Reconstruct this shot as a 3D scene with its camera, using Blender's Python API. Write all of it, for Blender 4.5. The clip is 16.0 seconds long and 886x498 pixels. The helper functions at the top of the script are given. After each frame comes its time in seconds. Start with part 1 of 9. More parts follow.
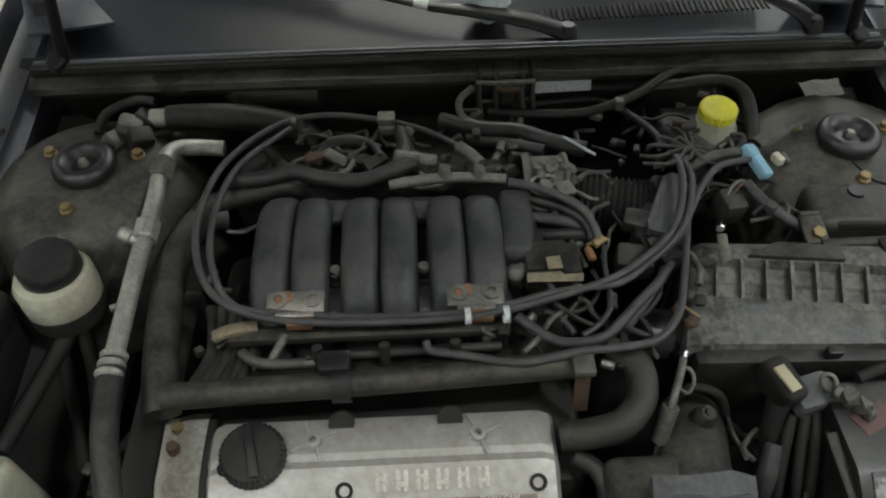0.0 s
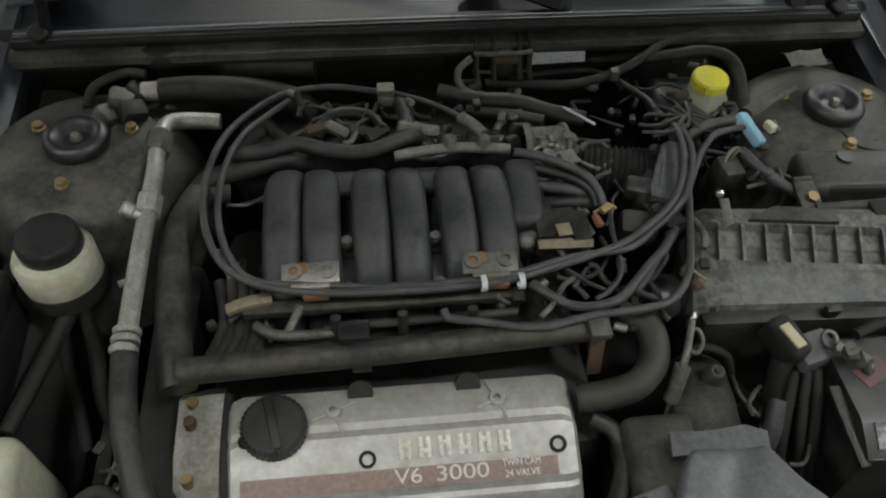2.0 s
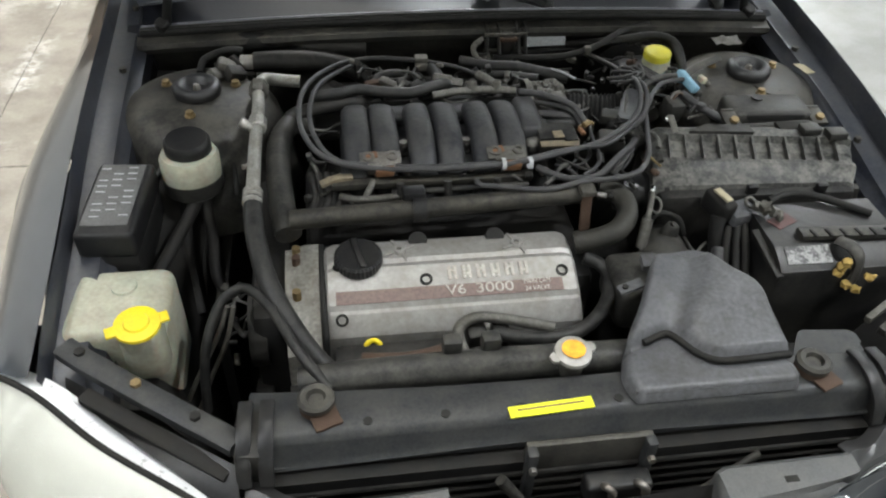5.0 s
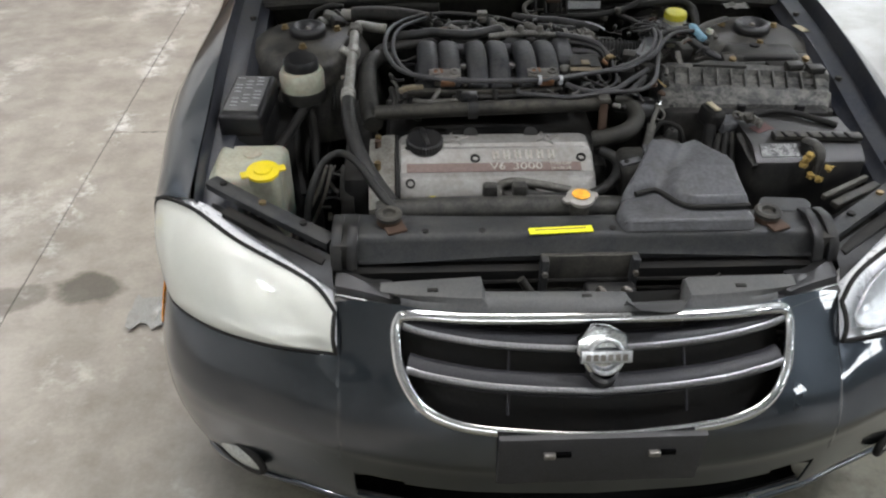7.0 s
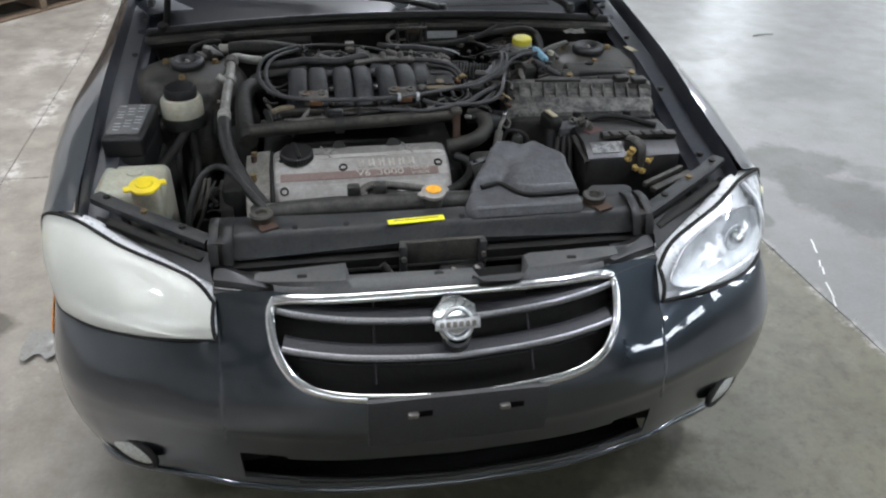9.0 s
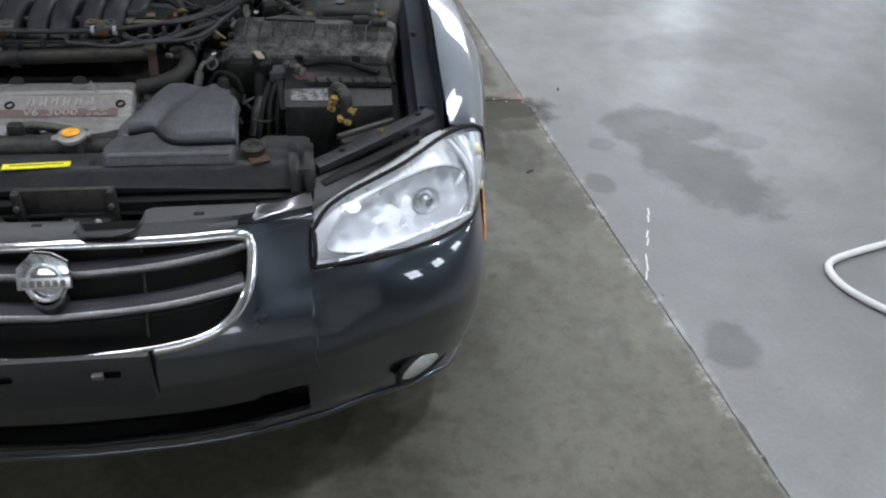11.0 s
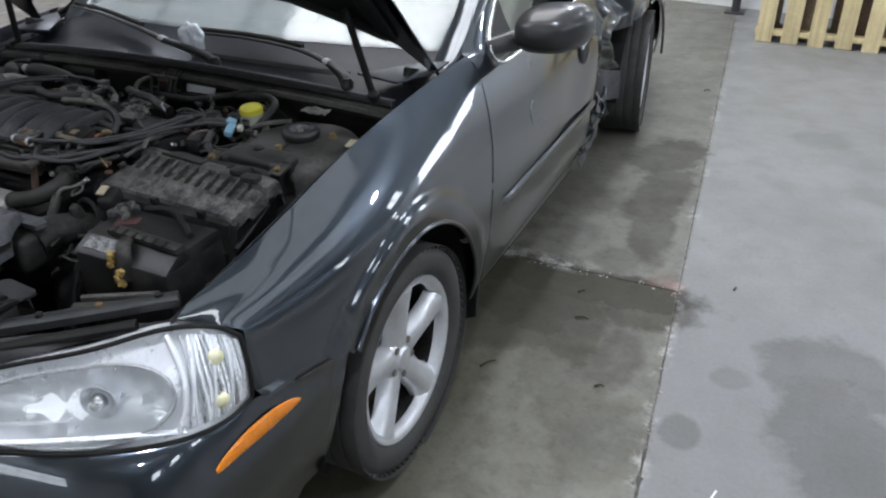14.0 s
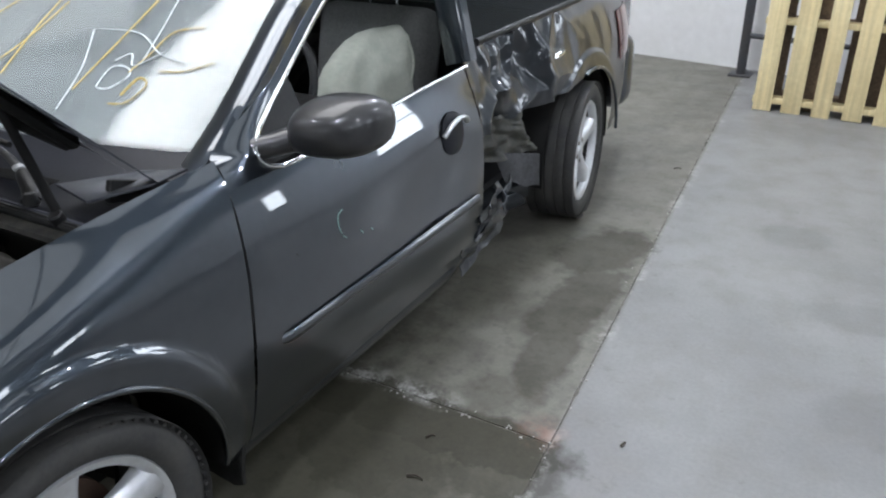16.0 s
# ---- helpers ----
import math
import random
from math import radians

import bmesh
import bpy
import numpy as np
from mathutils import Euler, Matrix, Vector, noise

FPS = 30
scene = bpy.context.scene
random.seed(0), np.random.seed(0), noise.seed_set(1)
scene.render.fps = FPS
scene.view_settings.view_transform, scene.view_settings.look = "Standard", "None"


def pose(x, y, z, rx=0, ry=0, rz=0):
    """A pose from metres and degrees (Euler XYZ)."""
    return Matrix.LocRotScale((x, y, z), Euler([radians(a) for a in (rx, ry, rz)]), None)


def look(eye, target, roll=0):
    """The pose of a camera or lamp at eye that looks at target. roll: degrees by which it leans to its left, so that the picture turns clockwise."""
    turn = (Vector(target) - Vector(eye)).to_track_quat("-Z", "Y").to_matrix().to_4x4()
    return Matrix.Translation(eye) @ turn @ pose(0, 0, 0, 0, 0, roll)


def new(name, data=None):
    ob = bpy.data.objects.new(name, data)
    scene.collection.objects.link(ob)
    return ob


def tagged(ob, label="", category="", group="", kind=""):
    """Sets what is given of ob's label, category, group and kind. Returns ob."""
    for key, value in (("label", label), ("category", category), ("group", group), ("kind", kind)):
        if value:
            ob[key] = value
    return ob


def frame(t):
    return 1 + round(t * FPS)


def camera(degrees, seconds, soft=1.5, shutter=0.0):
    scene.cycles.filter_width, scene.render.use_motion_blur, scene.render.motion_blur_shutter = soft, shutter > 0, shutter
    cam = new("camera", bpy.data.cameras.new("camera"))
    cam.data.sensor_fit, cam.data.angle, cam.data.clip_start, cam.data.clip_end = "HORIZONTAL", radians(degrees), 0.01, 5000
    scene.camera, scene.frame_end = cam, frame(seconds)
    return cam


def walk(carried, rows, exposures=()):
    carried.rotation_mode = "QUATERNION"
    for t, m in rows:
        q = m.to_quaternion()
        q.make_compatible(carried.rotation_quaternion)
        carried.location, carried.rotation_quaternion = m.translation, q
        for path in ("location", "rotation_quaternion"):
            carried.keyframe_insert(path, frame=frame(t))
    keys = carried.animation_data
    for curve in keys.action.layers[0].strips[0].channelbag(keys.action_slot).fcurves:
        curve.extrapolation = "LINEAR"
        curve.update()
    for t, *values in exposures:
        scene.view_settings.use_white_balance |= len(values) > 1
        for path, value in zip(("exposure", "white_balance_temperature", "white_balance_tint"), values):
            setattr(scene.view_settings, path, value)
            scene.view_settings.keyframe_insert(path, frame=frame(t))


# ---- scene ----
cam = camera(59.1, 16.0, 2.2)
PATH = [
    (0, (-0.094, 0.085, 1.72), (-0.047, 1.408, 0.22), -0.8),
    (0.5, (0.012, 0.158, 1.708), (-0.019, 1.46, 0.19), -0.9),
    (1, (-0.007, 0.164, 1.699), (-0.057, 1.444, 0.163), -1.3),
    (1.5, (-0.106, 0.129, 1.707), (-0.038, 1.406, 0.17), -0.3),
    (2, (-0.184, 0.074, 1.711), (-0.003, 1.353, 0.184), 2.7),
    (2.5, (-0.226, 0.027, 1.711), (0.074, 1.309, 0.206), 4.5),
    (3, (-0.185, -0.064, 1.724), (0.07, 1.282, 0.266), 2.6),
    (3.5, (-0.157, -0.21, 1.719), (-0.006, 1.175, 0.284), 1.9),
    (6, (-0.454, -0.674, 1.726), (-0.13, 0.863, 0.488), 3.3),
    (6.5, (-0.36, -0.85, 1.709), (-0.198, 0.717, 0.477), 3.6),
    (7, (-0.352, -1.01, 1.717), (-0.272, 0.571, 0.495), 0.7),
    (7.5, (-0.472, -1.142, 1.713), (-0.248, 0.462, 0.54), 1.2),
    (8, (-0.514, -1.232, 1.715), (-0.202, 0.378, 0.571), 3.8),
    (8.5, (-0.449, -1.252, 1.721), (-0.161, 0.392, 0.618), 2.3),
    (9, (-0.263, -1.248, 1.725), (0.033, 0.388, 0.613), 1.5),
    (9.5, (-0.05, -1.273, 1.736), (0.219, 0.399, 0.671), 1.3),
    (10, (0.117, -1.273, 1.712), (0.483, 0.283, 0.51), 0.8),
    (12.5, (1.099, -0.888, 1.615), (1.022, 0.703, 0.406), 3.6),
    (13, (1.268, -0.732, 1.62), (1.029, 0.861, 0.434), -0.4),
    (13.5, (1.554, -0.619, 1.624), (1.052, 0.987, 0.544), 1.5),
    (14, (1.714, -0.493, 1.628), (0.954, 1.061, 0.625), -1.0),
    (14.5, (1.73, -0.229, 1.622), (1.004, 1.32, 0.586), 1.2),
    (15, (1.784, 0.0, 1.616), (1.042, 1.537, 0.574), 0.1),
    (15.5, (2.008, 0.204, 1.604), (1.12, 1.714, 0.64), 0.5),
    (16, (2.102, 0.389, 1.596), (1.182, 1.912, 0.683), -1.3),
]
EXPOSURE = [(0, 0.13, 7000, 0), (2.5, 0.22, 7000, 1), (3.5, 0.38, 6850, 2), (6, 0.66, 6800, 6), (7, 0.28, 6700, 8), (8, 0.22, 6500, 8), (9, 0.21, 6350, 8), (10, 0.0, 6250, 9), (12.5, -0.15, 6200, 9), (16, -0.1, 6200, 9)]
walk(cam, [(t, look(eye, target, roll)) for t, eye, target, roll in PATH], EXPOSURE)

# ---- light: a workshop hall with panel lights under its ceiling and daylight through its windows ----
world = bpy.data.worlds.new("hall")
scene.world = world
world.use_nodes = True
world.node_tree.nodes["Background"].inputs[0].default_value = (0.88, 0.9, 1.0, 1)
world.node_tree.nodes["Background"].inputs[1].default_value = 0.10


# ---- materials ----
def mat(name, base, rough=0.5, metal=0.0, dirt=None, amount=0.0, scale=6.0, bump=0.0, bump_scale=60.0, coat=0.0, grain=0.28, contrast=0.12, level=0.5, up_weight=0.0):
    """A surface: base colour, grain on a small scale and dirt in patches on a larger one, with fine relief. The last
    value sets how far the dirt colour gains on faces that point up.
    """
    m = bpy.data.materials.new(name)
    m.use_nodes = True
    n, l = m.node_tree.nodes, m.node_tree.links
    b = n["Principled BSDF"]
    co = n.new("ShaderNodeTexCoord")
    info = n.new("ShaderNodeObjectInfo")
    off = n.new("ShaderNodeVectorMath")
    off.operation = "ADD"
    mul = n.new("ShaderNodeVectorMath")
    mul.operation = "SCALE"
    mul.inputs[0].default_value = (7.1, 3.3, 5.7)
    l.new(info.outputs["Random"], mul.inputs["Scale"])
    l.new(co.outputs["Object"], off.inputs[0])
    l.new(mul.outputs[0], off.inputs[1])
    fine = n.new("ShaderNodeTexNoise")
    fine.inputs["Scale"].default_value = scale * 14
    fine.inputs["Detail"].default_value = 4
    l.new(off.outputs[0], fine.inputs["Vector"])
    big = n.new("ShaderNodeTexNoise")
    big.inputs["Scale"].default_value = scale
    big.inputs["Detail"].default_value = 6
    big.inputs["Roughness"].default_value = 0.62
    l.new(off.outputs[0], big.inputs["Vector"])
    g = n.new("ShaderNodeMapRange")
    g.inputs[1].default_value, g.inputs[2].default_value = 0.3, 0.7
    g.inputs[3].default_value, g.inputs[4].default_value = 1 - grain, 1 + grain
    l.new(fine.outputs["Fac"], g.inputs[0])
    shade = n.new("ShaderNodeMix")
    shade.data_type, shade.blend_type = "RGBA", "MULTIPLY"
    shade.inputs[0].default_value = 1.0
    shade.inputs[6].default_value = (*base, 1)
    l.new(g.outputs[0], shade.inputs[7])
    last = shade.outputs[2]
    if dirt:
        r = n.new("ShaderNodeMapRange")
        r.inputs[1].default_value, r.inputs[2].default_value = level - contrast, level + contrast
        r.inputs[3].default_value, r.inputs[4].default_value = 0.0, amount
        speck = n.new("ShaderNodeTexNoise")
        speck.inputs["Scale"].default_value = scale * 5
        speck.inputs["Detail"].default_value = 5
        speck.inputs["Roughness"].default_value = 0.7
        l.new(off.outputs[0], speck.inputs["Vector"])
        both = n.new("ShaderNodeMix")
        both.data_type = "FLOAT"
        both.inputs[0].default_value = 0.4
        l.new(big.outputs["Fac"], both.inputs[2])
        l.new(speck.outputs["Fac"], both.inputs[3])
        l.new(both.outputs[0], r.inputs[0])
        # dirt colour strengthened on upward faces and thinned elsewhere, by the normal
        if up_weight:
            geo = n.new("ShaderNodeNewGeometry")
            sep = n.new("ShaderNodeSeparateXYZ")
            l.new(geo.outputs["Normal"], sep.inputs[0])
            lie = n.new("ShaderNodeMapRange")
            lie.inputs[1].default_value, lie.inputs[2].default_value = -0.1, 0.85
            lie.inputs[3].default_value, lie.inputs[4].default_value = (1 - up_weight) * amount, (1 + 0.5 * up_weight) * amount
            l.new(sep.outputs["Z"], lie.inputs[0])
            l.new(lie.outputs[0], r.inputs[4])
        mix = n.new("ShaderNodeMix")
        mix.data_type = "RGBA"
        l.new(r.outputs[0], mix.inputs[0])
        l.new(last, mix.inputs[6])
        mix.inputs[7].default_value = (*dirt, 1)
        last = mix.outputs[2]
        rr = n.new("ShaderNodeMapRange")
        rr.inputs[3].default_value, rr.inputs[4].default_value = rough, min(1.0, rough + 0.3)
        l.new(r.outputs[0], rr.inputs[0])
        l.new(rr.outputs[0], b.inputs["Roughness"])
    else:
        rr = n.new("ShaderNodeMapRange")
        rr.inputs[1].default_value, rr.inputs[2].default_value = 0.3, 0.7
        rr.inputs[3].default_value, rr.inputs[4].default_value = max(0.02, rough - 0.06), min(1.0, rough + 0.06)
        l.new(big.outputs["Fac"], rr.inputs[0])
        l.new(rr.outputs[0], b.inputs["Roughness"])
    l.new(last, b.inputs["Base Color"])
    b.inputs["Metallic"].default_value = metal
    if coat:
        b.inputs["Coat Weight"].default_value = coat
        b.inputs["Coat Roughness"].default_value = 0.03
    if bump:
        bn = n.new("ShaderNodeTexNoise")
        bn.inputs["Scale"].default_value = bump_scale
        bn.inputs["Detail"].default_value = 3
        l.new(off.outputs[0], bn.inputs["Vector"])
        bp = n.new("ShaderNodeBump")
        bp.inputs["Strength"].default_value = bump
        bp.inputs["Distance"].default_value = 0.004
        l.new(bn.outputs["Fac"], bp.inputs["Height"])
        l.new(bp.outputs[0], b.inputs["Normal"])
    return m


M_PAINT = mat("grey_metallic_paint", (0.037, 0.046, 0.057), 0.27, 0.95, (0.041, 0.050, 0.061), 0.12, 2.0, coat=1.0, grain=0.04, contrast=0.2)
M_PAINT.node_tree.nodes["Principled BSDF"].inputs["Coat IOR"].default_value = 1.8
M_MIRROR = mat("worn_mirror_paint", (0.050, 0.050, 0.052), 0.30, 0.7, (0.07, 0.066, 0.06), 0.4, 9.0, coat=0.3, grain=0.08)
M_PAINT_SCUFF = mat("scuffed_paint", (0.016, 0.019, 0.023), 0.30, 0.5, (0.20, 0.21, 0.22), 0.5, 16.0, 0.05, 30.0, coat=0.9, contrast=0.04, level=0.64)
M_TORN = mat("torn_bare_metal", (0.05, 0.055, 0.062), 0.35, 0.5, (0.25, 0.25, 0.25), 0.55, 22.0, 0.2, 40.0, contrast=0.08, level=0.56)
M_MUD = mat("muddy_crushed_panel", (0.024, 0.025, 0.024), 0.5, 0.2, (0.12, 0.115, 0.088), 0.6, 20.0, 0.4, 50.0, contrast=0.1)
M_INNER = mat("dusty_body_metal", (0.024, 0.0232, 0.0216), 0.42, 0.2, (0.108, 0.1008, 0.0832), 0.5, 16.0, 0.2, contrast=0.09, level=0.51, up_weight=0.4)
M_SUPPORT = mat("grimy_dark_grey_paint", (0.024, 0.0256, 0.028), 0.40, 0.2, (0.068, 0.0656, 0.0592), 0.5, 18.0, 0.2, level=0.52, up_weight=0.5)
M_LID = mat("dusty_lid_plastic", (0.024, 0.024, 0.0232), 0.42, 0.0, (0.168, 0.1624, 0.144), 0.6, 26.0, 0.35, contrast=0.08, grain=0.5, level=0.51, up_weight=0.5)
M_BAY = mat("dirty_dark_metal", (0.012, 0.0116, 0.0112), 0.45, 0.2, (0.068, 0.0632, 0.0544), 0.42, 14.0, 0.35, contrast=0.10, level=0.52, up_weight=0.5)
# for black parts; also paints the shade in gaps, holes and the bay's depths
M_DEEP = mat("black_parts_and_shade", (0.0064, 0.0064, 0.0064), 0.65, 0.0, (0.024, 0.0216, 0.0176), 0.5, 9.0, 0.2, up_weight=0.6)
M_BLACK = mat("black_plastic", (0.0096, 0.0096, 0.0104), 0.36, 0.0, (0.04, 0.0376, 0.032), 0.35, 18.0, 0.12, contrast=0.10, level=0.53, up_weight=0.4)
M_DUSTBLACK = mat("dusty_black_plastic", (0.0144, 0.0144, 0.0136), 0.42, 0.0, (0.088, 0.0832, 0.0712), 0.45, 26.0, 0.4, contrast=0.11, grain=0.45, level=0.52, up_weight=0.5)
M_GREYBOX = mat("faded_grey_plastic", (0.078, 0.079, 0.084), 0.36, 0.0, (0.026, 0.024, 0.020), 0.7, 10.0, 0.25, grain=0.22, contrast=0.10, level=0.55)
M_CABLE = mat("dusty_cable", (0.0272, 0.0272, 0.0288), 0.38, 0.0, (0.084, 0.08, 0.076), 0.5, 50.0, 0.25, contrast=0.10, level=0.51, up_weight=0.3)
M_HOSE = mat("dusty_hose_rubber", (0.016, 0.016, 0.0144), 0.5, 0.0, (0.052, 0.048, 0.0384), 0.5, 30.0, 0.25, contrast=0.12, up_weight=0.3)
M_PAPER = mat("yellowed_paper", (0.34, 0.30, 0.20), 0.7, 0.0, (0.2, 0.17, 0.11), 0.4, 60.0)
M_STAINED = mat("rust_stained_plate", (0.10, 0.085, 0.06), 0.6, 0.2, (0.24, 0.19, 0.12), 0.6, 50.0, 0.3, contrast=0.08)
M_BATTLABEL = mat("torn_white_label", (0.20, 0.20, 0.195), 0.4, 0.0, (0.03, 0.03, 0.03), 0.9, 40.0, contrast=0.05, level=0.50)
M_REDDUST = mat("red_smear", (0.05, 0.03, 0.028), 0.5, 0.0, (0.13, 0.035, 0.03), 0.6, 50.0)
M_PIPE = mat("dusty_pipe_metal", (0.0176, 0.0168, 0.0152), 0.45, 0.2, (0.084, 0.0768, 0.0608), 0.5, 22.0, 0.3, contrast=0.09, level=0.51, up_weight=0.6)
M_RUBBER = mat("rubber", (0.0096, 0.0096, 0.0096), 0.40, 0.0, (0.0496, 0.048, 0.0432), 0.45, 44.0, 0.3, contrast=0.10, level=0.52, up_weight=0.5)
M_DISC = mat("shiny_black_rubber", (0.008, 0.008, 0.009), 0.34, 0.0, (0.03, 0.028, 0.025), 0.3, 20.0)
M_REFL = mat("pale_reflector", (0.86, 0.87, 0.88), 0.25, 0.35, (0.74, 0.75, 0.76), 0.3, 18.0, 0.04, 45, grain=0.03)
M_BOWL = mat("lamp_bowl_mirror", (0.66, 0.68, 0.70), 0.26, 0.9, (0.50, 0.51, 0.52), 0.4, 24.0, 0.06, 60, grain=0.03)
M_TYRE = mat("tyre_rubber", (0.022, 0.022, 0.023), 0.65, 0.0, (0.085, 0.08, 0.068), 0.5, 7.0, 0.2)
M_ALU = mat("cast_aluminium", (0.357, 0.3485, 0.3315), 0.45, 0.5, (0.17, 0.1487, 0.119), 0.7, 7.0, 0.12, 120, contrast=0.15, grain=0.12, level=0.53)
M_ALUPIPE = mat("dull_aluminium_pipe", (0.34, 0.335, 0.31), 0.40, 0.6, (0.13, 0.115, 0.09), 0.55, 22.0, 0.2)
M_BARMETAL = mat("dull_grille_bar", (0.30, 0.30, 0.31), 0.30, 0.9, (0.18, 0.18, 0.18), 0.3, 20.0)
M_ALUDIRT = mat("grimy_aluminium", (0.136, 0.132, 0.12), 0.5, 0.6, (0.044, 0.0384, 0.0288), 0.75, 14.0, 0.25, contrast=0.15)
M_RUNNER = mat("grey_intake_casting", (0.019, 0.020, 0.023), 0.40, 0.1, (0.062, 0.060, 0.056), 0.5, 20.0, 0.3, 90, contrast=0.10, up_weight=0.5)
M_ALUSTAIN = mat("stained_aluminium", (0.27, 0.265, 0.24), 0.5, 0.5, (0.10, 0.085, 0.06), 0.7, 12.0, 0.2, contrast=0.15)
M_BLADE = mat("dark_grille_paint", (0.026, 0.026, 0.030), 0.38, 0.0, (0.03, 0.029, 0.027), 0.3, 18.0)
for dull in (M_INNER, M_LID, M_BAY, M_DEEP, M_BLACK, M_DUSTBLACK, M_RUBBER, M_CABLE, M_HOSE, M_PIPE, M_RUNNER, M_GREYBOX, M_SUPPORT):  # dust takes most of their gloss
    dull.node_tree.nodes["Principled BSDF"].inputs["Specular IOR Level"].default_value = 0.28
M_BLADE.node_tree.nodes["Principled BSDF"].inputs["Specular IOR Level"].default_value = 0.25
M_CHROME = mat("chrome", (0.78, 0.79, 0.80), 0.10, 1.0, (0.3, 0.28, 0.25), 0.15, 20.0)
M_ALLOY = mat("alloy_wheel_paint", (0.66, 0.67, 0.69), 0.30, 0.6, (0.38, 0.36, 0.33), 0.3, 5.0, grain=0.05)
M_STEEL = mat("worn_steel", (0.264, 0.256, 0.24), 0.4, 0.8, (0.112, 0.08, 0.048), 0.55, 25.0)
M_RUST = mat("rust", (0.048, 0.024, 0.0136), 0.8, 0.1, (0.08, 0.0576, 0.04), 0.5, 30.0, 0.3)
M_RUSTBRIGHT = mat("fresh_rust", (0.17, 0.080, 0.035), 0.85, 0.0, (0.09, 0.045, 0.025), 0.6, 60.0, 0.4)
M_GOLD = mat("zinc_bolt", (0.27, 0.20, 0.10), 0.45, 0.7, (0.13, 0.09, 0.05), 0.4, 40.0)
M_YELLOW = mat("yellow_plastic", (0.62, 0.57, 0.03), 0.4, 0.0, (0.36, 0.32, 0.06), 0.4, 22.0, grain=0.08)
M_YELCAP = mat("bright_yellow_plastic", (0.74, 0.58, 0.01), 0.38, 0.0, (0.48, 0.37, 0.04), 0.45, 25.0, grain=0.08)
M_YLABEL = mat("yellow_label", (0.80, 0.78, 0.02), 0.5, 0.0, (0.55, 0.52, 0.06), 0.3, 20.0)
M_ORANGE = mat("orange_label", (0.80, 0.36, 0.03), 0.5)
M_MILK = mat("cloudy_white_plastic", (0.420, 0.420, 0.335), 0.4, 0.0, (0.170, 0.158, 0.112), 0.6, 9.0, grain=0.12, contrast=0.16)
M_MILK.node_tree.nodes["Principled BSDF"].inputs["Subsurface Weight"].default_value = 0.15
M_WHITE = mat("white_plastic", (0.68, 0.68, 0.66), 0.45, 0.0, (0.42, 0.41, 0.38), 0.3, 14.0, grain=0.05)
M_LABEL = mat("grey_label", (0.40, 0.41, 0.42), 0.5, 0.0, (0.25, 0.25, 0.24), 0.4, 18.0)
M_BLUE = mat("blue_connector", (0.16, 0.31, 0.40), 0.45, 0.0, (0.12, 0.18, 0.2), 0.4, 40.0)
M_MAROON = mat("maroon_band", (0.14, 0.088, 0.078), 0.5, 0.0, (0.20, 0.165, 0.14), 0.5, 12.0, contrast=0.16)
M_LETTER = mat("raised_letter_metal", (0.46, 0.44, 0.40), 0.42, 0.5, (0.25, 0.2, 0.16), 0.5, 30.0)
M_AMBER = mat("amber_lens", (0.78, 0.24, 0.0), 0.18, 0.0, (0.62, 0.17, 0.004), 0.5, 22.0, 0.2, 90, coat=0.8, grain=0.05)
M_HAZE = mat("hazed_lens", (0.76, 0.76, 0.70), 0.30, 0.0, (0.70, 0.71, 0.65), 0.55, 4.0, coat=0.5, grain=0.02, contrast=0.2)
M_HAZE.node_tree.nodes["Principled BSDF"].inputs["Transmission Weight"].default_value = 0.66
M_HAZE.node_tree.nodes["Principled BSDF"].inputs["IOR"].default_value = 1.3
M_SIGNAL = mat("faded_amber_bulb", (0.70, 0.66, 0.36), 0.3, 0.1, (0.78, 0.77, 0.66), 0.6, 60.0)
M_FOGLENS = mat("fog_lens", (0.36, 0.37, 0.34), 0.25, 0.1, (0.28, 0.28, 0.25), 0.4, 12.0, coat=0.4)
M_SEAT = mat("grey_seat_fabric", (0.065, 0.065, 0.06), 0.85, 0.0, (0.09, 0.09, 0.085), 0.5, 8.0, 0.3, 200)
M_AIRBAG = mat("pale_airbag_cloth", (0.50, 0.51, 0.43), 0.8, 0.0, (0.34, 0.36, 0.30), 0.6, 6.0, 0.1, 60, grain=0.05)
M_WALL = mat("white_painted_wall", (0.78, 0.78, 0.77), 0.7, 0.0, (0.60, 0.58, 0.55), 0.3, 1.2, 0.04, 30, grain=0.03)
M_EASTWALL = mat("grey_painted_wall", (0.20, 0.22, 0.22), 0.7, 0.0, (0.13, 0.14, 0.14), 0.4, 1.2, 0.04, 30, grain=0.04)
M_BEAM = mat("grey_green_roof_steel", (0.10, 0.12, 0.115), 0.55, 0.3, (0.06, 0.06, 0.055), 0.5, 4.0)
M_CEIL = mat("pale_ceiling_sheet", (0.80, 0.82, 0.82), 0.6, 0.0, (0.68, 0.70, 0.70), 0.5, 1.0, grain=0.03)
M_POST = mat("dark_steel_post", (0.055, 0.06, 0.07), 0.5, 0.4, (0.12, 0.10, 0.08), 0.4, 8.0)
M_CHALK = mat("yellow_grease_pencil", (0.62, 0.47, 0.16), 0.8)
M_CHALKW = mat("white_grease_pencil", (0.62, 0.66, 0.66), 0.8)
M_GREENCHALK = mat("green_chalk", (0.22, 0.34, 0.32), 0.9)
M_CLOTH = mat("white_cloth", (0.62, 0.65, 0.68), 0.8, 0.0, (0.42, 0.45, 0.48), 0.4, 20.0, 0.3, 80)
M_LEAF = mat("dry_leaf_debris", (0.045, 0.035, 0.025), 0.85)
M_CORR = mat("terminal_corrosion", (0.34, 0.23, 0.06), 0.85, 0.0, (0.16, 0.11, 0.04), 0.6, 60.0, 0.4)
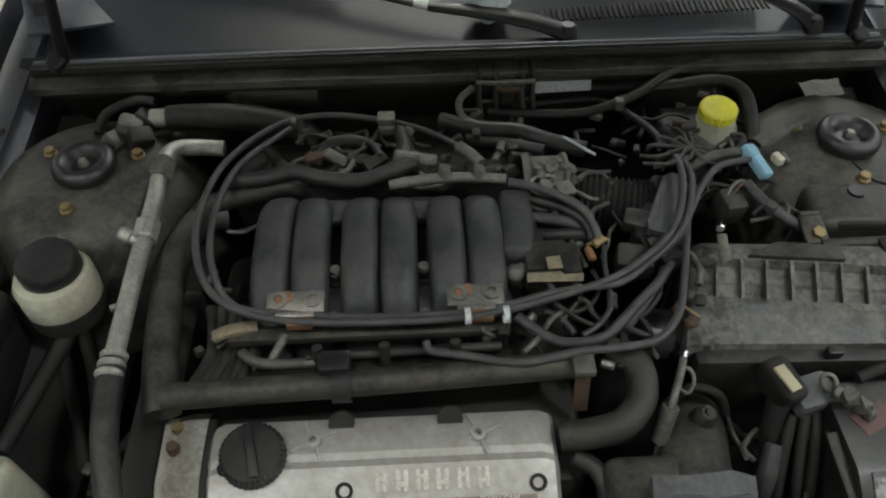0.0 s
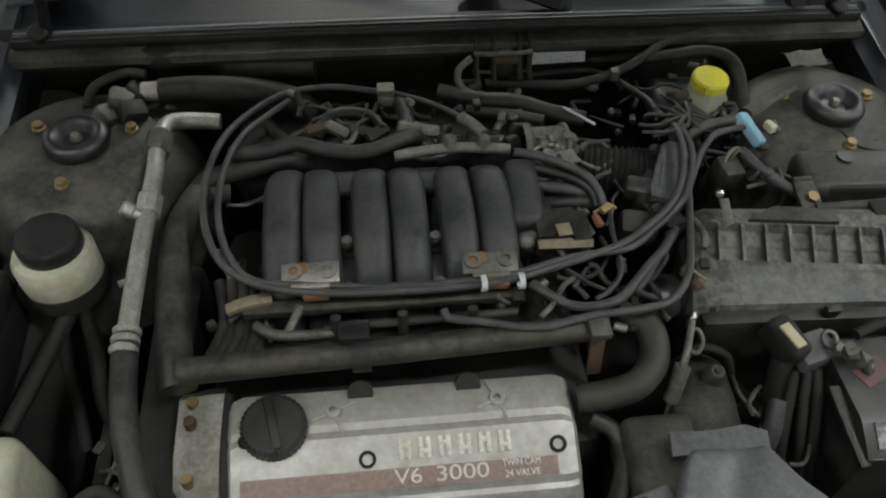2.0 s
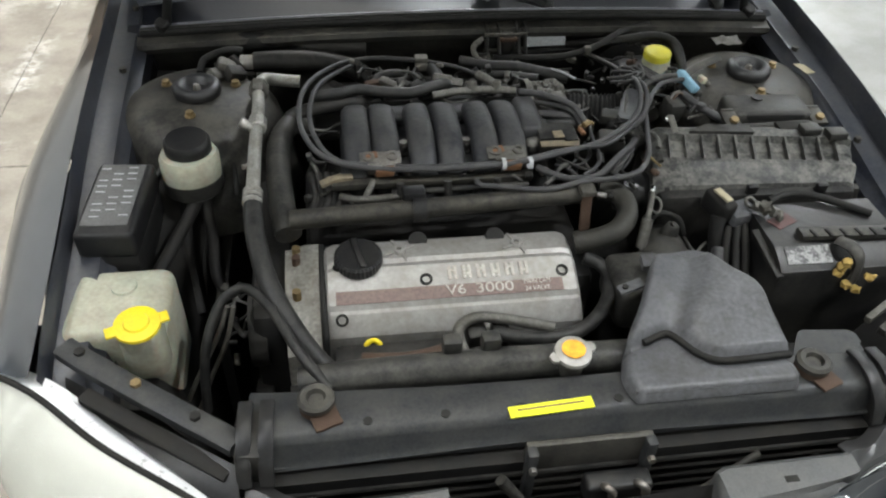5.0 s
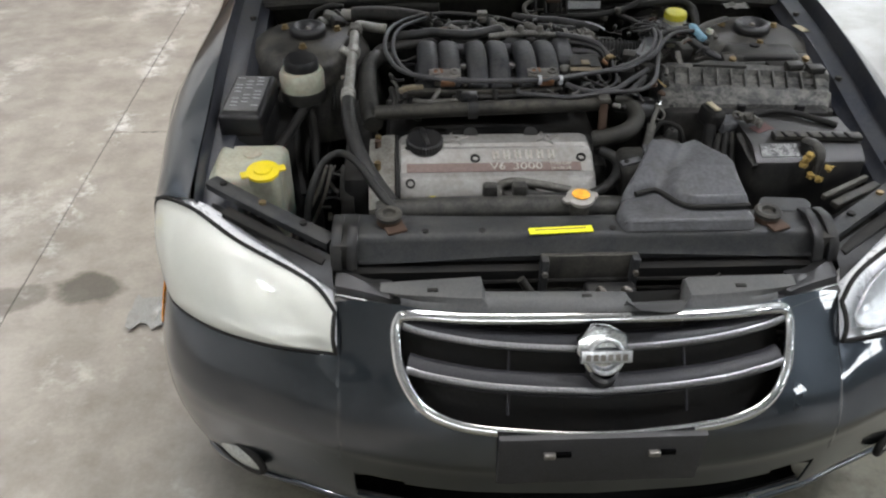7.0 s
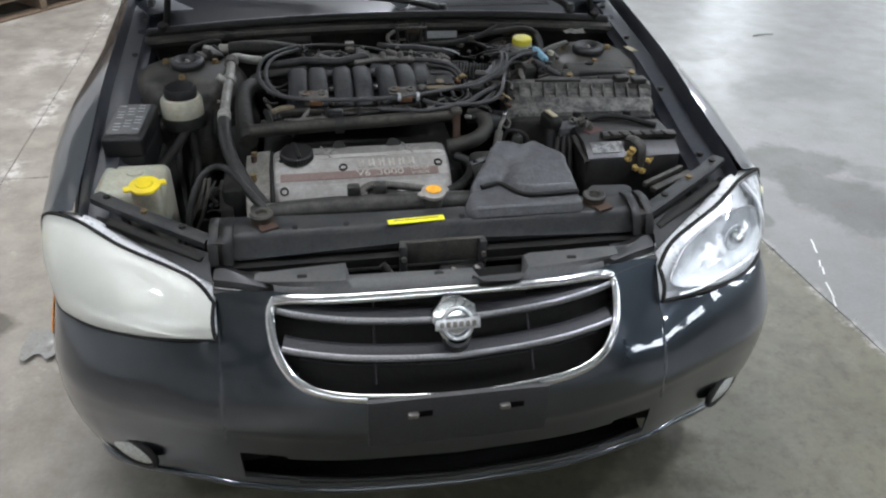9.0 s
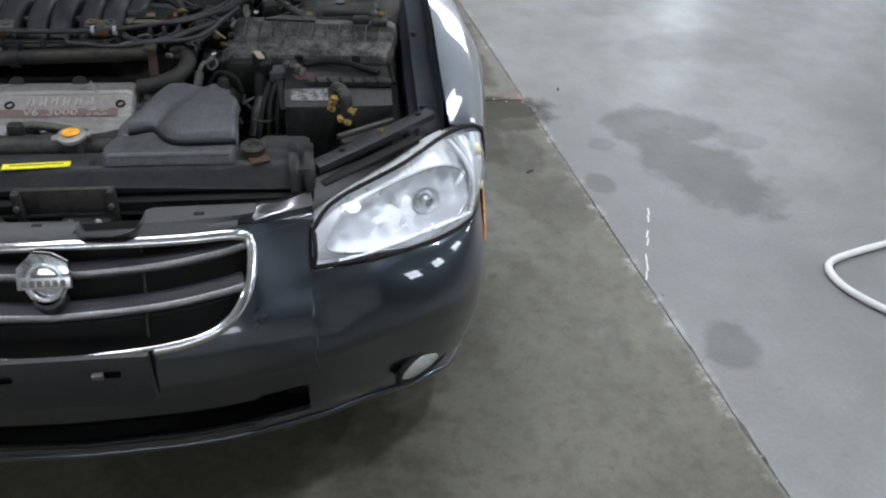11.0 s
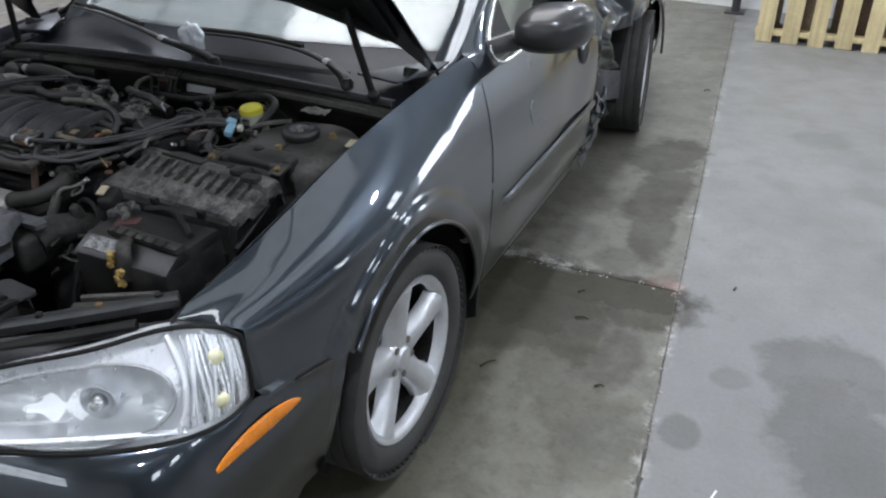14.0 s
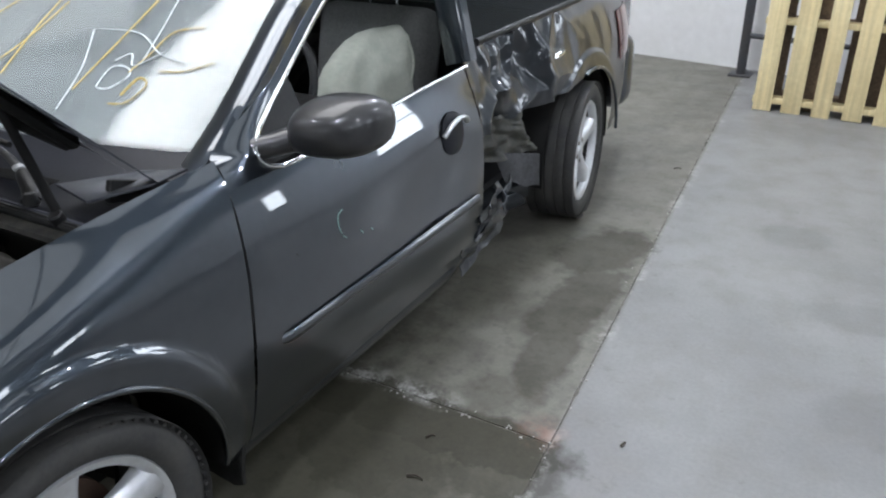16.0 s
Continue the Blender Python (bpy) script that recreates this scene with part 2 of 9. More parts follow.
M_BATT = mat("wet_black_case", (0.009, 0.009, 0.009), 0.36, 0.0, (0.045, 0.042, 0.036), 0.5, 18.0, 0.2, contrast=0.08, level=0.53)
# pale blue-grey that paints the bright reflection along the hood seal
M_SEALGLINT = mat("painted_seal_glint", (0.10, 0.102, 0.125), 0.25, 0.1, (0.04, 0.04, 0.045), 0.5, 26.0)
M_SATIN = mat("satin_silver", (0.55, 0.56, 0.57), 0.28, 0.9, (0.35, 0.35, 0.35), 0.2, 12.0)
M_FLANGE = mat("dusty_body_paint", (0.026, 0.030, 0.042), 0.3, 0.3, (0.085, 0.082, 0.075), 0.45, 14.0, 0.1)
M_CARRIER = mat("matt_black_plastic", (0.025, 0.025, 0.028), 0.42, 0.0, (0.03, 0.029, 0.027), 0.4, 16.0)
M_COWL = mat("cowl_plastic", (0.009, 0.010, 0.014), 0.34, 0.0, (0.016, 0.016, 0.019), 0.2, 16.0)
M_COWL.node_tree.nodes["Principled BSDF"].inputs["Specular IOR Level"].default_value = 0.2
M_TOPGREY = mat("dusty_grey_panel", (0.046, 0.048, 0.050), 0.42, 0.1, (0.10, 0.097, 0.088), 0.5, 20.0, 0.12, contrast=0.16)


def mat_wood():
    m = mat("pale_pallet_wood", (0.74, 0.63, 0.36), 0.7, 0.0, (0.60, 0.47, 0.24), 0.5, 3.0, 0.12, 40, grain=0.06)
    n, l = m.node_tree.nodes, m.node_tree.links
    b = n["Principled BSDF"]
    src = b.inputs["Base Color"].links[0].from_socket
    co = n.new("ShaderNodeTexCoord")
    mp = n.new("ShaderNodeMapping")
    mp.inputs["Scale"].default_value = (45, 45, 1.5)
    l.new(co.outputs["Object"], mp.inputs["Vector"])
    t = n.new("ShaderNodeTexNoise")
    t.inputs["Scale"].default_value = 1.0
    t.inputs["Detail"].default_value = 5
    l.new(mp.outputs[0], t.inputs["Vector"])
    r = n.new("ShaderNodeMapRange")
    r.inputs[1].default_value, r.inputs[2].default_value, r.inputs[3].default_value, r.inputs[4].default_value = 0.3, 0.7, 0.82, 1.12
    l.new(t.outputs["Fac"], r.inputs[0])
    mx = n.new("ShaderNodeMix")
    mx.data_type, mx.blend_type = "RGBA", "MULTIPLY"
    mx.inputs[0].default_value = 1
    l.new(src, mx.inputs[6])
    l.new(r.outputs[0], mx.inputs[7])
    info = n.new("ShaderNodeObjectInfo")
    r2 = n.new("ShaderNodeMapRange")
    r2.inputs[3].default_value, r2.inputs[4].default_value = 0.8, 1.15
    l.new(info.outputs["Random"], r2.inputs[0])
    m2 = n.new("ShaderNodeMix")
    m2.data_type, m2.blend_type = "RGBA", "MULTIPLY"
    m2.inputs[0].default_value = 1
    l.new(mx.outputs[2], m2.inputs[6])
    l.new(r2.outputs[0], m2.inputs[7])
    l.new(m2.outputs[2], b.inputs["Base Color"])
    return m


M_WOOD = mat_wood()
M_OLDWOOD = mat("old_grey_wood", (0.17, 0.125, 0.085), 0.8, 0.0, (0.09, 0.06, 0.04), 0.5, 5.0, 0.3, 40)


def mat_glass(name, tint, rough, ior=1.45):
    m = bpy.data.materials.new(name)
    m.use_nodes = True
    b = m.node_tree.nodes["Principled BSDF"]
    b.inputs["Base Color"].default_value = (*tint, 1)
    b.inputs["Roughness"].default_value = rough
    b.inputs["Transmission Weight"].default_value = 1.0
    b.inputs["IOR"].default_value = ior
    return m


M_TINT = mat_glass("tinted_glass", (0.16, 0.19, 0.19), 0.02)
M_SCREEN = mat_glass("dusty_windscreen_glass", (0.74, 0.80, 0.80), 0.09, 1.62)
M_SCREEN.node_tree.nodes["Principled BSDF"].inputs["Transmission Weight"].default_value = 0.87
M_LENS = mat_glass("clear_lens", (0.97, 0.98, 0.98), 0.01, 1.35)


def mat_lamp(name, colour, strength):
    m = bpy.data.materials.new(name)
    m.use_nodes = True
    b = m.node_tree.nodes["Principled BSDF"]
    b.inputs["Base Color"].default_value = (0.8, 0.8, 0.8, 1)
    b.inputs["Emission Color"].default_value = (*colour, 1)
    b.inputs["Emission Strength"].default_value = strength
    return m


M_TUBE = mat_lamp("fluorescent_tube", (0.93, 0.95, 1.0), 9.0)
M_SKY = mat_lamp("bright_skylight", (1.0, 0.98, 0.98), 7.0)
M_PANE = mat_lamp("daylit_pane", (0.88, 0.93, 1.0), 10.0)
M_SHEET = mat_lamp("added_roof_glow", (0.90, 0.96, 1.0), 0.75)
M_DIM = mat_lamp("overcast_pane", (0.93, 0.96, 1.0), 4.2)


def mat_concrete():
    """Trowelled concrete: clouds, fine specks, worn pale patches on the far bay, dark damp stains with soft edges, and
    shade painted under and in front of the car.
    """
    m = bpy.data.materials.new("concrete")
    m.use_nodes = True
    n, l = m.node_tree.nodes, m.node_tree.links
    b = n["Principled BSDF"]
    geo = n.new("ShaderNodeNewGeometry")
    sep = n.new("ShaderNodeSeparateXYZ")
    l.new(geo.outputs["Position"], sep.inputs[0])

    def noise_node(scale, detail=6, rough=0.6):
        t = n.new("ShaderNodeTexNoise")
        t.inputs["Scale"].default_value, t.inputs["Detail"].default_value, t.inputs["Roughness"].default_value = scale, detail, rough
        l.new(geo.outputs["Position"], t.inputs["Vector"])
        return t

    def rng(src, a, c, lo, hi):
        r = n.new("ShaderNodeMapRange")
        r.inputs[1].default_value, r.inputs[2].default_value, r.inputs[3].default_value, r.inputs[4].default_value = a, c, lo, hi
        l.new(src, r.inputs[0])
        return r.outputs[0]

    def mixc(fac, a, c, kind="MIX"):
        x = n.new("ShaderNodeMix")
        x.data_type, x.blend_type = "RGBA", kind
        if isinstance(fac, float):
            x.inputs[0].default_value = fac
        else:
            l.new(fac, x.inputs[0])
        for slot, v in ((6, a), (7, c)):
            if isinstance(v, tuple):
                x.inputs[slot].default_value = (*v, 1)
            else:
                l.new(v, x.inputs[slot])
        return x.outputs[2]

    def maths(op, a, c):
        x = n.new("ShaderNodeMath")
        x.operation = op
        for slot, v in ((0, a), (1, c)):
            if isinstance(v, (int, float)):
                x.inputs[slot].default_value = v
            else:
                l.new(v, x.inputs[slot])
        return x.outputs[0]

    clouds, mid, fine = noise_node(0.9), noise_node(6.0), noise_node(70.0, 4)
    X, Y = sep.outputs["X"], sep.outputs["Y"]
    base = mixc(rng(clouds.outputs["Fac"], 0.35, 0.65, 0, 1), (0.154, 0.152, 0.147), (0.220, 0.217, 0.210))
    base = mixc(rng(mid.outputs["Fac"], 0.46, 0.70, 0, 0.5), base, (0.172, 0.164, 0.148))
    spots = noise_node(17.0, 3, 0.5)
    base = mixc(rng(spots.outputs["Fac"], 0.66, 0.72, 0, 0.35), base, (0.13, 0.125, 0.11))
    # the bay beyond the car's right-hand side is worn and brownish, with scraped pale patches
    worn = rng(X, -0.75, -1.05, 0, 1)
    brown = mixc(rng(mid.outputs["Fac"], 0.4, 0.62, 0, 1), (0.345, 0.315, 0.275), (0.265, 0.238, 0.205))
    pale = noise_node(2.3, 8, 0.7)
    brown = mixc(rng(pale.outputs["Fac"], 0.56, 0.64, 0, 0.65), brown, (0.56, 0.535, 0.49))
    flake = noise_node(9.0, 8, 0.75)
    scrape = maths("MULTIPLY", rng(maths("ABSOLUTE", maths("ADD", X, 1.645), 0), 0.085, 0.01, 0, 1), maths("MULTIPLY", rng(flake.outputs["Fac"], 0.46, 0.54, 0, 0.9), rng(pale.outputs["Fac"], 0.47, 0.55, 0, 1)))
    brown = mixc(scrape, brown, (0.70, 0.69, 0.66))
    grime = noise_node(1.3, 7, 0.65)
    brown = mixc(rng(grime.outputs["Fac"], 0.54, 0.66, 0, 0.5), brown, (0.16, 0.14, 0.115))
    edge = maths("ADD", maths("SUBTRACT", X, 1.612), maths("MULTIPLY", Y, 0.084))  # metres beyond the long joint
    near = maths("MULTIPLY", rng(edge, 0.004, -0.02, 0, 1), rng(X, -1.2, -0.6, 0, 1))
    base = mixc(maths("MULTIPLY", near, rng(Y, 2.09, 2.11, 0.88, 0.66)), base, (0.120, 0.111, 0.076))
    oily = noise_node(2.6, 7, 0.7)
    base = mixc(maths("MULTIPLY", near, rng(oily.outputs["Fac"], 0.47, 0.62, 0, 0.6)), base, (0.064, 0.060, 0.046))
    speckle = noise_node(22.0, 6, 0.7)
    base = mixc(maths("MULTIPLY", near, rng(speckle.outputs["Fac"], 0.50, 0.68, 0, 0.5)), base, (0.052, 0.049, 0.038))
    blot = noise_node(5.0, 7, 0.7)
    base = mixc(maths("MULTIPLY", near, rng(blot.outputs["Fac"], 0.53, 0.66, 0, 0.45)), base, (0.165, 0.160, 0.130))
    base = mixc(worn, base, brown)
    # damp stains, and shade painted under and before the car: (x, y, half width, half length, turn, strength)
    wobble = n.new("ShaderNodeTexNoise")
    wobble.inputs["Scale"].default_value, wobble.inputs["Detail"].default_value = 3.2, 5
    l.new(geo.outputs["Position"], wobble.inputs["Vector"])
    wob2 = noise_node(13.0, 5, 0.65)
    wob = maths("ADD", rng(wobble.outputs["Fac"], 0.2, 0.8, -0.42, 0.42), rng(wob2.outputs["Fac"], 0.2, 0.8, -0.22, 0.22))
    stains_and_shade = [
        (1.98, 1.80, 0.27, 0.20, 0, 0.36), (2.03, 1.45, 0.22, 0.36, 33, 0.40), (1.68, 1.66, 0.08, 0.07, 0, 0.22), (2.34, 1.66, 0.12, 0.07, 0, 0.16), (1.575, 1.344, 0.06, 0.075, 0, 0.34),
        (1.71, 0.40, 0.09, 0.12, 0, 0.34), (2.5, 2.75, 0.4, 0.2, 15, 0.12), (1.85, 3.9, 0.2, 0.12, 0, 0.14), (2.2, 3.3, 0.22, 0.1, 10, 0.1),
        (1.00, 2.00, 0.54, 0.13, 3, 0.80), (0.92, 1.90, 0.34, 0.26, -14, 0.70), (1.14, 1.74, 0.13, 0.26, 12, 0.56), (1.30, 1.62, 0.10, 0.20, -10, 0.34), (1.34, 1.94, 0.20, 0.17, 0, 0.58), (0.78, 1.74, 0.36, 0.36, 0, 0.55), (1.16, 1.50, 0.17, 0.34, 18, 0.28), (1.38, 1.22, 0.14, 0.19, 0, 0.26),
        (1.13, 3.36, 0.19, 0.24, -20, 0.60), (1.20, 2.92, 0.13, 0.34, -8, 0.58), (1.23, 2.48, 0.10, 0.26, 8, 0.52), (1.16, 2.24, 0.10, 0.12, 0, 0.34), (0.84, 2.80, 0.14, 0.22, 30, 0.3),
        # the ellipses at (0.62, 1.0), (0.2, -0.5) and (0.3, 1.4) paint the car's shade
        (0.62, 1.0, 0.5, 0.7, 0, 0.3), (-1.42, 1.03, 0.13, 0.09, 0, 0.6), (-1.75, 0.95, 0.2, 0.07, 20, 0.45), (0.2, -0.5, 1.0, 0.4, 0, 0.35), (0.3, 1.4, 0.6, 1.6, 0, 0.5),
    ]
    damp_and_shade = None
    for x, y, a, c, turn, strength in stains_and_shade:
        ca, sa = math.cos(radians(turn)), math.sin(radians(turn))
        dx, dy = maths("SUBTRACT", X, x), maths("SUBTRACT", Y, y)
        u = maths("ADD", maths("MULTIPLY", dx, ca / a), maths("MULTIPLY", dy, sa / a))
        v = maths("SUBTRACT", maths("MULTIPLY", dy, ca / c), maths("MULTIPLY", dx, sa / c))
        d = maths("ADD", maths("SQRT", maths("ADD", maths("MULTIPLY", u, u), maths("MULTIPLY", v, v)), 0), wob)
        s = rng(d, 1.12, 0.84, 0, strength)
        damp_and_shade = s if damp_and_shade is None else maths("MAXIMUM", damp_and_shade, s)
    base = mixc(damp_and_shade, base, (0.036, 0.034, 0.024))
    # broken pale edges along the joints, and a rusty corner where they meet
    along = maths("MULTIPLY", rng(maths("ABSOLUTE", maths("ADD", edge, 0.01), 0), 0.040, 0.004, 0, 1), maths("MULTIPLY", rng(flake.outputs["Fac"], 0.50, 0.60, 0, 0.6), rng(pale.outputs["Fac"], 0.44, 0.54, 0, 1)))
    cross = maths("MULTIPLY", maths("MULTIPLY", rng(maths("ABSOLUTE", maths("SUBTRACT", Y, 2.125), 0), 0.065, 0.01, 0, 1), rng(flake.outputs["Fac"], 0.45, 0.58, 0, 0.8)), maths("MULTIPLY", rng(edge, -0.30, -0.40, 0, 1), rng(X, -1.2, -0.6, 0, 1)))
    base = mixc(maths("MAXIMUM", along, cross), base, (0.44, 0.43, 0.40))
    corner = maths("SQRT", maths("ADD", maths("POWER", maths("ADD", edge, 0.05), 2.0), maths("POWER", maths("SUBTRACT", Y, 2.14), 2.0)), 0)
    base = mixc(maths("MULTIPLY", rng(corner, 0.10, 0.02, 0, 1), rng(flake.outputs["Fac"], 0.40, 0.60, 0, 0.7)), base, (0.20, 0.105, 0.075))
    base = mixc(1.0, base, mixc(rng(fine.outputs["Fac"], 0.3, 0.7, 0, 1), (0.93, 0.93, 0.93), (1.06, 1.06, 1.06)), "MULTIPLY")
    l.new(base, b.inputs["Base Color"])
    rough = maths("SUBTRACT", rng(mid.outputs["Fac"], 0.3, 0.7, 0.34, 0.52), maths("MULTIPLY", damp_and_shade, -0.18))
    l.new(rough, b.inputs["Roughness"])
    l.new(rng(damp_and_shade, 0, 0.9, 0.35, 0.12), b.inputs["Specular IOR Level"])
    bp = n.new("ShaderNodeBump")
    bp.inputs["Strength"].default_value, bp.inputs["Distance"].default_value = 0.12, 0.003
    l.new(maths("ADD", fine.outputs["Fac"], maths("MULTIPLY", mid.outputs["Fac"], 2.0)), bp.inputs["Height"])
    l.new(bp.outputs[0], b.inputs["Normal"])
    return m


M_CONCRETE = mat_concrete()
M_JOINT = mat("joint_dirt", (0.075, 0.07, 0.058), 0.9, 0.0, (0.36, 0.34, 0.30), 0.8, 5.0, 0.3, level=0.58)
M_CHIP = mat("pale_chipped_concrete", (0.36, 0.35, 0.32), 0.85, 0.0, (0.36, 0.35, 0.32), 0.5, 30.0, 0.3)


# ---- shaping tools ----
XC = -0.015  # the car's middle line


def smooth(bm, angle=40):
    for f in bm.faces:
        f.smooth = True
    lim = radians(angle)
    for e in bm.edges:
        if len(e.link_faces) == 2 and e.calc_face_angle(0) > lim:
            e.smooth = False
    return bm


def obj(name, bm, material, angle=40):
    bm.normal_update()
    smooth(bm, angle)
    me = bpy.data.meshes.new(name)
    bm.to_mesh(me)
    bm.free()
    me.materials.append(material)
    return new(name, me)


def part(name, bm, material, parent, label="", angle=40):
    """One mesh object under a thing or a part."""
    ob = obj(name, bm, material, angle)
    hang(ob, parent)
    if label:
        ob["label"] = label
    return ob


def hang(ob, parent):
    ob.parent = parent
    if parent.type == "EMPTY" and ob.location.length == 0:
        ob.matrix_parent_inverse = Matrix.Translation(-parent.location)


def thing(name, label, category, group="", kind="", at=(0, 0, 0)):
    e = new(name)
    e.location = at
    e.empty_display_size = 0.05
    return tagged(e, label, category, group, kind)


def solo(name, bm, material, label, category, group="", kind="", angle=40):
    return tagged(obj(name, bm, material, angle), label, category, group, kind)


def box(c, s, bevel=0.0, turn=(0, 0, 0), bm=None, seg=2):
    b2 = bmesh.new()
    bmesh.ops.create_cube(b2, size=1.0)
    for v in b2.verts:
        v.co = Vector((v.co.x * s[0], v.co.y * s[1], v.co.z * s[2]))
    if bevel:
        bmesh.ops.bevel(b2, geom=b2.edges[:], offset=bevel, segments=seg, affect="EDGES", profile=0.5)
    b2.transform(pose(*c, *turn))
    return join(bm, b2)


def join(bm, b2):
    if bm is None:
        return b2
    me = bpy.data.meshes.new("tmp")
    b2.to_mesh(me)
    b2.free()
    bm.from_mesh(me)
    bpy.data.meshes.remove(me)
    return bm


def frame_of(d):
    d = Vector(d).normalized()
    a = Vector((0, 0, 1)) if abs(d.z) < 0.9 else Vector((1, 0, 0))
    u = d.cross(a).normalized()
    return u, d.cross(u).normalized(), d


def cyl(a, b, r, r2=None, seg=20, bevel=0.0, bm=None):
    a, b = Vector(a), Vector(b)
    d = b - a
    r2 = r if r2 is None else r2
    prof = [(0, 0), (r - bevel, 0), (r, bevel), (r2, d.length - bevel), (r2 - bevel, d.length), (0, d.length)] if bevel else [(0, 0), (r, 0), (r2, d.length), (0, d.length)]
    return lathe(prof, a, d, seg, bm)


def lathe(prof, at, axis=(0, 0, 1), seg=24, bm=None, start=0.0, sweep=360.0, ripple=0.0):
    """Turn a profile of (radius, along) round an axis. ripple: the depth of the knurls round it."""
    b2 = bmesh.new()
    u, v, d = frame_of(axis)
    at = Vector(at)
    rings = []
    full = sweep >= 359.9
    count = seg if full else seg + 1
    for r, h in prof:
        if r < 1e-6:
            rings.append([b2.verts.new(at + d * h)])
        else:
            rings.append([b2.verts.new(at + d * h + (u * math.cos(t) + v * math.sin(t)) * (r - (ripple if k % 2 else 0.0))) for k, t in enumerate([radians(start + sweep * k / seg) for k in range(count)])])
    for p, q in zip(rings, rings[1:]):
        for k in range(seg):
            k2 = (k + 1) % count
            if len(p) == 1 and len(q) == 1:
                continue
            if len(p) == 1:
                b2.faces.new((p[0], q[k], q[k2]))
            elif len(q) == 1:
                b2.faces.new((p[k2], p[k], q[0]))
            else:
                b2.faces.new((p[k2], p[k], q[k], q[k2]))
    bmesh.ops.recalc_face_normals(b2, faces=b2.faces[:])
    return join(bm, b2)


def spline(pts, per=8, closed=False):
    """Catmull-Rom through the points."""
    p = [Vector(q) for q in pts]
    n = len(p)
    if n < 3 and not closed:
        return p
    out = []
    for i in range(n if closed else n - 1):
        a, b, c, d = (p[(i + k) % n] if closed else p[min(max(i + k, 0), n - 1)] for k in (-1, 0, 1, 2))
        for k in range(per):
            t = k / per
            out.append(0.5 * ((2 * b) + (c - a) * t + (2 * a - 5 * b + 4 * c - d) * t * t + (3 * b - a - 3 * c + d) * t * t * t))
    if not closed:
        out.append(p[-1])
    return out


def tube(pts, r, seg=10, per=8, closed=False, bm=None, ribs=0.0, flat=1.0, up=None, square=1.0):
    """A hose or rod along a smooth line. r: a number, or one for each end; ribs: the depth of rings round it."""
    line = spline(pts, per, closed)
    n = len(line)
    seg = max(seg, 10)
    b2 = bmesh.new()
    rings, u = [], None
    for i, q in enumerate(line):
        if closed:
            d = (line[(i + 1) % n] - line[i - 1]).normalized()
        else:
            d = (line[min(i + 1, n - 1)] - line[max(i - 1, 0)]).normalized()
        if u is None:
            u = Vector(up) if up else frame_of(d)[0]
        u = (u - d * u.dot(d)).normalized()
        v = d.cross(u)
        f = i / max(1, n - 1)
        rad = r if isinstance(r, (int, float)) else r[0] + (r[1] - r[0]) * f
        if ribs and i % 2:
            rad -= ribs
        rings.append([b2.verts.new(q + (u * math.copysign(abs(math.cos(t)) ** square, math.cos(t)) + v * math.copysign(abs(math.sin(t)) ** square, math.sin(t)) * flat) * rad) for t in [2 * math.pi * k / seg for k in range(seg)]])
    for i in range(n if closed else n - 1):
        p, q = rings[i], rings[(i + 1) % n]
        for k in range(seg):
            b2.faces.new((p[k], p[(k + 1) % seg], q[(k + 1) % seg], q[k]))
    if not closed:
        b2.faces.new(rings[0][::-1])
        b2.faces.new(rings[-1])
    bmesh.ops.recalc_face_normals(b2, faces=b2.faces[:])
    return join(bm, b2)


def grid(rows, closed=False, bm=None, skip=None, thick=0.0):
    """A sheet through rows of points. skip(i, j): leave that face open. thick: gives it a second side, inwards."""
    b2 = bmesh.new()
    vs = [[b2.verts.new(q) for q in row] for row in rows]
    for i in range(len(vs) - 1):
        m = len(vs[i])
        for j in range(m if closed else m - 1):
            if skip and skip(i, j):
                continue
            b2.faces.new((vs[i][j], vs[i][(j + 1) % m], vs[i + 1][(j + 1) % m], vs[i + 1][j]))
    for v in [v for v in b2.verts if not v.link_faces]:
        b2.verts.remove(v)
    if thick:
        b2.normal_update()
        bmesh.ops.solidify(b2, geom=b2.faces[:], thickness=thick)
    return join(bm, b2)


def slab(outline, depth, at=Matrix(), bevel=0.0, bm=None, seg=2):
    """A plate: an outline in x and y, of that depth along z, laid by a pose."""
    b2 = bmesh.new()
    lo = [b2.verts.new((x, y, 0)) for x, y in outline]
    hi = [b2.verts.new((x, y, depth)) for x, y in outline]
    b2.faces.new(lo[::-1])
    top = b2.faces.new(hi)
    n = len(lo)
    for k in range(n):
        b2.faces.new((lo[k], lo[(k + 1) % n], hi[(k + 1) % n], hi[k]))
    bmesh.ops.recalc_face_normals(b2, faces=b2.faces[:])
    if bevel:
        bmesh.ops.bevel(b2, geom=list(top.edges), offset=bevel, segments=seg, affect="EDGES", profile=0.5)
    b2.transform(at)
    return join(bm, b2)


def interp(x, table):
    xs, ys = zip(*table)
    return float(np.interp(x, xs, ys))


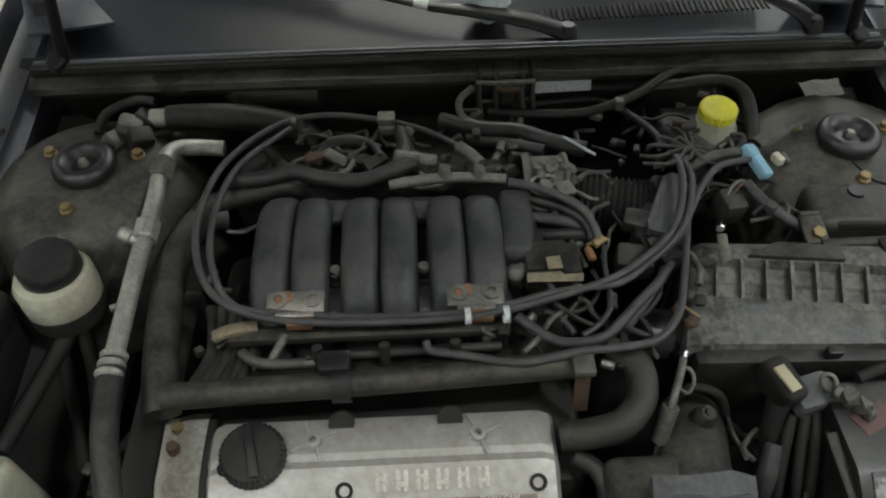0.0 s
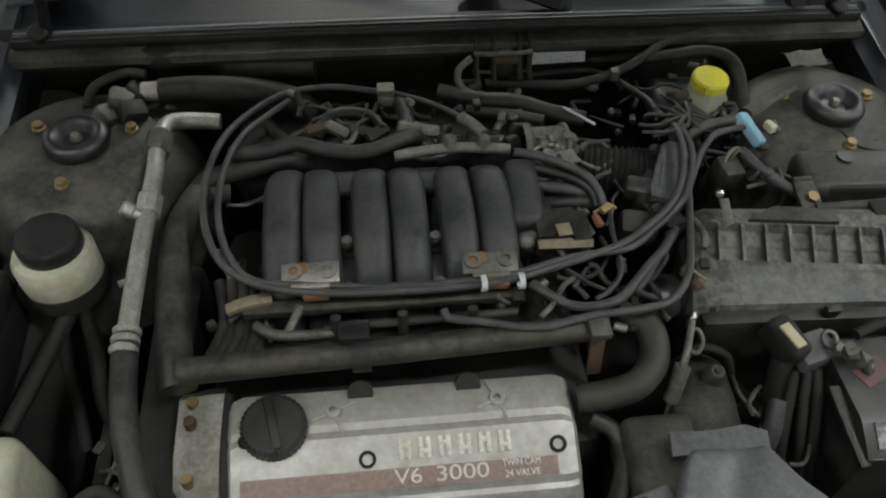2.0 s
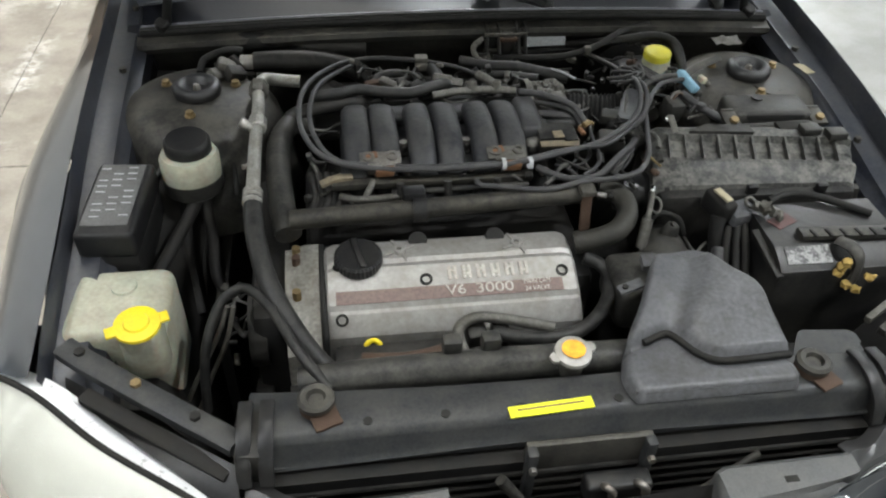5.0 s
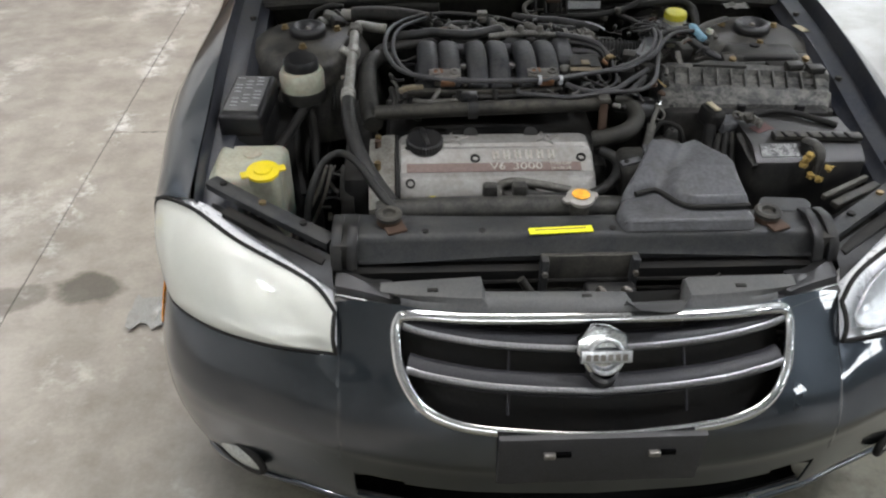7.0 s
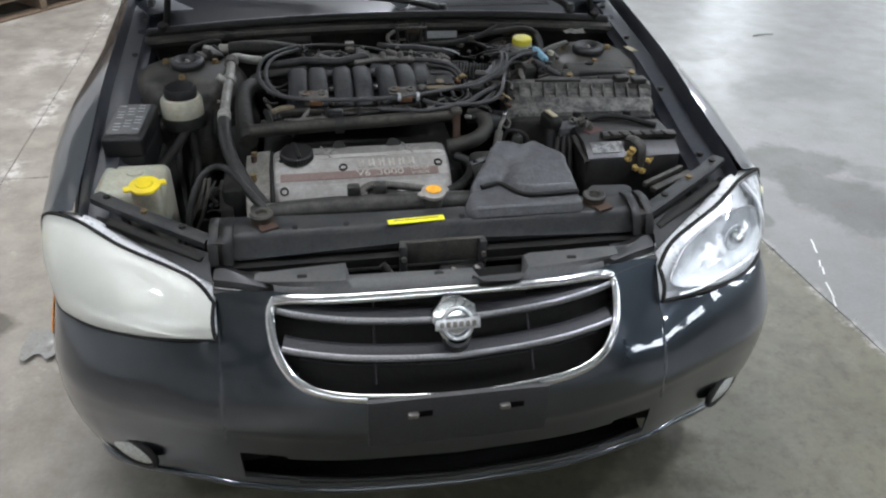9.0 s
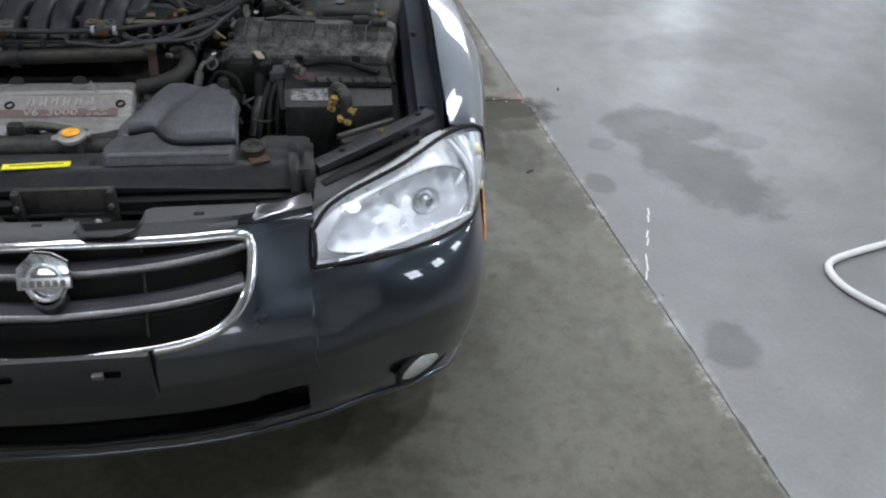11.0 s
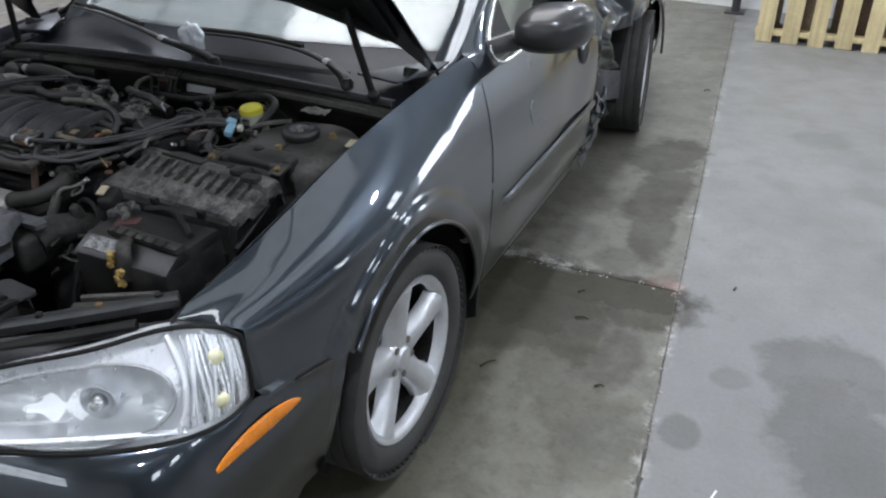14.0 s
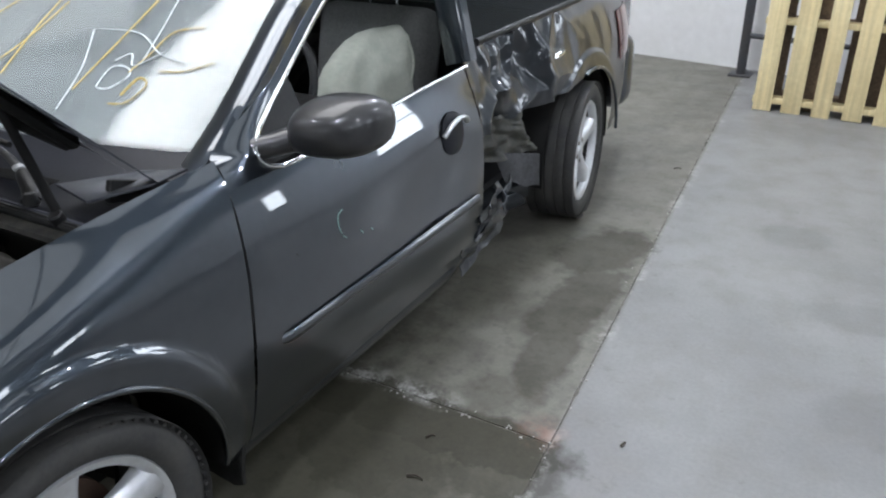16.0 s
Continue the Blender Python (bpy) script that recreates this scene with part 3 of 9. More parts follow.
def ease(x, table):
    """Smooth value through a table of (x, value)."""
    xs = [p[0] for p in table]
    if x <= xs[0]:
        return table[0][1]
    if x >= xs[-1]:
        return table[-1][1]
    i = max(k for k in range(len(xs) - 1) if xs[k] <= x)
    a, b, c, d = (table[min(max(i + k, 0), len(xs) - 1)] for k in (-1, 0, 1, 2))
    t = (x - b[0]) / (c[0] - b[0])
    m1 = (c[1] - a[1]) / max(1e-6, c[0] - a[0]) * (c[0] - b[0])
    m2 = (d[1] - b[1]) / max(1e-6, d[0] - b[0]) * (c[0] - b[0])
    return (2 * t**3 - 3 * t**2 + 1) * b[1] + (t**3 - 2 * t**2 + t) * m1 + (-2 * t**3 + 3 * t**2) * c[1] + (t**3 - t**2) * m2


def words(text, size, depth, at, material, parent, name="lettering", label="", fit=None):
    """Raised lettering, as a mesh."""
    cu = bpy.data.curves.new(name, "FONT")
    cu.body, cu.size, cu.extrude, cu.align_x, cu.align_y = text, size, depth, "CENTER", "CENTER"
    tmp = bpy.data.objects.new("tmp", cu)
    scene.collection.objects.link(tmp)
    me = bpy.data.meshes.new_from_object(tmp.evaluated_get(bpy.context.evaluated_depsgraph_get()))
    bpy.data.objects.remove(tmp)
    if fit:
        xs = [v.co.x for v in me.vertices]
        k = fit / (max(xs) - min(xs))
        me.transform(Matrix.Diagonal((k, 1, 1, 1)))
    me.transform(at)
    me.materials.append(material)
    ob = new(name, me)
    hang(ob, parent)
    if label:
        ob["label"] = label
    return ob


# ---- the hall ----
def sheet(c, s, material, name, label, cat):
    return solo(name, box(c, s), material, label, cat, kind="structure")


sheet((0.5, -0.1, -0.0435), (17, 17.6, 0.08), M_JOINT, "ground", "dirt-filled base under the concrete slabs", "ground")
floor = thing("floor", "grey concrete workshop floor with damp stains and joints", "floor", kind="structure")


def joint_x(y):
    return 1.612 - 0.088 * y


FAR_Y, NEAR_Y = 8.2, -8.4
CROSS = 2.1
G = 0.0022


def chipped(a, b, step=0.022, depth=0.011):
    """The points of a slab's edge from a to b, a little broken along its length."""
    a, b = Vector((*a, 0)), Vector((*b, 0))
    n = max(2, int((b - a).length / step))
    d = (b - a).normalized()
    side_v = Vector((-d.y, d.x, 0))
    out = []
    for k in range(n):
        q = a + (b - a) * (k / n)
        w = noise.noise(q * 9) + 0.7 * noise.noise(q * 31)
        out.append(tuple((q + side_v * (depth * max(0.0, w) ** 1.5 if k else 0))[:2]))
    return out


def floor_slab(outline):
    pts = []
    for a, b in zip(outline, outline[1:] + outline[:1]):
        near_car = max(a[1], b[1]) > -1 and min(a[1], b[1]) < 6 and max(a[0], b[0]) > -1.6 and min(a[0], b[0]) < 4
        pts += chipped(a, b) if near_car else [a]
    return part("slab", slab(pts, 0.02, Matrix.Translation((0, 0, -0.02)), 0.0012, seg=1), M_CONCRETE, floor)


floor_slab([(-1.66 + G, NEAR_Y), (joint_x(NEAR_Y) - G, NEAR_Y), (joint_x(CROSS) - G, CROSS - G), (-1.66 + G, CROSS - G)])
floor_slab([(-1.66 + G, CROSS + G), (joint_x(CROSS) - G, CROSS + G), (joint_x(FAR_Y) - G, FAR_Y), (-1.66 + G, FAR_Y)])
floor_slab([(joint_x(NEAR_Y) + G, NEAR_Y), (8.4, NEAR_Y), (8.4, FAR_Y), (joint_x(FAR_Y) + G, FAR_Y)])
floor_slab([(-7.4, NEAR_Y), (-1.66 - G, NEAR_Y), (-1.66 - G, FAR_Y), (-7.4, FAR_Y)])
WALL_TURN = -8.0
north = sheet((0, 0.05, 2.25), (17, 0.1, 4.6), M_WALL, "wall_north", "white painted wall, scuffed near the floor", "wall")
north.matrix_world = pose(0.5, 6.92, 0, 0, 0, WALL_TURN)
# out of view: added for a grey-green tone in the paint's reflections
cladding = sheet((0, -0.02, 3.1), (16.8, 0.04, 2.9), M_EASTWALL, "wall_cladding", "unseen grey-green cladding added on the upper wall for paint reflections", "wall")
cladding.matrix_world = pose(0.5, 6.92, 0, 0, 0, WALL_TURN)
sheet((0.5, -8.5, 2.25), (16, 0.1, 4.6), M_WALL, "wall_south", "white painted wall", "wall")
sheet((8.5, -0.1, 2.25), (0.1, 16.8, 4.6), M_EASTWALL, "wall_east", "grey painted wall", "wall")
sheet((-7.5, -0.1, 2.25), (0.1, 16.8, 4.6), M_WALL, "wall_west", "white painted wall", "wall")
sheet((0.5, -0.1, 4.6), (16.1, 16.9, 0.1), M_CEIL, "ceiling", "grey sheet ceiling of the hall", "ceiling")

for x in (-5.0, -2.2, 1.35, 3.1, 4.85, 6.6):
    sheet((x, -0.1, 4.44), (0.16, 16.6, 0.22), M_BEAM, "roof_beam", "grey-green steel beam under the ceiling", "beam")

# (x, y, watts); the last is an unseen fill added for the left floor
PANELS = [(-5.6, 5.6, 60), (0.6, 5.4, 115), (3.9, 4.6, 70), (5.9, 0.9, 82), (1.9, -0.3, 80), (-1.2, -0.4, 26), (5.0, -3.5, 50), (-3.4, -0.6, 65)]


def panel_light(x, y, watts):
    t = thing("ceiling_light", "square white light panel hanging under the ceiling", "ceiling light", "light panels", at=(x, y, 4.3))
    part("housing", box((x, y, 4.33), (0.36, 0.36, 0.05), 0.008), M_WHITE, t)
    part("diffuser", box((x, y, 4.30), (0.32, 0.32, 0.012), 0.003), M_TUBE, t)
    for dx in (-0.12, 0.12):
        part("hanger", cyl((x + dx, y, 4.35), (x + dx, y, 4.56), 0.006, seg=6), M_STEEL, t)
    lamp = bpy.data.lights.new("panel_glow", "AREA")
    lamp.shape, lamp.size = "SQUARE", 0.31
    lamp.energy = watts
    lamp.color = (0.88, 0.90, 1.0)
    o = new("panel_glow", lamp)
    o.matrix_world = pose(x, y, 4.28)


for x, y, watts in PANELS:
    panel_light(x, y, watts)


# roof light over the far bay, and daylit window bands in the walls
def lit_panel(name, label, c, s, cols, rows, m):
    t = thing(name, label, "window", kind="structure", at=c)
    axis = min(range(3), key=lambda k: s[k])
    u, v = [k for k in range(3) if k != axis]
    for i in range(cols):
        for j in range(rows):
            cc, ss = list(c), list(s)
            cc[u] += s[u] * ((i + 0.5) / cols - 0.5)
            cc[v] += s[v] * ((j + 0.5) / rows - 0.5)
            ss[u], ss[v] = s[u] / cols - 0.04, s[v] / rows - 0.04
            part("pane", box(cc, ss), m, t)
    for i in range(cols + 1):
        cc, ss = list(c), list(s)
        cc[u] += s[u] * (i / cols - 0.5)
        ss[u], ss[axis] = 0.04, s[axis] * 1.6
        part("frame_bar", box(cc, ss), M_WHITE, t)
    for j in range(rows + 1):
        cc, ss = list(c), list(s)
        cc[v] += s[v] * (j / rows - 0.5)
        ss[v], ss[axis] = 0.04, s[axis] * 1.5
        part("frame_bar", box(cc, ss), M_WHITE, t)
    return t


lit_panel("window_1", "large daylit roof light in white bars", (-0.35, 2.7, 4.53), (2.2, 3.8, 0.03), 2, 2, M_SKY)
for n, x, z, w, h in ((2, 4.1, 1.35, 0.62, 1.35), (6, 5.8, 1.1, 0.3, 0.6)):
    t = lit_panel("window_%d" % n, "daylit window in the white wall", (x, 6.92 + math.tan(radians(WALL_TURN)) * (x - 0.5) - 0.03, z), (w, 0.03, h), 1, 2 if n == 2 else 1, M_PANE)
    t.rotation_euler.z = radians(WALL_TURN)
for n, y in enumerate((-4.6, -2.0, 0.6, 3.2, 5.6)):
    lit_panel("window_%d" % (n + 7), "daylit window in the side wall", (8.43, y, 2.45), (0.03, 1.1, 0.95), 2, 2, M_PANE)
# out of view: panes added so the fender's coat has something bright to reflect
for n, x in enumerate((0.9, 2.5, 5.4)):
    t = lit_panel("window_%d" % (n + 12), "unseen daylit window added high in the far wall for paint reflections", (x, 6.92 + math.tan(radians(WALL_TURN)) * (x - 0.5) - 0.06, 3.15), (0.9, 0.03, 1.0), 2, 2, M_PANE)
    t.rotation_euler.z = radians(WALL_TURN)
# out of view: glowing band added to fill the bumper and the car's front
lit_panel("window_3", "unseen glowing window band added in the south wall as fill", (-0.5, -8.43, 3.55), (6.4, 0.03, 1.2), 6, 2, M_DIM)

# out of view: dim glow added so the fender's crown reflects a brighter roof
for n, x in enumerate((2.22, 3.97)):
    lit_panel("window_%d" % (n + 15), "unseen dim glowing roof sheet added between the beams", (x, 1.7, 4.53), (1.35, 4.6, 0.03), 1, 3, M_SHEET)


# ---- the car's body ----
car = thing("car", "dark grey metallic saloon car with open hood and crushed rear door", "car", at=(XC, 2.3, 0))
PLAN = [(-0.13, 0.0), (-0.115, 0.25), (-0.07, 0.45), (-0.01, 0.60), (0.055, 0.743), (0.12, 0.824), (0.20, 0.871), (0.30, 0.896), (0.42, 0.910), (0.51, 0.917), (0.7, 0.935), (0.964, 0.942), (1.4, 0.933), (2.65, 0.922), (3.7, 0.905), (4.3, 0.86), (4.6, 0.78)]
INSET = [(0.2, 0.07), (0.25, 0.045), (0.3, 0.025), (0.4, 0.006), (0.55, 0.0), (0.65, 0.004), (0.75, 0.014), (0.85, 0.038), (0.93, 0.066), (0.98, 0.09)]
EDGE_D = [(0.30, 0.770), (0.33, 0.778), (0.45, 0.788), (0.6, 0.792), (0.9, 0.80), (1.2, 0.806), (1.45, 0.815), (1.56, 0.822)]
EDGE_Z = [(0.30, 0.814), (0.33, 0.820), (0.45, 0.843), (0.6, 0.868), (0.9, 0.925), (1.2, 0.958), (1.45, 0.975), (1.56, 0.98)]
WHEEL_Y, REAR_Y, WHEEL_Z, ARCH = 0.964, 3.709, 0.318, 0.385


def half(y, z):
    return ease(y, PLAN) - ease(z, INSET)


def flare(y, z, yc=WHEEL_Y):
    r = math.hypot(y - yc, z - WHEEL_Z) - ARCH
    q = min(1.0, max(0.0, (0.088 - r) / 0.022))
    return 0.015 * q * q * (3 - 2 * q) - 0.006 * min(1.0, max(0.0, (0.05 - r) / 0.05)) * (r < 0.05)


def arch_z(y, yc=WHEEL_Y, low=0.27):
    q = ARCH**2 - (y - yc) ** 2
    return max(low, WHEEL_Z + math.sqrt(q)) if q > 0 else low


def side(s, d, y, z):
    return (XC + s * d, y, z)


def fender_rows(s):
    rows = []
    for i in range(57):
        row = []
        for j in range(31):
            v = j / 30
            y0 = 0.330 + 0.07 * min(1, v / 0.22)
            y1 = 1.545 - 0.105 * v
            y = y0 + (y1 - y0) * i / 56
            ze, de = ease(y, EDGE_Z), ease(y, EDGE_D)
            yb = 0.40 + 1.04 * i / 56
            low = arch_z(yb)
            if yb < WHEEL_Y - 0.25:
                low = max(low, interp(yb, [(0.40, 0.622), (0.512, 0.612), (0.64, 0.585), (0.72, 0.5)]))
            z = ze + (low - ze) * (v**1.25)
            q = min(1.0, (ze - z) / interp(y, [(0.33, 0.085), (0.5, 0.10), (0.8, 0.15), (1.25, 0.14), (1.53, 0.055)]))
            d = half(y, z)
            d = de + (d - de) * (1 - (1 - q) ** 2.2) + flare(y, z)
            d += 0.016 * math.exp(-(((z - 0.79) / 0.09) ** 2) - ((y - 0.85) / 0.30) ** 2)
            w = max(0.0, 1 - i / 9) ** 2
            if w and v < 0.95:
                ld = interp(z, [(0.62, 0.880), (0.782, 0.882), (0.808, 0.852), (0.824, 0.792)])
                ly = interp(z, [(0.62, 0.401), (0.782, 0.398), (0.808, 0.367), (0.824, 0.328)])
                d, y = d + (ld - d) * w, y + (ly - y) * w
            row.append(side(s, d, y, z))
        rows.append(row)
    return rows


for s in (1, -1):
    fender = part("fender", grid(fender_rows(s)), M_PAINT, car)
    # rolled lip at the arch, and the flange that the hood closes on
    lip = [side(s, half(WHEEL_Y + ARCH * math.cos(a), WHEEL_Z + ARCH * math.sin(a)) + 0.012, WHEEL_Y + ARCH * math.cos(a), WHEEL_Z + ARCH * math.sin(a)) for a in [radians(k) for k in range(-4, 143, 6)]]
    part("arch_lip", tube(lip, 0.007, 8, 2), M_PAINT, fender)
    flange = []
    for k in range(25):
        y = 0.33 + 1.16 * k / 24
        ze, de = ease(y, EDGE_Z), ease(y, EDGE_D)
        flange.append([side(s, de - a, y, ze - c) for a, c in ((0.0, 0.0), (0.004, 0.010), (0.008, 0.045), (0.03, 0.052), (0.055, 0.05), (0.06, 0.065), (0.075, 0.075), (0.085, 0.14))])
    part("fender_flange", grid(flange), M_FLANGE, fender)
    if s > 0:
        part("flange_sticker", box((0.731, 1.022, 0.8925), (0.026, 0.046, 0.0012), 0, (0, 4, 12)), M_PAPER, fender, "faded paper sticker")
    for k, y in enumerate((0.47, 0.78, 1.1, 1.36)):
        ze, de = ease(y, EDGE_Z), ease(y, EDGE_D)
        part("flange_bolt", cyl(side(s, de - 0.043, y, ze - 0.054), side(s, de - 0.043, y, ze - 0.042), 0.008, seg=6), M_INNER, fender)
    liner = []
    for k in range(20):
        a = radians(-8 + 196 * k / 19)
        liner.append([side(s, d, WHEEL_Y + 0.40 * math.cos(a), WHEEL_Z + 0.40 * math.sin(a)) for d in (0.90, 0.80, 0.60)])
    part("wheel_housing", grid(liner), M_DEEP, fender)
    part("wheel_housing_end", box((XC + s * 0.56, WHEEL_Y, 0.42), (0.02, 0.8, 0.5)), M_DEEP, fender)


def door_top(y):
    return ease(y, [(1.4, 0.922), (1.7, 0.918), (1.86, 0.915), (2.25, 0.936), (2.66, 0.944)])


def door_front(s):
    rows = []
    for i in range(41):
        row = []
        for j in range(25):
            v = j / 24
            zb = 0.945 + (0.275 - 0.945) * v
            y0 = 1.447 + 0.083 * min(1, max(0, (zb - 0.30) / 0.62)) ** 0.9
            y1 = 2.655 + 0.03 * v
            y = y0 + (y1 - y0) * i / 40
            top = door_top(y)
            z = top + (0.275 - top) * v
            d = half(y, z)
            if s > 0:
                d -= 0.014 * math.exp(-(((y - 2.35) / 0.2) ** 2 + ((z - 0.62) / 0.13) ** 2)) + 0.012 * max(0, (y - 2.5) / 0.18) ** 2 * (0.5 + 0.5 * math.sin(14 * z + 1))
            row.append(side(s, d, y, z))
        rows.append(row)
    return rows


def door(s):
    d0 = part("door", grid(door_front(s)), M_PAINT, car, "front door, dented towards its rear edge" if s > 0 else "")
    seal = [(XC + s * (half(1.45, z) - 0.010 - 0.022 * min(1.0, max(0.0, (z - 0.80) / 0.1))), 1.440 + 0.083 * min(1, max(0, (z - 0.30) / 0.62)) ** 0.9, z) for z in [0.29 + 0.63 * k / 12 for k in range(13)]]
    seal += [(XC + s * 0.822, 1.531, 0.938), (XC + s * 0.800, 1.540, 0.950), (XC + s * 0.775, 1.553, 0.958)]
    part("door_gap", tube(seal, 0.0045, 6, 2), M_DEEP, d0)
    mould = [side(s, half(1.56, 0.51) - 0.012, 1.565, 0.515)] + [side(s, half(y, 0.51) + 0.005, y, 0.515 - 0.012 * (y - 1.57)) for y in [1.60 + 1.01 * k / 14 for k in range(15)]]
    part("side_moulding", tube(mould, 0.016, 10, 2, flat=0.45, up=(0, 0, 1)), M_PAINT, d0)
    h = part("door_handle", tube([side(s, half(2.5, 0.74) + q, y, z + 0.03) for y, q, z in ((2.405, 0.002, 0.755), (2.43, 0.014, 0.785), (2.475, 0.018, 0.80), (2.52, 0.014, 0.79), (2.545, 0.004, 0.77))], 0.011, 10, 6, flat=0.7), M_SATIN, d0)
    part("handle_recess", lathe([(0, 0.004), (0.058, 0.003), (0.070, -0.004)], side(s, half(2.5, 0.74) - 0.003, 2.475, 0.778), (s, 0, 0.15), 24), M_COWL, d0)
    return d0


doors = {s: door(s) for s in (1, -1)}
# chalk marks on the damaged side's door
for pts in ([(1.868, 0.752), (1.846, 0.742), (1.842, 0.712), (1.850, 0.690)], [(1.852, 0.683), (1.866, 0.672)], [(1.930, 0.668), (1.938, 0.655)], [(1.975, 0.655), (1.984, 0.646)]):
    part("chalk_mark", tube([side(1, half(y, z) + 0.0012, y, z) for y, z in pts], 0.0016, 5, 6), M_GREENCHALK, doors[1], "faint green chalk mark")


def rear_side(s):
    rows = []
    for i in range(201):
        row = []
        for j in range(73):
            v = j / 72
            y = 2.69 + (4.62 - 2.69) * i / 200
            top = interp(y, [(2.69, 1.0), (3.0, 0.985), (3.36, 1.0), (3.65, 1.0), (4.62, 0.985)])
            low = arch_z(y, REAR_Y, 0.28)
            if s > 0:
                low = max(low, interp(y, [(2.69, 0.69), (2.85, 0.70), (3.0, 0.665), (3.14, 0.64), (3.4, 0.665), (3.6, 0.69), (3.62, 0.3)]))
            z = top + (low - top) * v
            d = half(y, z) + flare(y, z, REAR_Y)
            if s > 0:
                w = math.exp(-(((y - 3.0) / 0.34) ** 2))
                d -= w * (0.10 + 0.055 * math.sin(3.0 * z + 1.0))
                p = Vector((y * 7.0, z * 7.0, 0.3))
                w2 = math.exp(-(((y - 2.98) / 0.42) ** 2))
                g = Vector((y * 9.0 + z * 2.0, z * 3.2 - y * 1.5, 0.3))
                k1, k2 = Vector((y * 5.0 - z * 3.0, z * 6.0 + y * 2.0, 1.7)), Vector((y * 13.0 + z * 7.0, z * 11.0 - y * 5.0, 4.1))
                d += w2 * (0.06 * noise.noise(p * 0.8) + 0.050 * (1 - min(1.0, 1.8 * abs(noise.noise(k1 * 0.8)))) ** 2 + 0.05 * abs(noise.noise(g)) - 0.012 * (1 - min(1.0, 2.0 * abs(noise.noise(k2 * 0.6)))) ** 2 + 0.004 * noise.noise(p * 4.0))
                d -= 0.05 * math.exp(-(((y - 3.22) / 0.06) ** 2 + ((z - 0.80) / 0.07) ** 2))
                y += w2 * 0.03 * noise.noise(Vector((z * 9, y * 4, 2.0)))
            row.append(side(s, d, y, z))
        rows.append(row)
    return rows


for s in (1, -1):
    q = part("rear_door_and_quarter" if s > 0 else "rear_quarter", grid(rear_side(s)), M_PAINT_SCUFF if s > 0 else M_PAINT, car, "crumpled and scraped rear door and quarter panel" if s > 0 else "")
    part("rear_handle", tube([side(s, half(3.4, 0.8) + a - (0.045 if s > 0 else 0), y, z) for y, z, a in ((3.33, 0.815, 0.0), (3.38, 0.822, 0.022), (3.46, 0.826, 0.022), (3.51, 0.822, 0.0))], 0.013, 10, 6), M_CHROME if s > 0 else M_PAINT, q)
    liner = []
    for k in range(20):
        a = radians(-8 + 196 * k / 19)
        liner.append([side(s, d, REAR_Y + 0.40 * math.cos(a), WHEEL_Z + 0.40 * math.sin(a)) for d in (0.86, 0.78, 0.58)])
    part("wheel_housing", grid(liner), M_DEEP, q)
    lip = [side(s, half(REAR_Y, 0.6) + 0.012, REAR_Y + ARCH * math.cos(a), WHEEL_Z + ARCH * math.sin(a)) for a in [radians(k) for k in range(0, 105 if s > 0 else 181, 6)]]
    part("arch_lip", tube(lip, 0.008, 8, 2), M_PAINT, q)
    # sill under the doors
    sill = []
    for k in range(31):
        y = 1.40 + 1.9 * k / 30
        c = 0.0
        if s > 0 and y > 2.5:
            c = min(1, (y - 2.5) / 0.3) * 0.10
        jig = c * noise.noise(Vector((y * 14, 1.0, 2.0))) if c else 0
        sill.append([side(s, d - c * 0.9 + jig * t, y, z + jig * 0.5 * t) for d, z, t in ((0.80, 0.31, 0.2), (0.885, 0.300, 0.6), (0.896, 0.275, 1.0), (0.885, 0.235, 1.4), (0.86, 0.215, 1.0), (0.75, 0.21, 0.3))])
    part("sill", grid(sill), M_PAINT_SCUFF if s > 0 else M_PAINT, car)
# torn metal at the foot of the crushed door
for k, (y, z, l, a) in enumerate([(2.78, 0.43, 0.17, 12), (2.76, 0.385, 0.26, -8), (2.78, 0.345, 0.32, 5), (2.72, 0.30, 0.40, -3), (2.88, 0.415, 0.14, 28), (2.70, 0.27, 0.42, 2), (2.80, 0.325, 0.28, -10)]):
    rows = [[(XC + 0.922 - 0.006 * (k % 4) - 0.045 * (i / 7) + 0.02 * noise.noise(Vector((i * 0.9, j * 0.5, k * 3.1))), y + l * (i / 7 - 0.5), z + 0.035 * (j / 3 - 0.5) + (i / 7 - 0.5) * l * math.tan(radians(a)) + 0.014 * noise.noise(Vector((i * 0.6, j * 0.7, k * 2.3)))) for j in range(4)] for i in range(8)]
    part("torn_panel", grid(rows, thick=0.003), M_TORN if k % 3 else M_PAINT_SCUFF, car, "folded strip of torn door metal", 70)
part("bent_bracket", box((0.80, 2.96, 0.30), (0.05, 0.05, 0.07), 0.008, (20, 10, 5)), M_RUST, car, "rusty bent bracket")
splash = []
for i in range(6):
    f = i / 5
    a, b = Vector((0.775 + 0.012 * f, 2.96 + 0.09 * f, 0.535 - 0.155 * f)), Vector((0.885, 3.20 + 0.01 * f, 0.468 - 0.15 * f))
    splash.append([a.lerp(b, j / 9) + Vector((0.012 * math.sin(j * 0.5 + 1.0), 0, 0.008 * math.sin(j * 0.9) * f)) for j in range(10)])
part("splash_guard", grid(splash, thick=0.004), M_GREYBOX, car, "grey plastic splash guard hanging loose")
rows = []
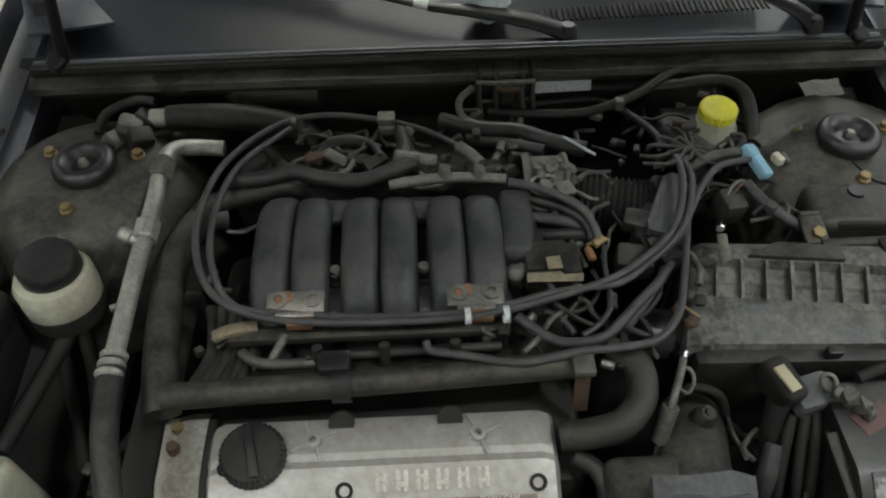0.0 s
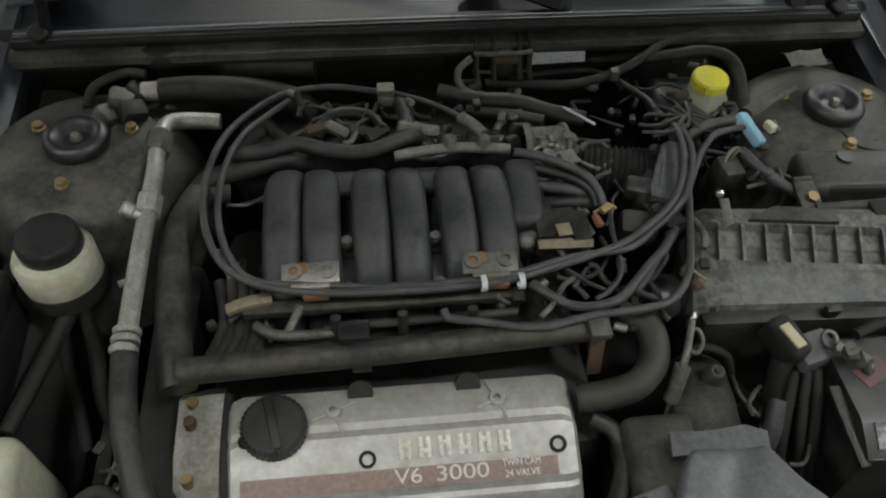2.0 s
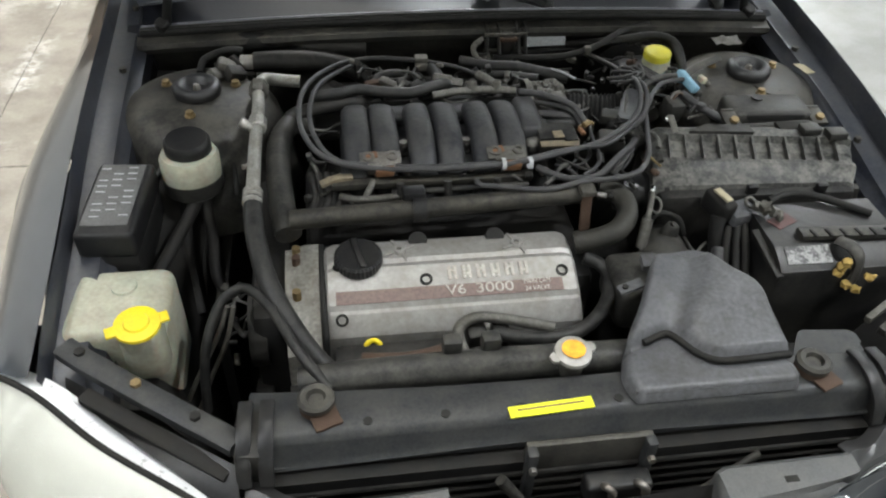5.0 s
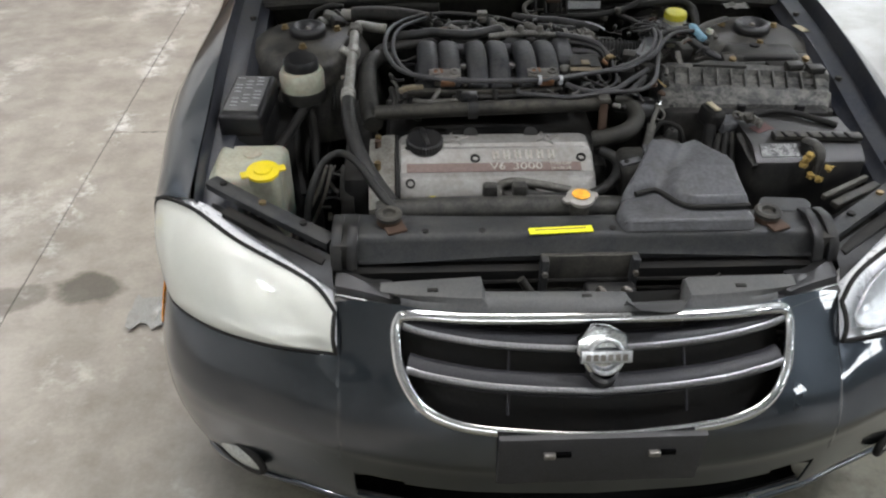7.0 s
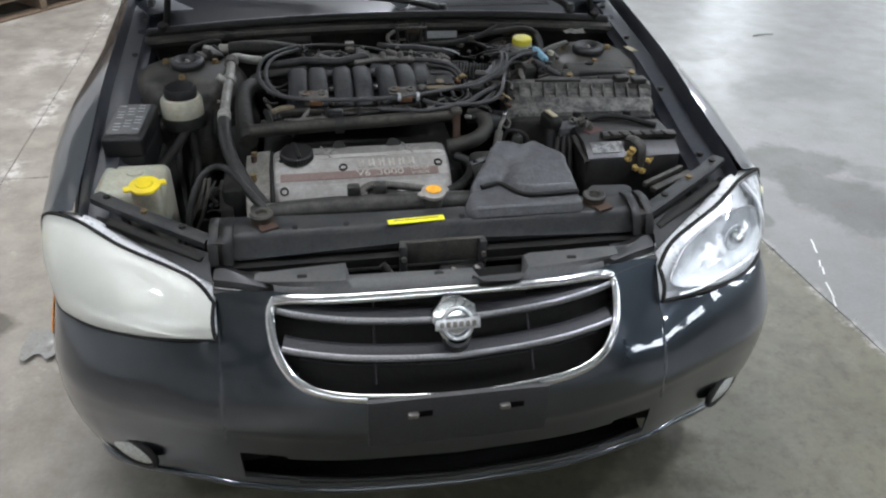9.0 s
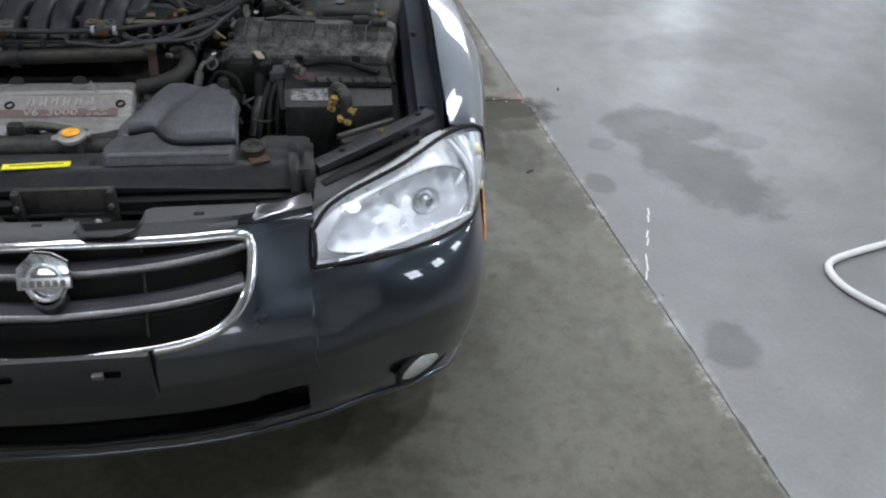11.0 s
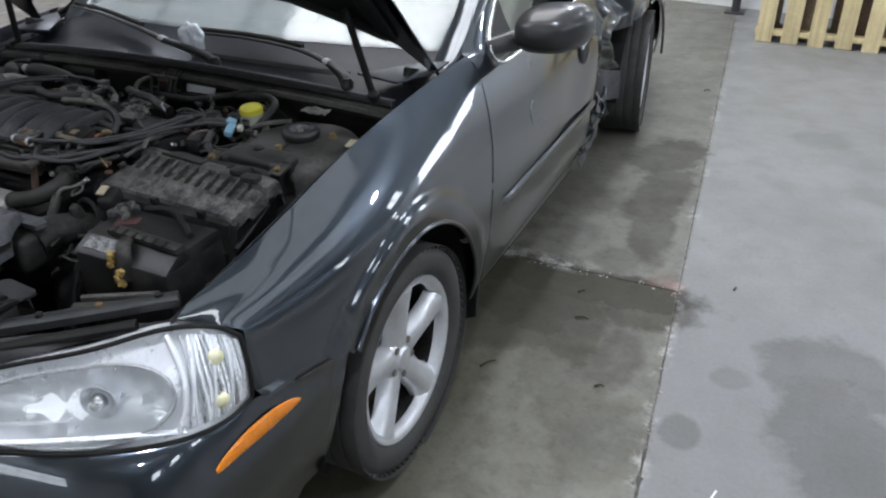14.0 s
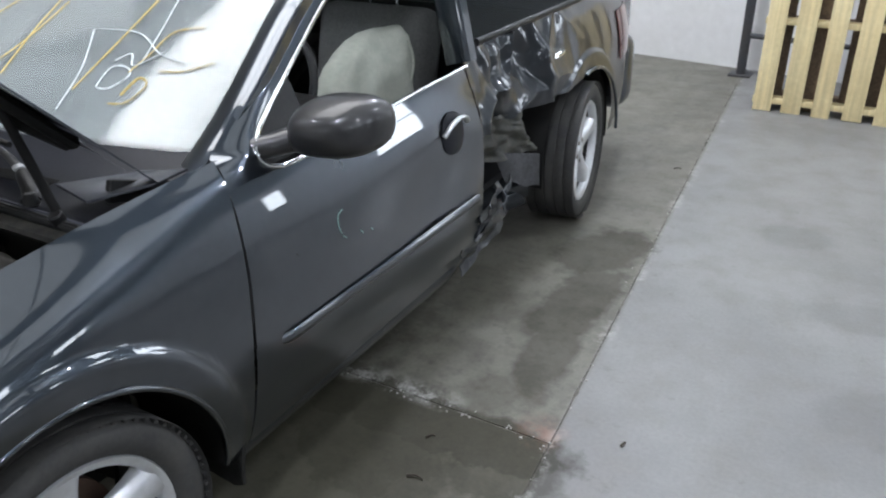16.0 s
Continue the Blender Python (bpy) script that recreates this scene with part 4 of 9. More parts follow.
for i in range(33):
    f = i / 32
    a, b = Vector((0.775, 2.72, 0.72)).lerp(Vector((0.845, 3.10, 0.67)), f), Vector((0.745, 2.72, 0.53)).lerp(Vector((0.868, 3.21, 0.475)), f)
    rows.append([a.lerp(b, j / 21) + Vector((0.034 * noise.noise(Vector((i * 0.20, j * 0.20, 7.0))) - 0.03 * abs(noise.noise(Vector((i * 0.17, j * 0.30, 3.0)))), 0.010 * noise.noise(Vector((i * 0.4, j * 0.3, 2.0))), 0)) for j in range(22)])
part("door_inner_panel", grid(rows), M_MUD, car, "muddy crumpled inner door panel", 60)
# tail lamp and rear end
tl = [[side(1, half(y, z) + 0.004, y, z) for y in (4.2, 4.3, 4.4, 4.5, 4.58)] for z in (0.87, 0.80, 0.72, 0.64)]
part("tail_lamp", grid(tl, thick=0.004), mat("smoked_red_lens", (0.12, 0.03, 0.02), 0.15, coat=0.6), car)
part("rear_bumper", box((XC, 4.60, 0.48), (1.62, 0.22, 0.42), 0.09, seg=4), M_PAINT, car)
part("boot", box((XC, 4.22, 0.82), (1.55, 0.9, 0.36), 0.06, seg=3), M_PAINT, car)
part("underbody", box((XC, 2.55, 0.27), (1.44, 2.2, 0.06), 0.01), M_DEEP, car)
part("underbody", box((XC, 3.9, 0.33), (1.1, 1.2, 0.12), 0.02), M_DEEP, car)
part("cabin_side", box((XC - 0.72, 2.6, 0.6), (0.02, 2.2, 0.6)), M_BLACK, car)
part("cabin_floor", box((XC, 2.6, 0.34), (1.44, 2.2, 0.03)), M_BLACK, car)
part("cabin_rear", box((XC, 3.75, 0.62), (1.44, 0.03, 0.62)), M_BLACK, car)

# greenhouse: pillars, roof and glass
PILLAR = [(0.745, 1.53, 0.925), (0.755, 1.58, 0.965), (0.757, 1.64, 1.005), (0.752, 1.76, 1.095), (0.704, 2.00, 1.245), (0.655, 2.25, 1.345), (0.63, 2.42, 1.385)]


def sweep_box(line, w, h, up=(0, 0, 1)):
    pts = spline(line, 6)
    rows = []
    for i, q in enumerate(pts):
        d = (pts[min(i + 1, len(pts) - 1)] - pts[max(i - 1, 0)]).normalized()
        r = d.cross(Vector(up)).normalized()
        u = r.cross(d)
        rows.append([q + r * a * w + u * c * h for a, c in ((-1, -0.7), (-0.7, -1), (0.7, -1), (1, -0.7), (1, 0.7), (0.7, 1), (-0.7, 1), (-1, 0.7))])
    b = grid(rows, closed=True)
    for r in (rows[0][::-1], rows[-1]):
        b.faces.new([b.verts.new(q) for q in r])
    return b


for s in (1, -1):
    a_p = [(XC + s * d, y, z) for d, y, z in PILLAR]
    pil = part("a_pillar", sweep_box(a_p, 0.040, 0.022), M_PAINT, car)
    b_p = [(XC + s * d, y, z) for d, y, z in ((0.80, 2.72, 0.94), (0.75, 2.74, 1.12), (0.69, 2.77, 1.28), (0.63, 2.79, 1.39))]
    part("b_pillar", sweep_box(b_p, 0.05, 0.03, (0, 1, 0)), M_PAINT, car)
    rw = [[(XC + s * (0.80 - 0.19 * q / 4), 2.80 + (0.95 - 0.05 * q) * k / 8, 0.99 + (0.36 - 0.12 * (k / 8) ** 3) * q / 4) for q in range(5)] for k in range(9)]
    part("rear_window", grid(rw, thick=0.004), M_TINT, car)
    part("rear_window_trim", tube([(XC + s * (0.815), 2.80 + 0.95 * k / 8, 0.995) for k in range(9)], 0.012, 8, 2), M_BLACK, car)
    rail = [(XC + s * d, y, z) for d, y, z in ((0.63, 2.42, 1.385), (0.63, 2.8, 1.415), (0.63, 3.2, 1.40), (0.655, 3.5, 1.33), (0.72, 3.9, 1.12), (0.75, 4.1, 1.02))]
    part("roof_rail", sweep_box(rail, 0.04, 0.03), M_PAINT, car)
    win = []
    for i in range(9):
        y = 1.80 + 0.85 * i / 8
        top = interp(y, [(1.76, 1.10), (2.0, 1.24), (2.25, 1.335), (2.42, 1.372), (2.8, 1.39)])
        win.append([(XC + s * (0.848 - 0.21 * (z - 0.94) / 0.44), y, z) for z in (0.94, (0.94 + top) / 2, top)])
    top_line = [Vector(q) for q in ((0.625, 3.40, 1.365), (0.655, 3.55, 1.315), (0.70, 3.78, 1.19), (0.735, 4.0, 1.075), (0.765, 4.16, 0.995))]
    pillar_c = []
    for k in range(9):
        x = k / 8 * 4
        i = min(int(x), 3)
        a, b = top_line[i].lerp(top_line[i + 1], x - i), Vector((0.815, 3.70 + 0.46 * k / 8, 0.985))
        a, b = (a, b) if k else (a, Vector((0.80, 3.70, 0.985)))
        pillar_c.append([(XC + s * (q.x + 0.015 * math.sin(math.pi * m / 4)), q.y, q.z) for m, q in enumerate([a.lerp(b, m / 4) for m in range(5)])])
    part("c_pillar", grid(pillar_c), M_PAINT, car, angle=80)
    # outer skin of the pillar and the door's front corner, and the sail panel that carries the mirror
    outer = spline([(0.871, 1.527, 0.920), (0.850, 1.538, 0.953), (0.824, 1.546, 0.973), (0.797, 1.560, 0.984), (0.783, 1.65, 1.044), (0.760, 1.75, 1.112), (0.718, 1.90, 1.197), (0.668, 2.18, 1.322), (0.640, 2.42, 1.392)], 6)
    inner = spline([(0.867, 1.715, 0.920), (0.861, 1.672, 0.934), (0.853, 1.652, 0.957), (0.843, 1.656, 0.982), (0.826, 1.69, 1.012), (0.808, 1.755, 1.053), (0.784, 1.855, 1.108), (0.716, 2.14, 1.256), (0.668, 2.42, 1.352)], 6)
    skin_rows = []
    for a, b in zip(outer, inner):
        row = []
        for k in range(9):
            q = a.lerp(b, k / 8)
            w = 0.007 * math.sin(math.pi * k / 8)
            row.append((XC + s * (q.x + w), q.y, q.z + 0.5 * w))
        row.append((XC + s * (b.x - 0.02), b.y + 0.004, b.z))
        skin_rows.append(row)
    part("door_corner", grid(skin_rows), M_PAINT, doors[s], angle=80)
    sail = []
    for q in inner[4:38]:
        y1 = max(q.y + 0.02, 1.87)
        sail.append([(XC + s * (q.x - 0.010 - 0.006 * k / 3), q.y + (y1 - q.y) * k / 3, q.z - 0.004 * k / 3) for k in range(4)])
    part("sail_panel", grid(sail, thick=0.004), M_BLACK, doors[s])
    loop_line = [(XC + s * (q.x + 0.004), q.y, q.z) for q in inner[::-2]]
    loop_line += [(XC + s * (half(y, door_top(y)) + 0.004), y, door_top(y) + 0.003) for y in [1.76 + 0.90 * k / 10 for k in range(11)]]
    part("window_frame_trim", tube(loop_line, 0.0062, 8, 2), M_CHROME, doors[s])

roof = []
for i in range(9):
    y = 2.38 + 1.05 * i / 8
    z0 = interp(y, [(2.38, 1.385), (2.8, 1.418), (3.2, 1.405), (3.45, 1.35)])
    roof.append([(XC + 0.63 * t, y, z0 + 0.035 * (1 - t * t)) for t in [-1 + 2 * k / 12 for k in range(13)]])
part("roof", grid(roof, thick=0.02), M_PAINT, car)


rear_glass = [[(XC + (0.60 + 0.13 * q / 6) * t, 3.43 + 0.68 * q / 6 + 0.05 * (1 - t * t), 1.355 - 0.365 * q / 6 + 0.03 * (1 - t * t)) for t in [-1 + 2 * k / 10 for k in range(11)]] for q in range(7)]
part("rear_screen", grid(rear_glass, thick=0.004), M_TINT, car)


def wind_point(t, v):
    """A place on the windscreen: t from -1 to 1 across, v from 0 at its foot to 1."""
    d = 0.765 + (0.60 - 0.765) * v
    y = (1.395 + 0.20 * t * t) + ((2.30 + 0.10 * t * t) - (1.395 + 0.20 * t * t)) * v
    z = (1.005 - 0.035 * t * t) + ((1.42 - 0.045 * t * t) - (1.005 - 0.035 * t * t)) * v + 0.035 * math.sin(math.pi * v)
    return Vector((XC + d * t, y, z))


screen = part("windscreen", grid([[wind_point(-1 + 2 * k / 24, v / 12) for k in range(25)] for v in range(13)], thick=0.005), M_SCREEN, car)
screen.visible_shadow = False
band = [[wind_point(-1 + 2 * k / 24, v) + Vector((0, 0.004, -0.007)) for k in range(25)] for v in (0.0, 0.035, 0.07)]
part("screen_edge_band", grid(band), M_BLACK, screen)
scribbles = [
    ([(-0.02, 0.53), (0.02, 0.44), (0.05, 0.333), (0.10, 0.167)], M_CHALK), ([(0.07, 0.46), (0.06, 0.30), (0.02, 0.21), (-0.03, 0.185)], M_CHALK),
    ([(0.475, 0.56), (0.48, 0.45), (0.475, 0.35), (0.45, 0.15)], M_CHALK), ([(0.75, 0.417), (0.65, 0.383), (0.625, 0.29), (0.60, 0.225)], M_CHALK),
    ([(0.61, 0.12), (0.665, 0.13), (0.69, 0.19), (0.65, 0.21), (0.63, 0.15)], M_CHALK), ([(0.70, 0.24), (0.78, 0.25), (0.86, 0.29)], M_CHALK),
    ([(0.33, 0.36), (0.42, 0.22), (0.45, 0.083)], M_CHALKW), ([(0.35, 0.367), (0.525, 0.367), (0.66, 0.30), (0.76, 0.28)], M_CHALKW),
    ([(0.525, 0.167), (0.525, 0.233), (0.575, 0.243), (0.61, 0.217), (0.575, 0.167), (0.53, 0.165)], M_CHALKW), ([(0.56, 0.52), (0.60, 0.38), (0.62, 0.26)], M_CHALKW),
    ([(0.52, 0.26), (0.56, 0.29), (0.60, 0.25), (0.66, 0.30)], M_CHALKW), ([(-0.3, 0.37), (-0.26, 0.44), (-0.22, 0.52)], M_CHALK),
]
for line, m in scribbles:
    part("marker_stroke", tube([wind_point(t, v) + Vector((0, -0.0015, 0.0025)) for t, v in line], 0.0028, 5, 7, flat=0.4, up=(1, 0, 0)), m, screen)
part("dashboard", box((XC, 1.95, 0.86), (1.4, 0.55, 0.16), 0.06, seg=3), M_BLACK, car)
wheel_c = Vector((0.36, 2.22, 0.93))
part("steering_wheel", tube([wheel_c + Vector((0.18 * math.cos(a), 0.07 * math.sin(a), 0.17 * math.sin(a))) for a in [radians(k * 30) for k in range(12)]], 0.014, 8, 4, closed=True), M_BLACK, car)


def seat(x):
    st = part("car_seat", box((x, 2.5, 0.48), (0.5, 0.52, 0.2), 0.06, (4, 0, 0), seg=3), M_SEAT, car, "grey cloth front seat")
    part("backrest", box((x, 2.80, 0.80), (0.5, 0.16, 0.58), 0.06, (-14, 0, 0), seg=3), M_SEAT, st)
    part("headrest", box((x, 2.90, 1.20), (0.26, 0.1, 0.18), 0.045, (-10, 0, 0), seg=3), M_BLACK, st)
    for dx in (-0.06, 0.06):
        part("headrest_post", cyl((x + dx, 2.875, 1.02), (x + dx, 2.895, 1.16), 0.006, seg=8), M_CHROME, st)


seat(0.36)
seat(-0.39)
bag = bmesh.new()
bmesh.ops.create_icosphere(bag, subdivisions=4, radius=1.0)
for v in bag.verts:
    x, y, z = (math.copysign(abs(c) ** 0.75, c) for c in v.co)
    k = 1 + 0.05 * noise.noise(v.co * 5.0)
    fold = 0.014 * math.sin(y * 9 + 2 * noise.noise(v.co * 2)) * (1 - z * 0.5)
    v.co = Vector((0.50 + x * 0.08 * k + fold, 2.62 + y * 0.31 * k * (1 - 0.12 * z), 0.845 + z * 0.195 * k + 0.02 * noise.noise(v.co * 2.5)))
airbag = solo("airbag", bag, M_AIRBAG, "pale deflated side airbag hanging beside the seat", "airbag", angle=180)
part("seam", tube([(0.583, 2.70 + 0.03 * math.sin(k * 0.9), 1.0 - 0.045 * k) for k in range(7)], 0.004, 6, 3), M_AIRBAG, airbag)
part("seam", tube([(0.581, 2.80 - 0.012 * k, 0.97 - 0.04 * k) for k in range(6)], 0.004, 6, 3), M_AIRBAG, airbag)


# mirror
for s in (1,):
    mir = part("wing_mirror", bmesh.new(), M_MIRROR, doors[s])
    b = bmesh.new()
    bmesh.ops.create_icosphere(b, subdivisions=4, radius=1.0)
    for v in b.verts:
        x, y, z = v.co
        y2 = y * (0.085 if y > 0 else 0.12)
        y2 = min(y2, 0.05)
        v.co = Vector((0.985 + 0.112 * x * abs(x) ** -0.25 if abs(x) > 1e-4 else 0.99, 1.80 + y2 + 0.03 * x, 1.017 + (0.074 * z * abs(z) ** -0.2 if abs(z) > 1e-4 else 0) + 0.01 * x))
    b.to_mesh(mir.data)
    b.free()
    mir.data.materials.append(M_MIRROR) if not mir.data.materials else None
    for p in mir.data.polygons:
        p.use_smooth = True
    part("mirror_foot", tube([(0.812, 1.66, 0.972), (0.845, 1.70, 0.976), (0.88, 1.745, 0.985), (0.92, 1.79, 1.0)], (0.026, 0.036), 12, 6), M_MIRROR, mir)
    part("mirror_glass", box((1.0, 1.849, 1.02), (0.15, 0.004, 0.09), 0.0, (0, 0, 12)), M_CHROME, mir)


# wheels
def wheel(x, y, s, toe=0.0):
    """A five-spoke alloy wheel with its tyre, hub outwards along s."""
    at = pose(x, y, WHEEL_Z, 0, 0, toe + (0 if s > 0 else 180))
    rim = lathe([(0.207, -0.03), (0.209, -0.012), (0.214, -0.004), (0.224, 0.002), (0.232, 0.004), (0.236, -0.004), (0.232, -0.02)], (0, 0, 0), (1, 0, 0), 48)
    spokes = []
    for k in range(5):
        a = 2 * math.pi * k / 5 + 0.3
        rows = []
        for i in range(9):
            r = 0.035 + 0.182 * i / 8
            wd = 0.028 + 0.022 * (i / 8) ** 3 + 0.012 * (1 - i / 8) ** 2
            fx = -0.028 + 0.022 * (i / 8)
            rr, tt = Vector((0, math.cos(a), math.sin(a))), Vector((0, -math.sin(a), math.cos(a)))
            rows.append([rr * r + tt * (wd * c) + Vector((fx + h, 0, 0)) for c, h in ((-1.25, -0.035), (-1, -0.006), (-0.6, 0.004), (0, 0.006), (0.6, 0.004), (1, -0.006), (1.25, -0.035))])
        spokes.append(grid(rows, thick=-0.004))
    hub = lathe([(0, -0.012), (0.03, -0.014), (0.036, -0.022), (0.062, -0.024), (0.07, -0.034), (0.07, -0.06)], (0, 0, 0), (1, 0, 0), 28)
    rim.transform(at)
    w = part("wheel", rim, M_ALLOY, car, "silver five-spoke alloy wheel")
    hub.transform(at)
    part("hub", hub, M_ALLOY, w)
    for b in spokes:
        b.transform(at)
        part("spoke", b, M_ALLOY, w)
    ty = [(0.228, -0.205), (0.25, -0.214), (0.285, -0.217), (0.309, -0.203)]
    tread = []
    for g in range(5):
        c = -0.195 + g * 0.0445
        tread += [(0.3195, c), (0.3205, c + 0.004), (0.3205, c + 0.036), (0.3195, c + 0.0395)]
        if g < 4:
            tread += [(0.314, c + 0.0405), (0.314, c + 0.0435)]
    ty += tread + [(0.316, -0.006), (0.306, 0.009), (0.288, 0.018), (0.262, 0.017), (0.248, 0.012), (0.236, 0.0), (0.228, -0.012)]
    b = lathe(ty, (0, 0, 0), (1, 0, 0), 72)
    for k in range(72):
        a = 2 * math.pi * k / 72
        box((0.004, 0.312 * math.cos(a), 0.312 * math.sin(a)), (0.018, 0.008, 0.010), 0.0, (math.degrees(a), 0, 0), b)
    b.transform(at)
    part("tyre", b, M_TYRE, w, "black tyre with worn tread blocks", 30)
    # barrel in dark metal, which paints the shade between the spokes
    d = lathe([(0.232, -0.19), (0.222, -0.17), (0.205, -0.12), (0.205, -0.03)], (0, 0, 0), (1, 0, 0), 40)
    d.transform(at)
    part("rim_barrel", d, M_BAY, w)
    d = lathe([(0, -0.10), (0.15, -0.10), (0.15, -0.125), (0, -0.125)], (0, 0, 0), (1, 0, 0), 32)
    d.transform(at)
    part("brake_disc", d, M_RUST, w, "rusty brake disc")
    for k in range(5):
        a = 2 * math.pi * k / 5 + 0.3 + math.pi / 5
        nb = cyl((-0.03, 0.052 * math.cos(a), 0.052 * math.sin(a)), (-0.018, 0.052 * math.cos(a), 0.052 * math.sin(a)), 0.010, seg=6)
        nb.transform(at)
        part("wheel_nut", nb, M_STEEL, w)
    return w


for s in (1, -1):
    wheel(XC + s * 0.912, WHEEL_Y, s)
    wheel(XC + s * 0.900, REAR_Y, s, 8.0 if s > 0 else 0.0)
    flap = [[(XC + s * (0.925 - 0.17 * j / 5), 1.405 - 0.020 * i / 7 + 0.010 * math.sin(i * 0.8) + 0.012 * j / 5, 0.44 - 0.26 * i / 7 + (0.018 if (i == 7 and j in (0, 5)) else 0.0)) for j in range(6)] for i in range(8)]
    part("mud_flap", grid(flap, thick=0.012), M_RUBBER, car, "black rubber mud flap")


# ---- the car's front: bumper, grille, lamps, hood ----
# near-black without gloss: paints the shade in the intake and the clip slots
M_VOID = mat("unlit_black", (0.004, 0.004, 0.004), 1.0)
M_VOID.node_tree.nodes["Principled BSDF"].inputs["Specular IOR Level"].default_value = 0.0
BACK = [(0.22, 0.062), (0.26, 0.050), (0.30, 0.038), (0.34, 0.024), (0.4, 0.014), (0.49, 0.005), (0.513, 0.0), (0.532, 0.003), (0.58, 0.016), (0.62, 0.037), (0.665, 0.075), (0.70, 0.105), (0.73, 0.128), (0.76, 0.148), (0.78, 0.165)]


def plan_line():
    """The bumper's plan, from its middle round the corner to the wheel arch, in even steps."""
    pts = spline([(d, y, 0) for y, d in PLAN[:11]], 40)
    out, run = [], 0.0
    step = 0.0125
    out.append(pts[0])
    for a, b in zip(pts, pts[1:]):
        run += (b - a).length
        if run >= step:
            out.append(b)
            run = 0.0
    return out


HALF_LINE = plan_line()
k_in = max(k for k in range(len(HALF_LINE)) if HALF_LINE[k].x < 0.476)
HALF_LINE[k_in + 1 : k_in + 1] = [HALF_LINE[k_in].lerp(HALF_LINE[k_in + 1], (d - HALF_LINE[k_in].x) / (HALF_LINE[k_in + 1].x - HALF_LINE[k_in].x)) for d in (0.4772, 0.4788)]
FRONT = [Vector((-p.x, p.y, 0)) for p in HALF_LINE[:0:-1]] + HALF_LINE


def bumper_top(d, y):
    d = abs(d)
    if y > 0.30:
        return interp(y, [(0.30, 0.588), (0.43, 0.628), (0.64, 0.583), (0.7, 0.575)])
    return interp(d, [(0.0, 0.768), (0.40, 0.762), (0.455, 0.752), (0.4775, 0.742), (0.4785, 0.66), (0.60, 0.636), (0.72, 0.603), (0.80, 0.576), (0.86, 0.588)])


def bumper_low(d, y):
    return interp(y, [(-0.2, 0.315), (-0.05, 0.30), (0.05, 0.275), (0.2, 0.235), (0.45, 0.23), (0.7, 0.23)])


def on_bumper(p, z, out=0.0):
    """A place on the bumper's skin, out metres proud of it."""
    i = min(range(len(FRONT)), key=lambda k: (FRONT[k] - Vector((p[0], p[1], 0))).length)
    t = (FRONT[min(i + 1, len(FRONT) - 1)] - FRONT[max(i - 1, 0)]).normalized()
    nrm = Vector((t.y, -t.x, 0))
    b = ease(z, BACK)
    lean = max(0.0, -nrm.y)
    straight = ease(abs(p[0]), [(0.40, 0.0), (0.425, 0.0), (0.472, 1.0), (0.49, 1.0), (0.62, 0.0), (0.65, 0.0)])
    b += 0.026 * ease(abs(p[0]), [(0.30, 0.0), (0.36, 0.0), (0.42, 0.35), (0.478, 1.0), (0.50, 0.95), (0.62, 0.0), (0.66, 0.0)]) * ease(z, [(0.40, 0.0), (0.48, 0.0), (0.57, 0.35), (0.66, 1.0), (0.70, 1.0)])
    nrm = nrm.lerp(Vector((0, -1, 0)), straight).normalized()
    b = b * (0.35 + 0.65 * lean if z > 0.42 else max(lean, interp(z, [(0.34, 1.0), (0.42, 0.35 + 0.65 * lean)]))) + 0.15 * max(0.0, z - 0.49) * (1 - lean)
    q = Vector((p[0], p[1], 0)) - nrm * (b - out)
    return Vector((XC + q.x, q.y, z))


def front_at(d, z, out=0.0):
    y = float(np.interp(abs(d), [q.x for q in HALF_LINE], [q.y for q in HALF_LINE]))
    return on_bumper((d, y), z, out)


GRILLE_0 = [(-0.388, 0.735), (-0.385, 0.70), (-0.362, 0.655), (-0.315, 0.615), (-0.24, 0.593), (-0.12, 0.584), (0.0, 0.582), (0.12, 0.584), (0.24, 0.593), (0.315, 0.615), (0.362, 0.655), (0.385, 0.70), (0.388, 0.735), (0.365, 0.752), (0.25, 0.757), (0.1, 0.760), (-0.1, 0.760), (-0.25, 0.757), (-0.365, 0.752)]
GRILLE = [(d * 1.025 - 0.003, 0.76 + (z - 0.76) * 0.95) for d, z in GRILLE_0]


def inside(poly, x, y):
    hit = False
    for (x1, y1), (x2, y2) in zip(poly, poly[1:] + poly[:1]):
        if (y1 > y) != (y2 > y) and x < (x2 - x1) * (y - y1) / (y2 - y1) + x1:
            hit = not hit
    return hit


NZ = 40
LOW_L = [(0.482, 0.030, 0.673), (0.615, 0.068, 0.664), (0.735, 0.138, 0.647), (0.832, 0.235, 0.630), (0.866, 0.325, 0.616), (0.876, 0.395, 0.624)]
LOW_S = spline(LOW_L, 14)
centres = {}
RUN = [0.0]
for a, b in zip(HALF_LINE, HALF_LINE[1:]):
    RUN.append(RUN[-1] + (b - a).length)
S0 = float(np.interp(0.478, [q.x for q in HALF_LINE], RUN))
S1 = RUN[min(range(len(HALF_LINE)), key=lambda k: abs(HALF_LINE[k].y - 0.415))]


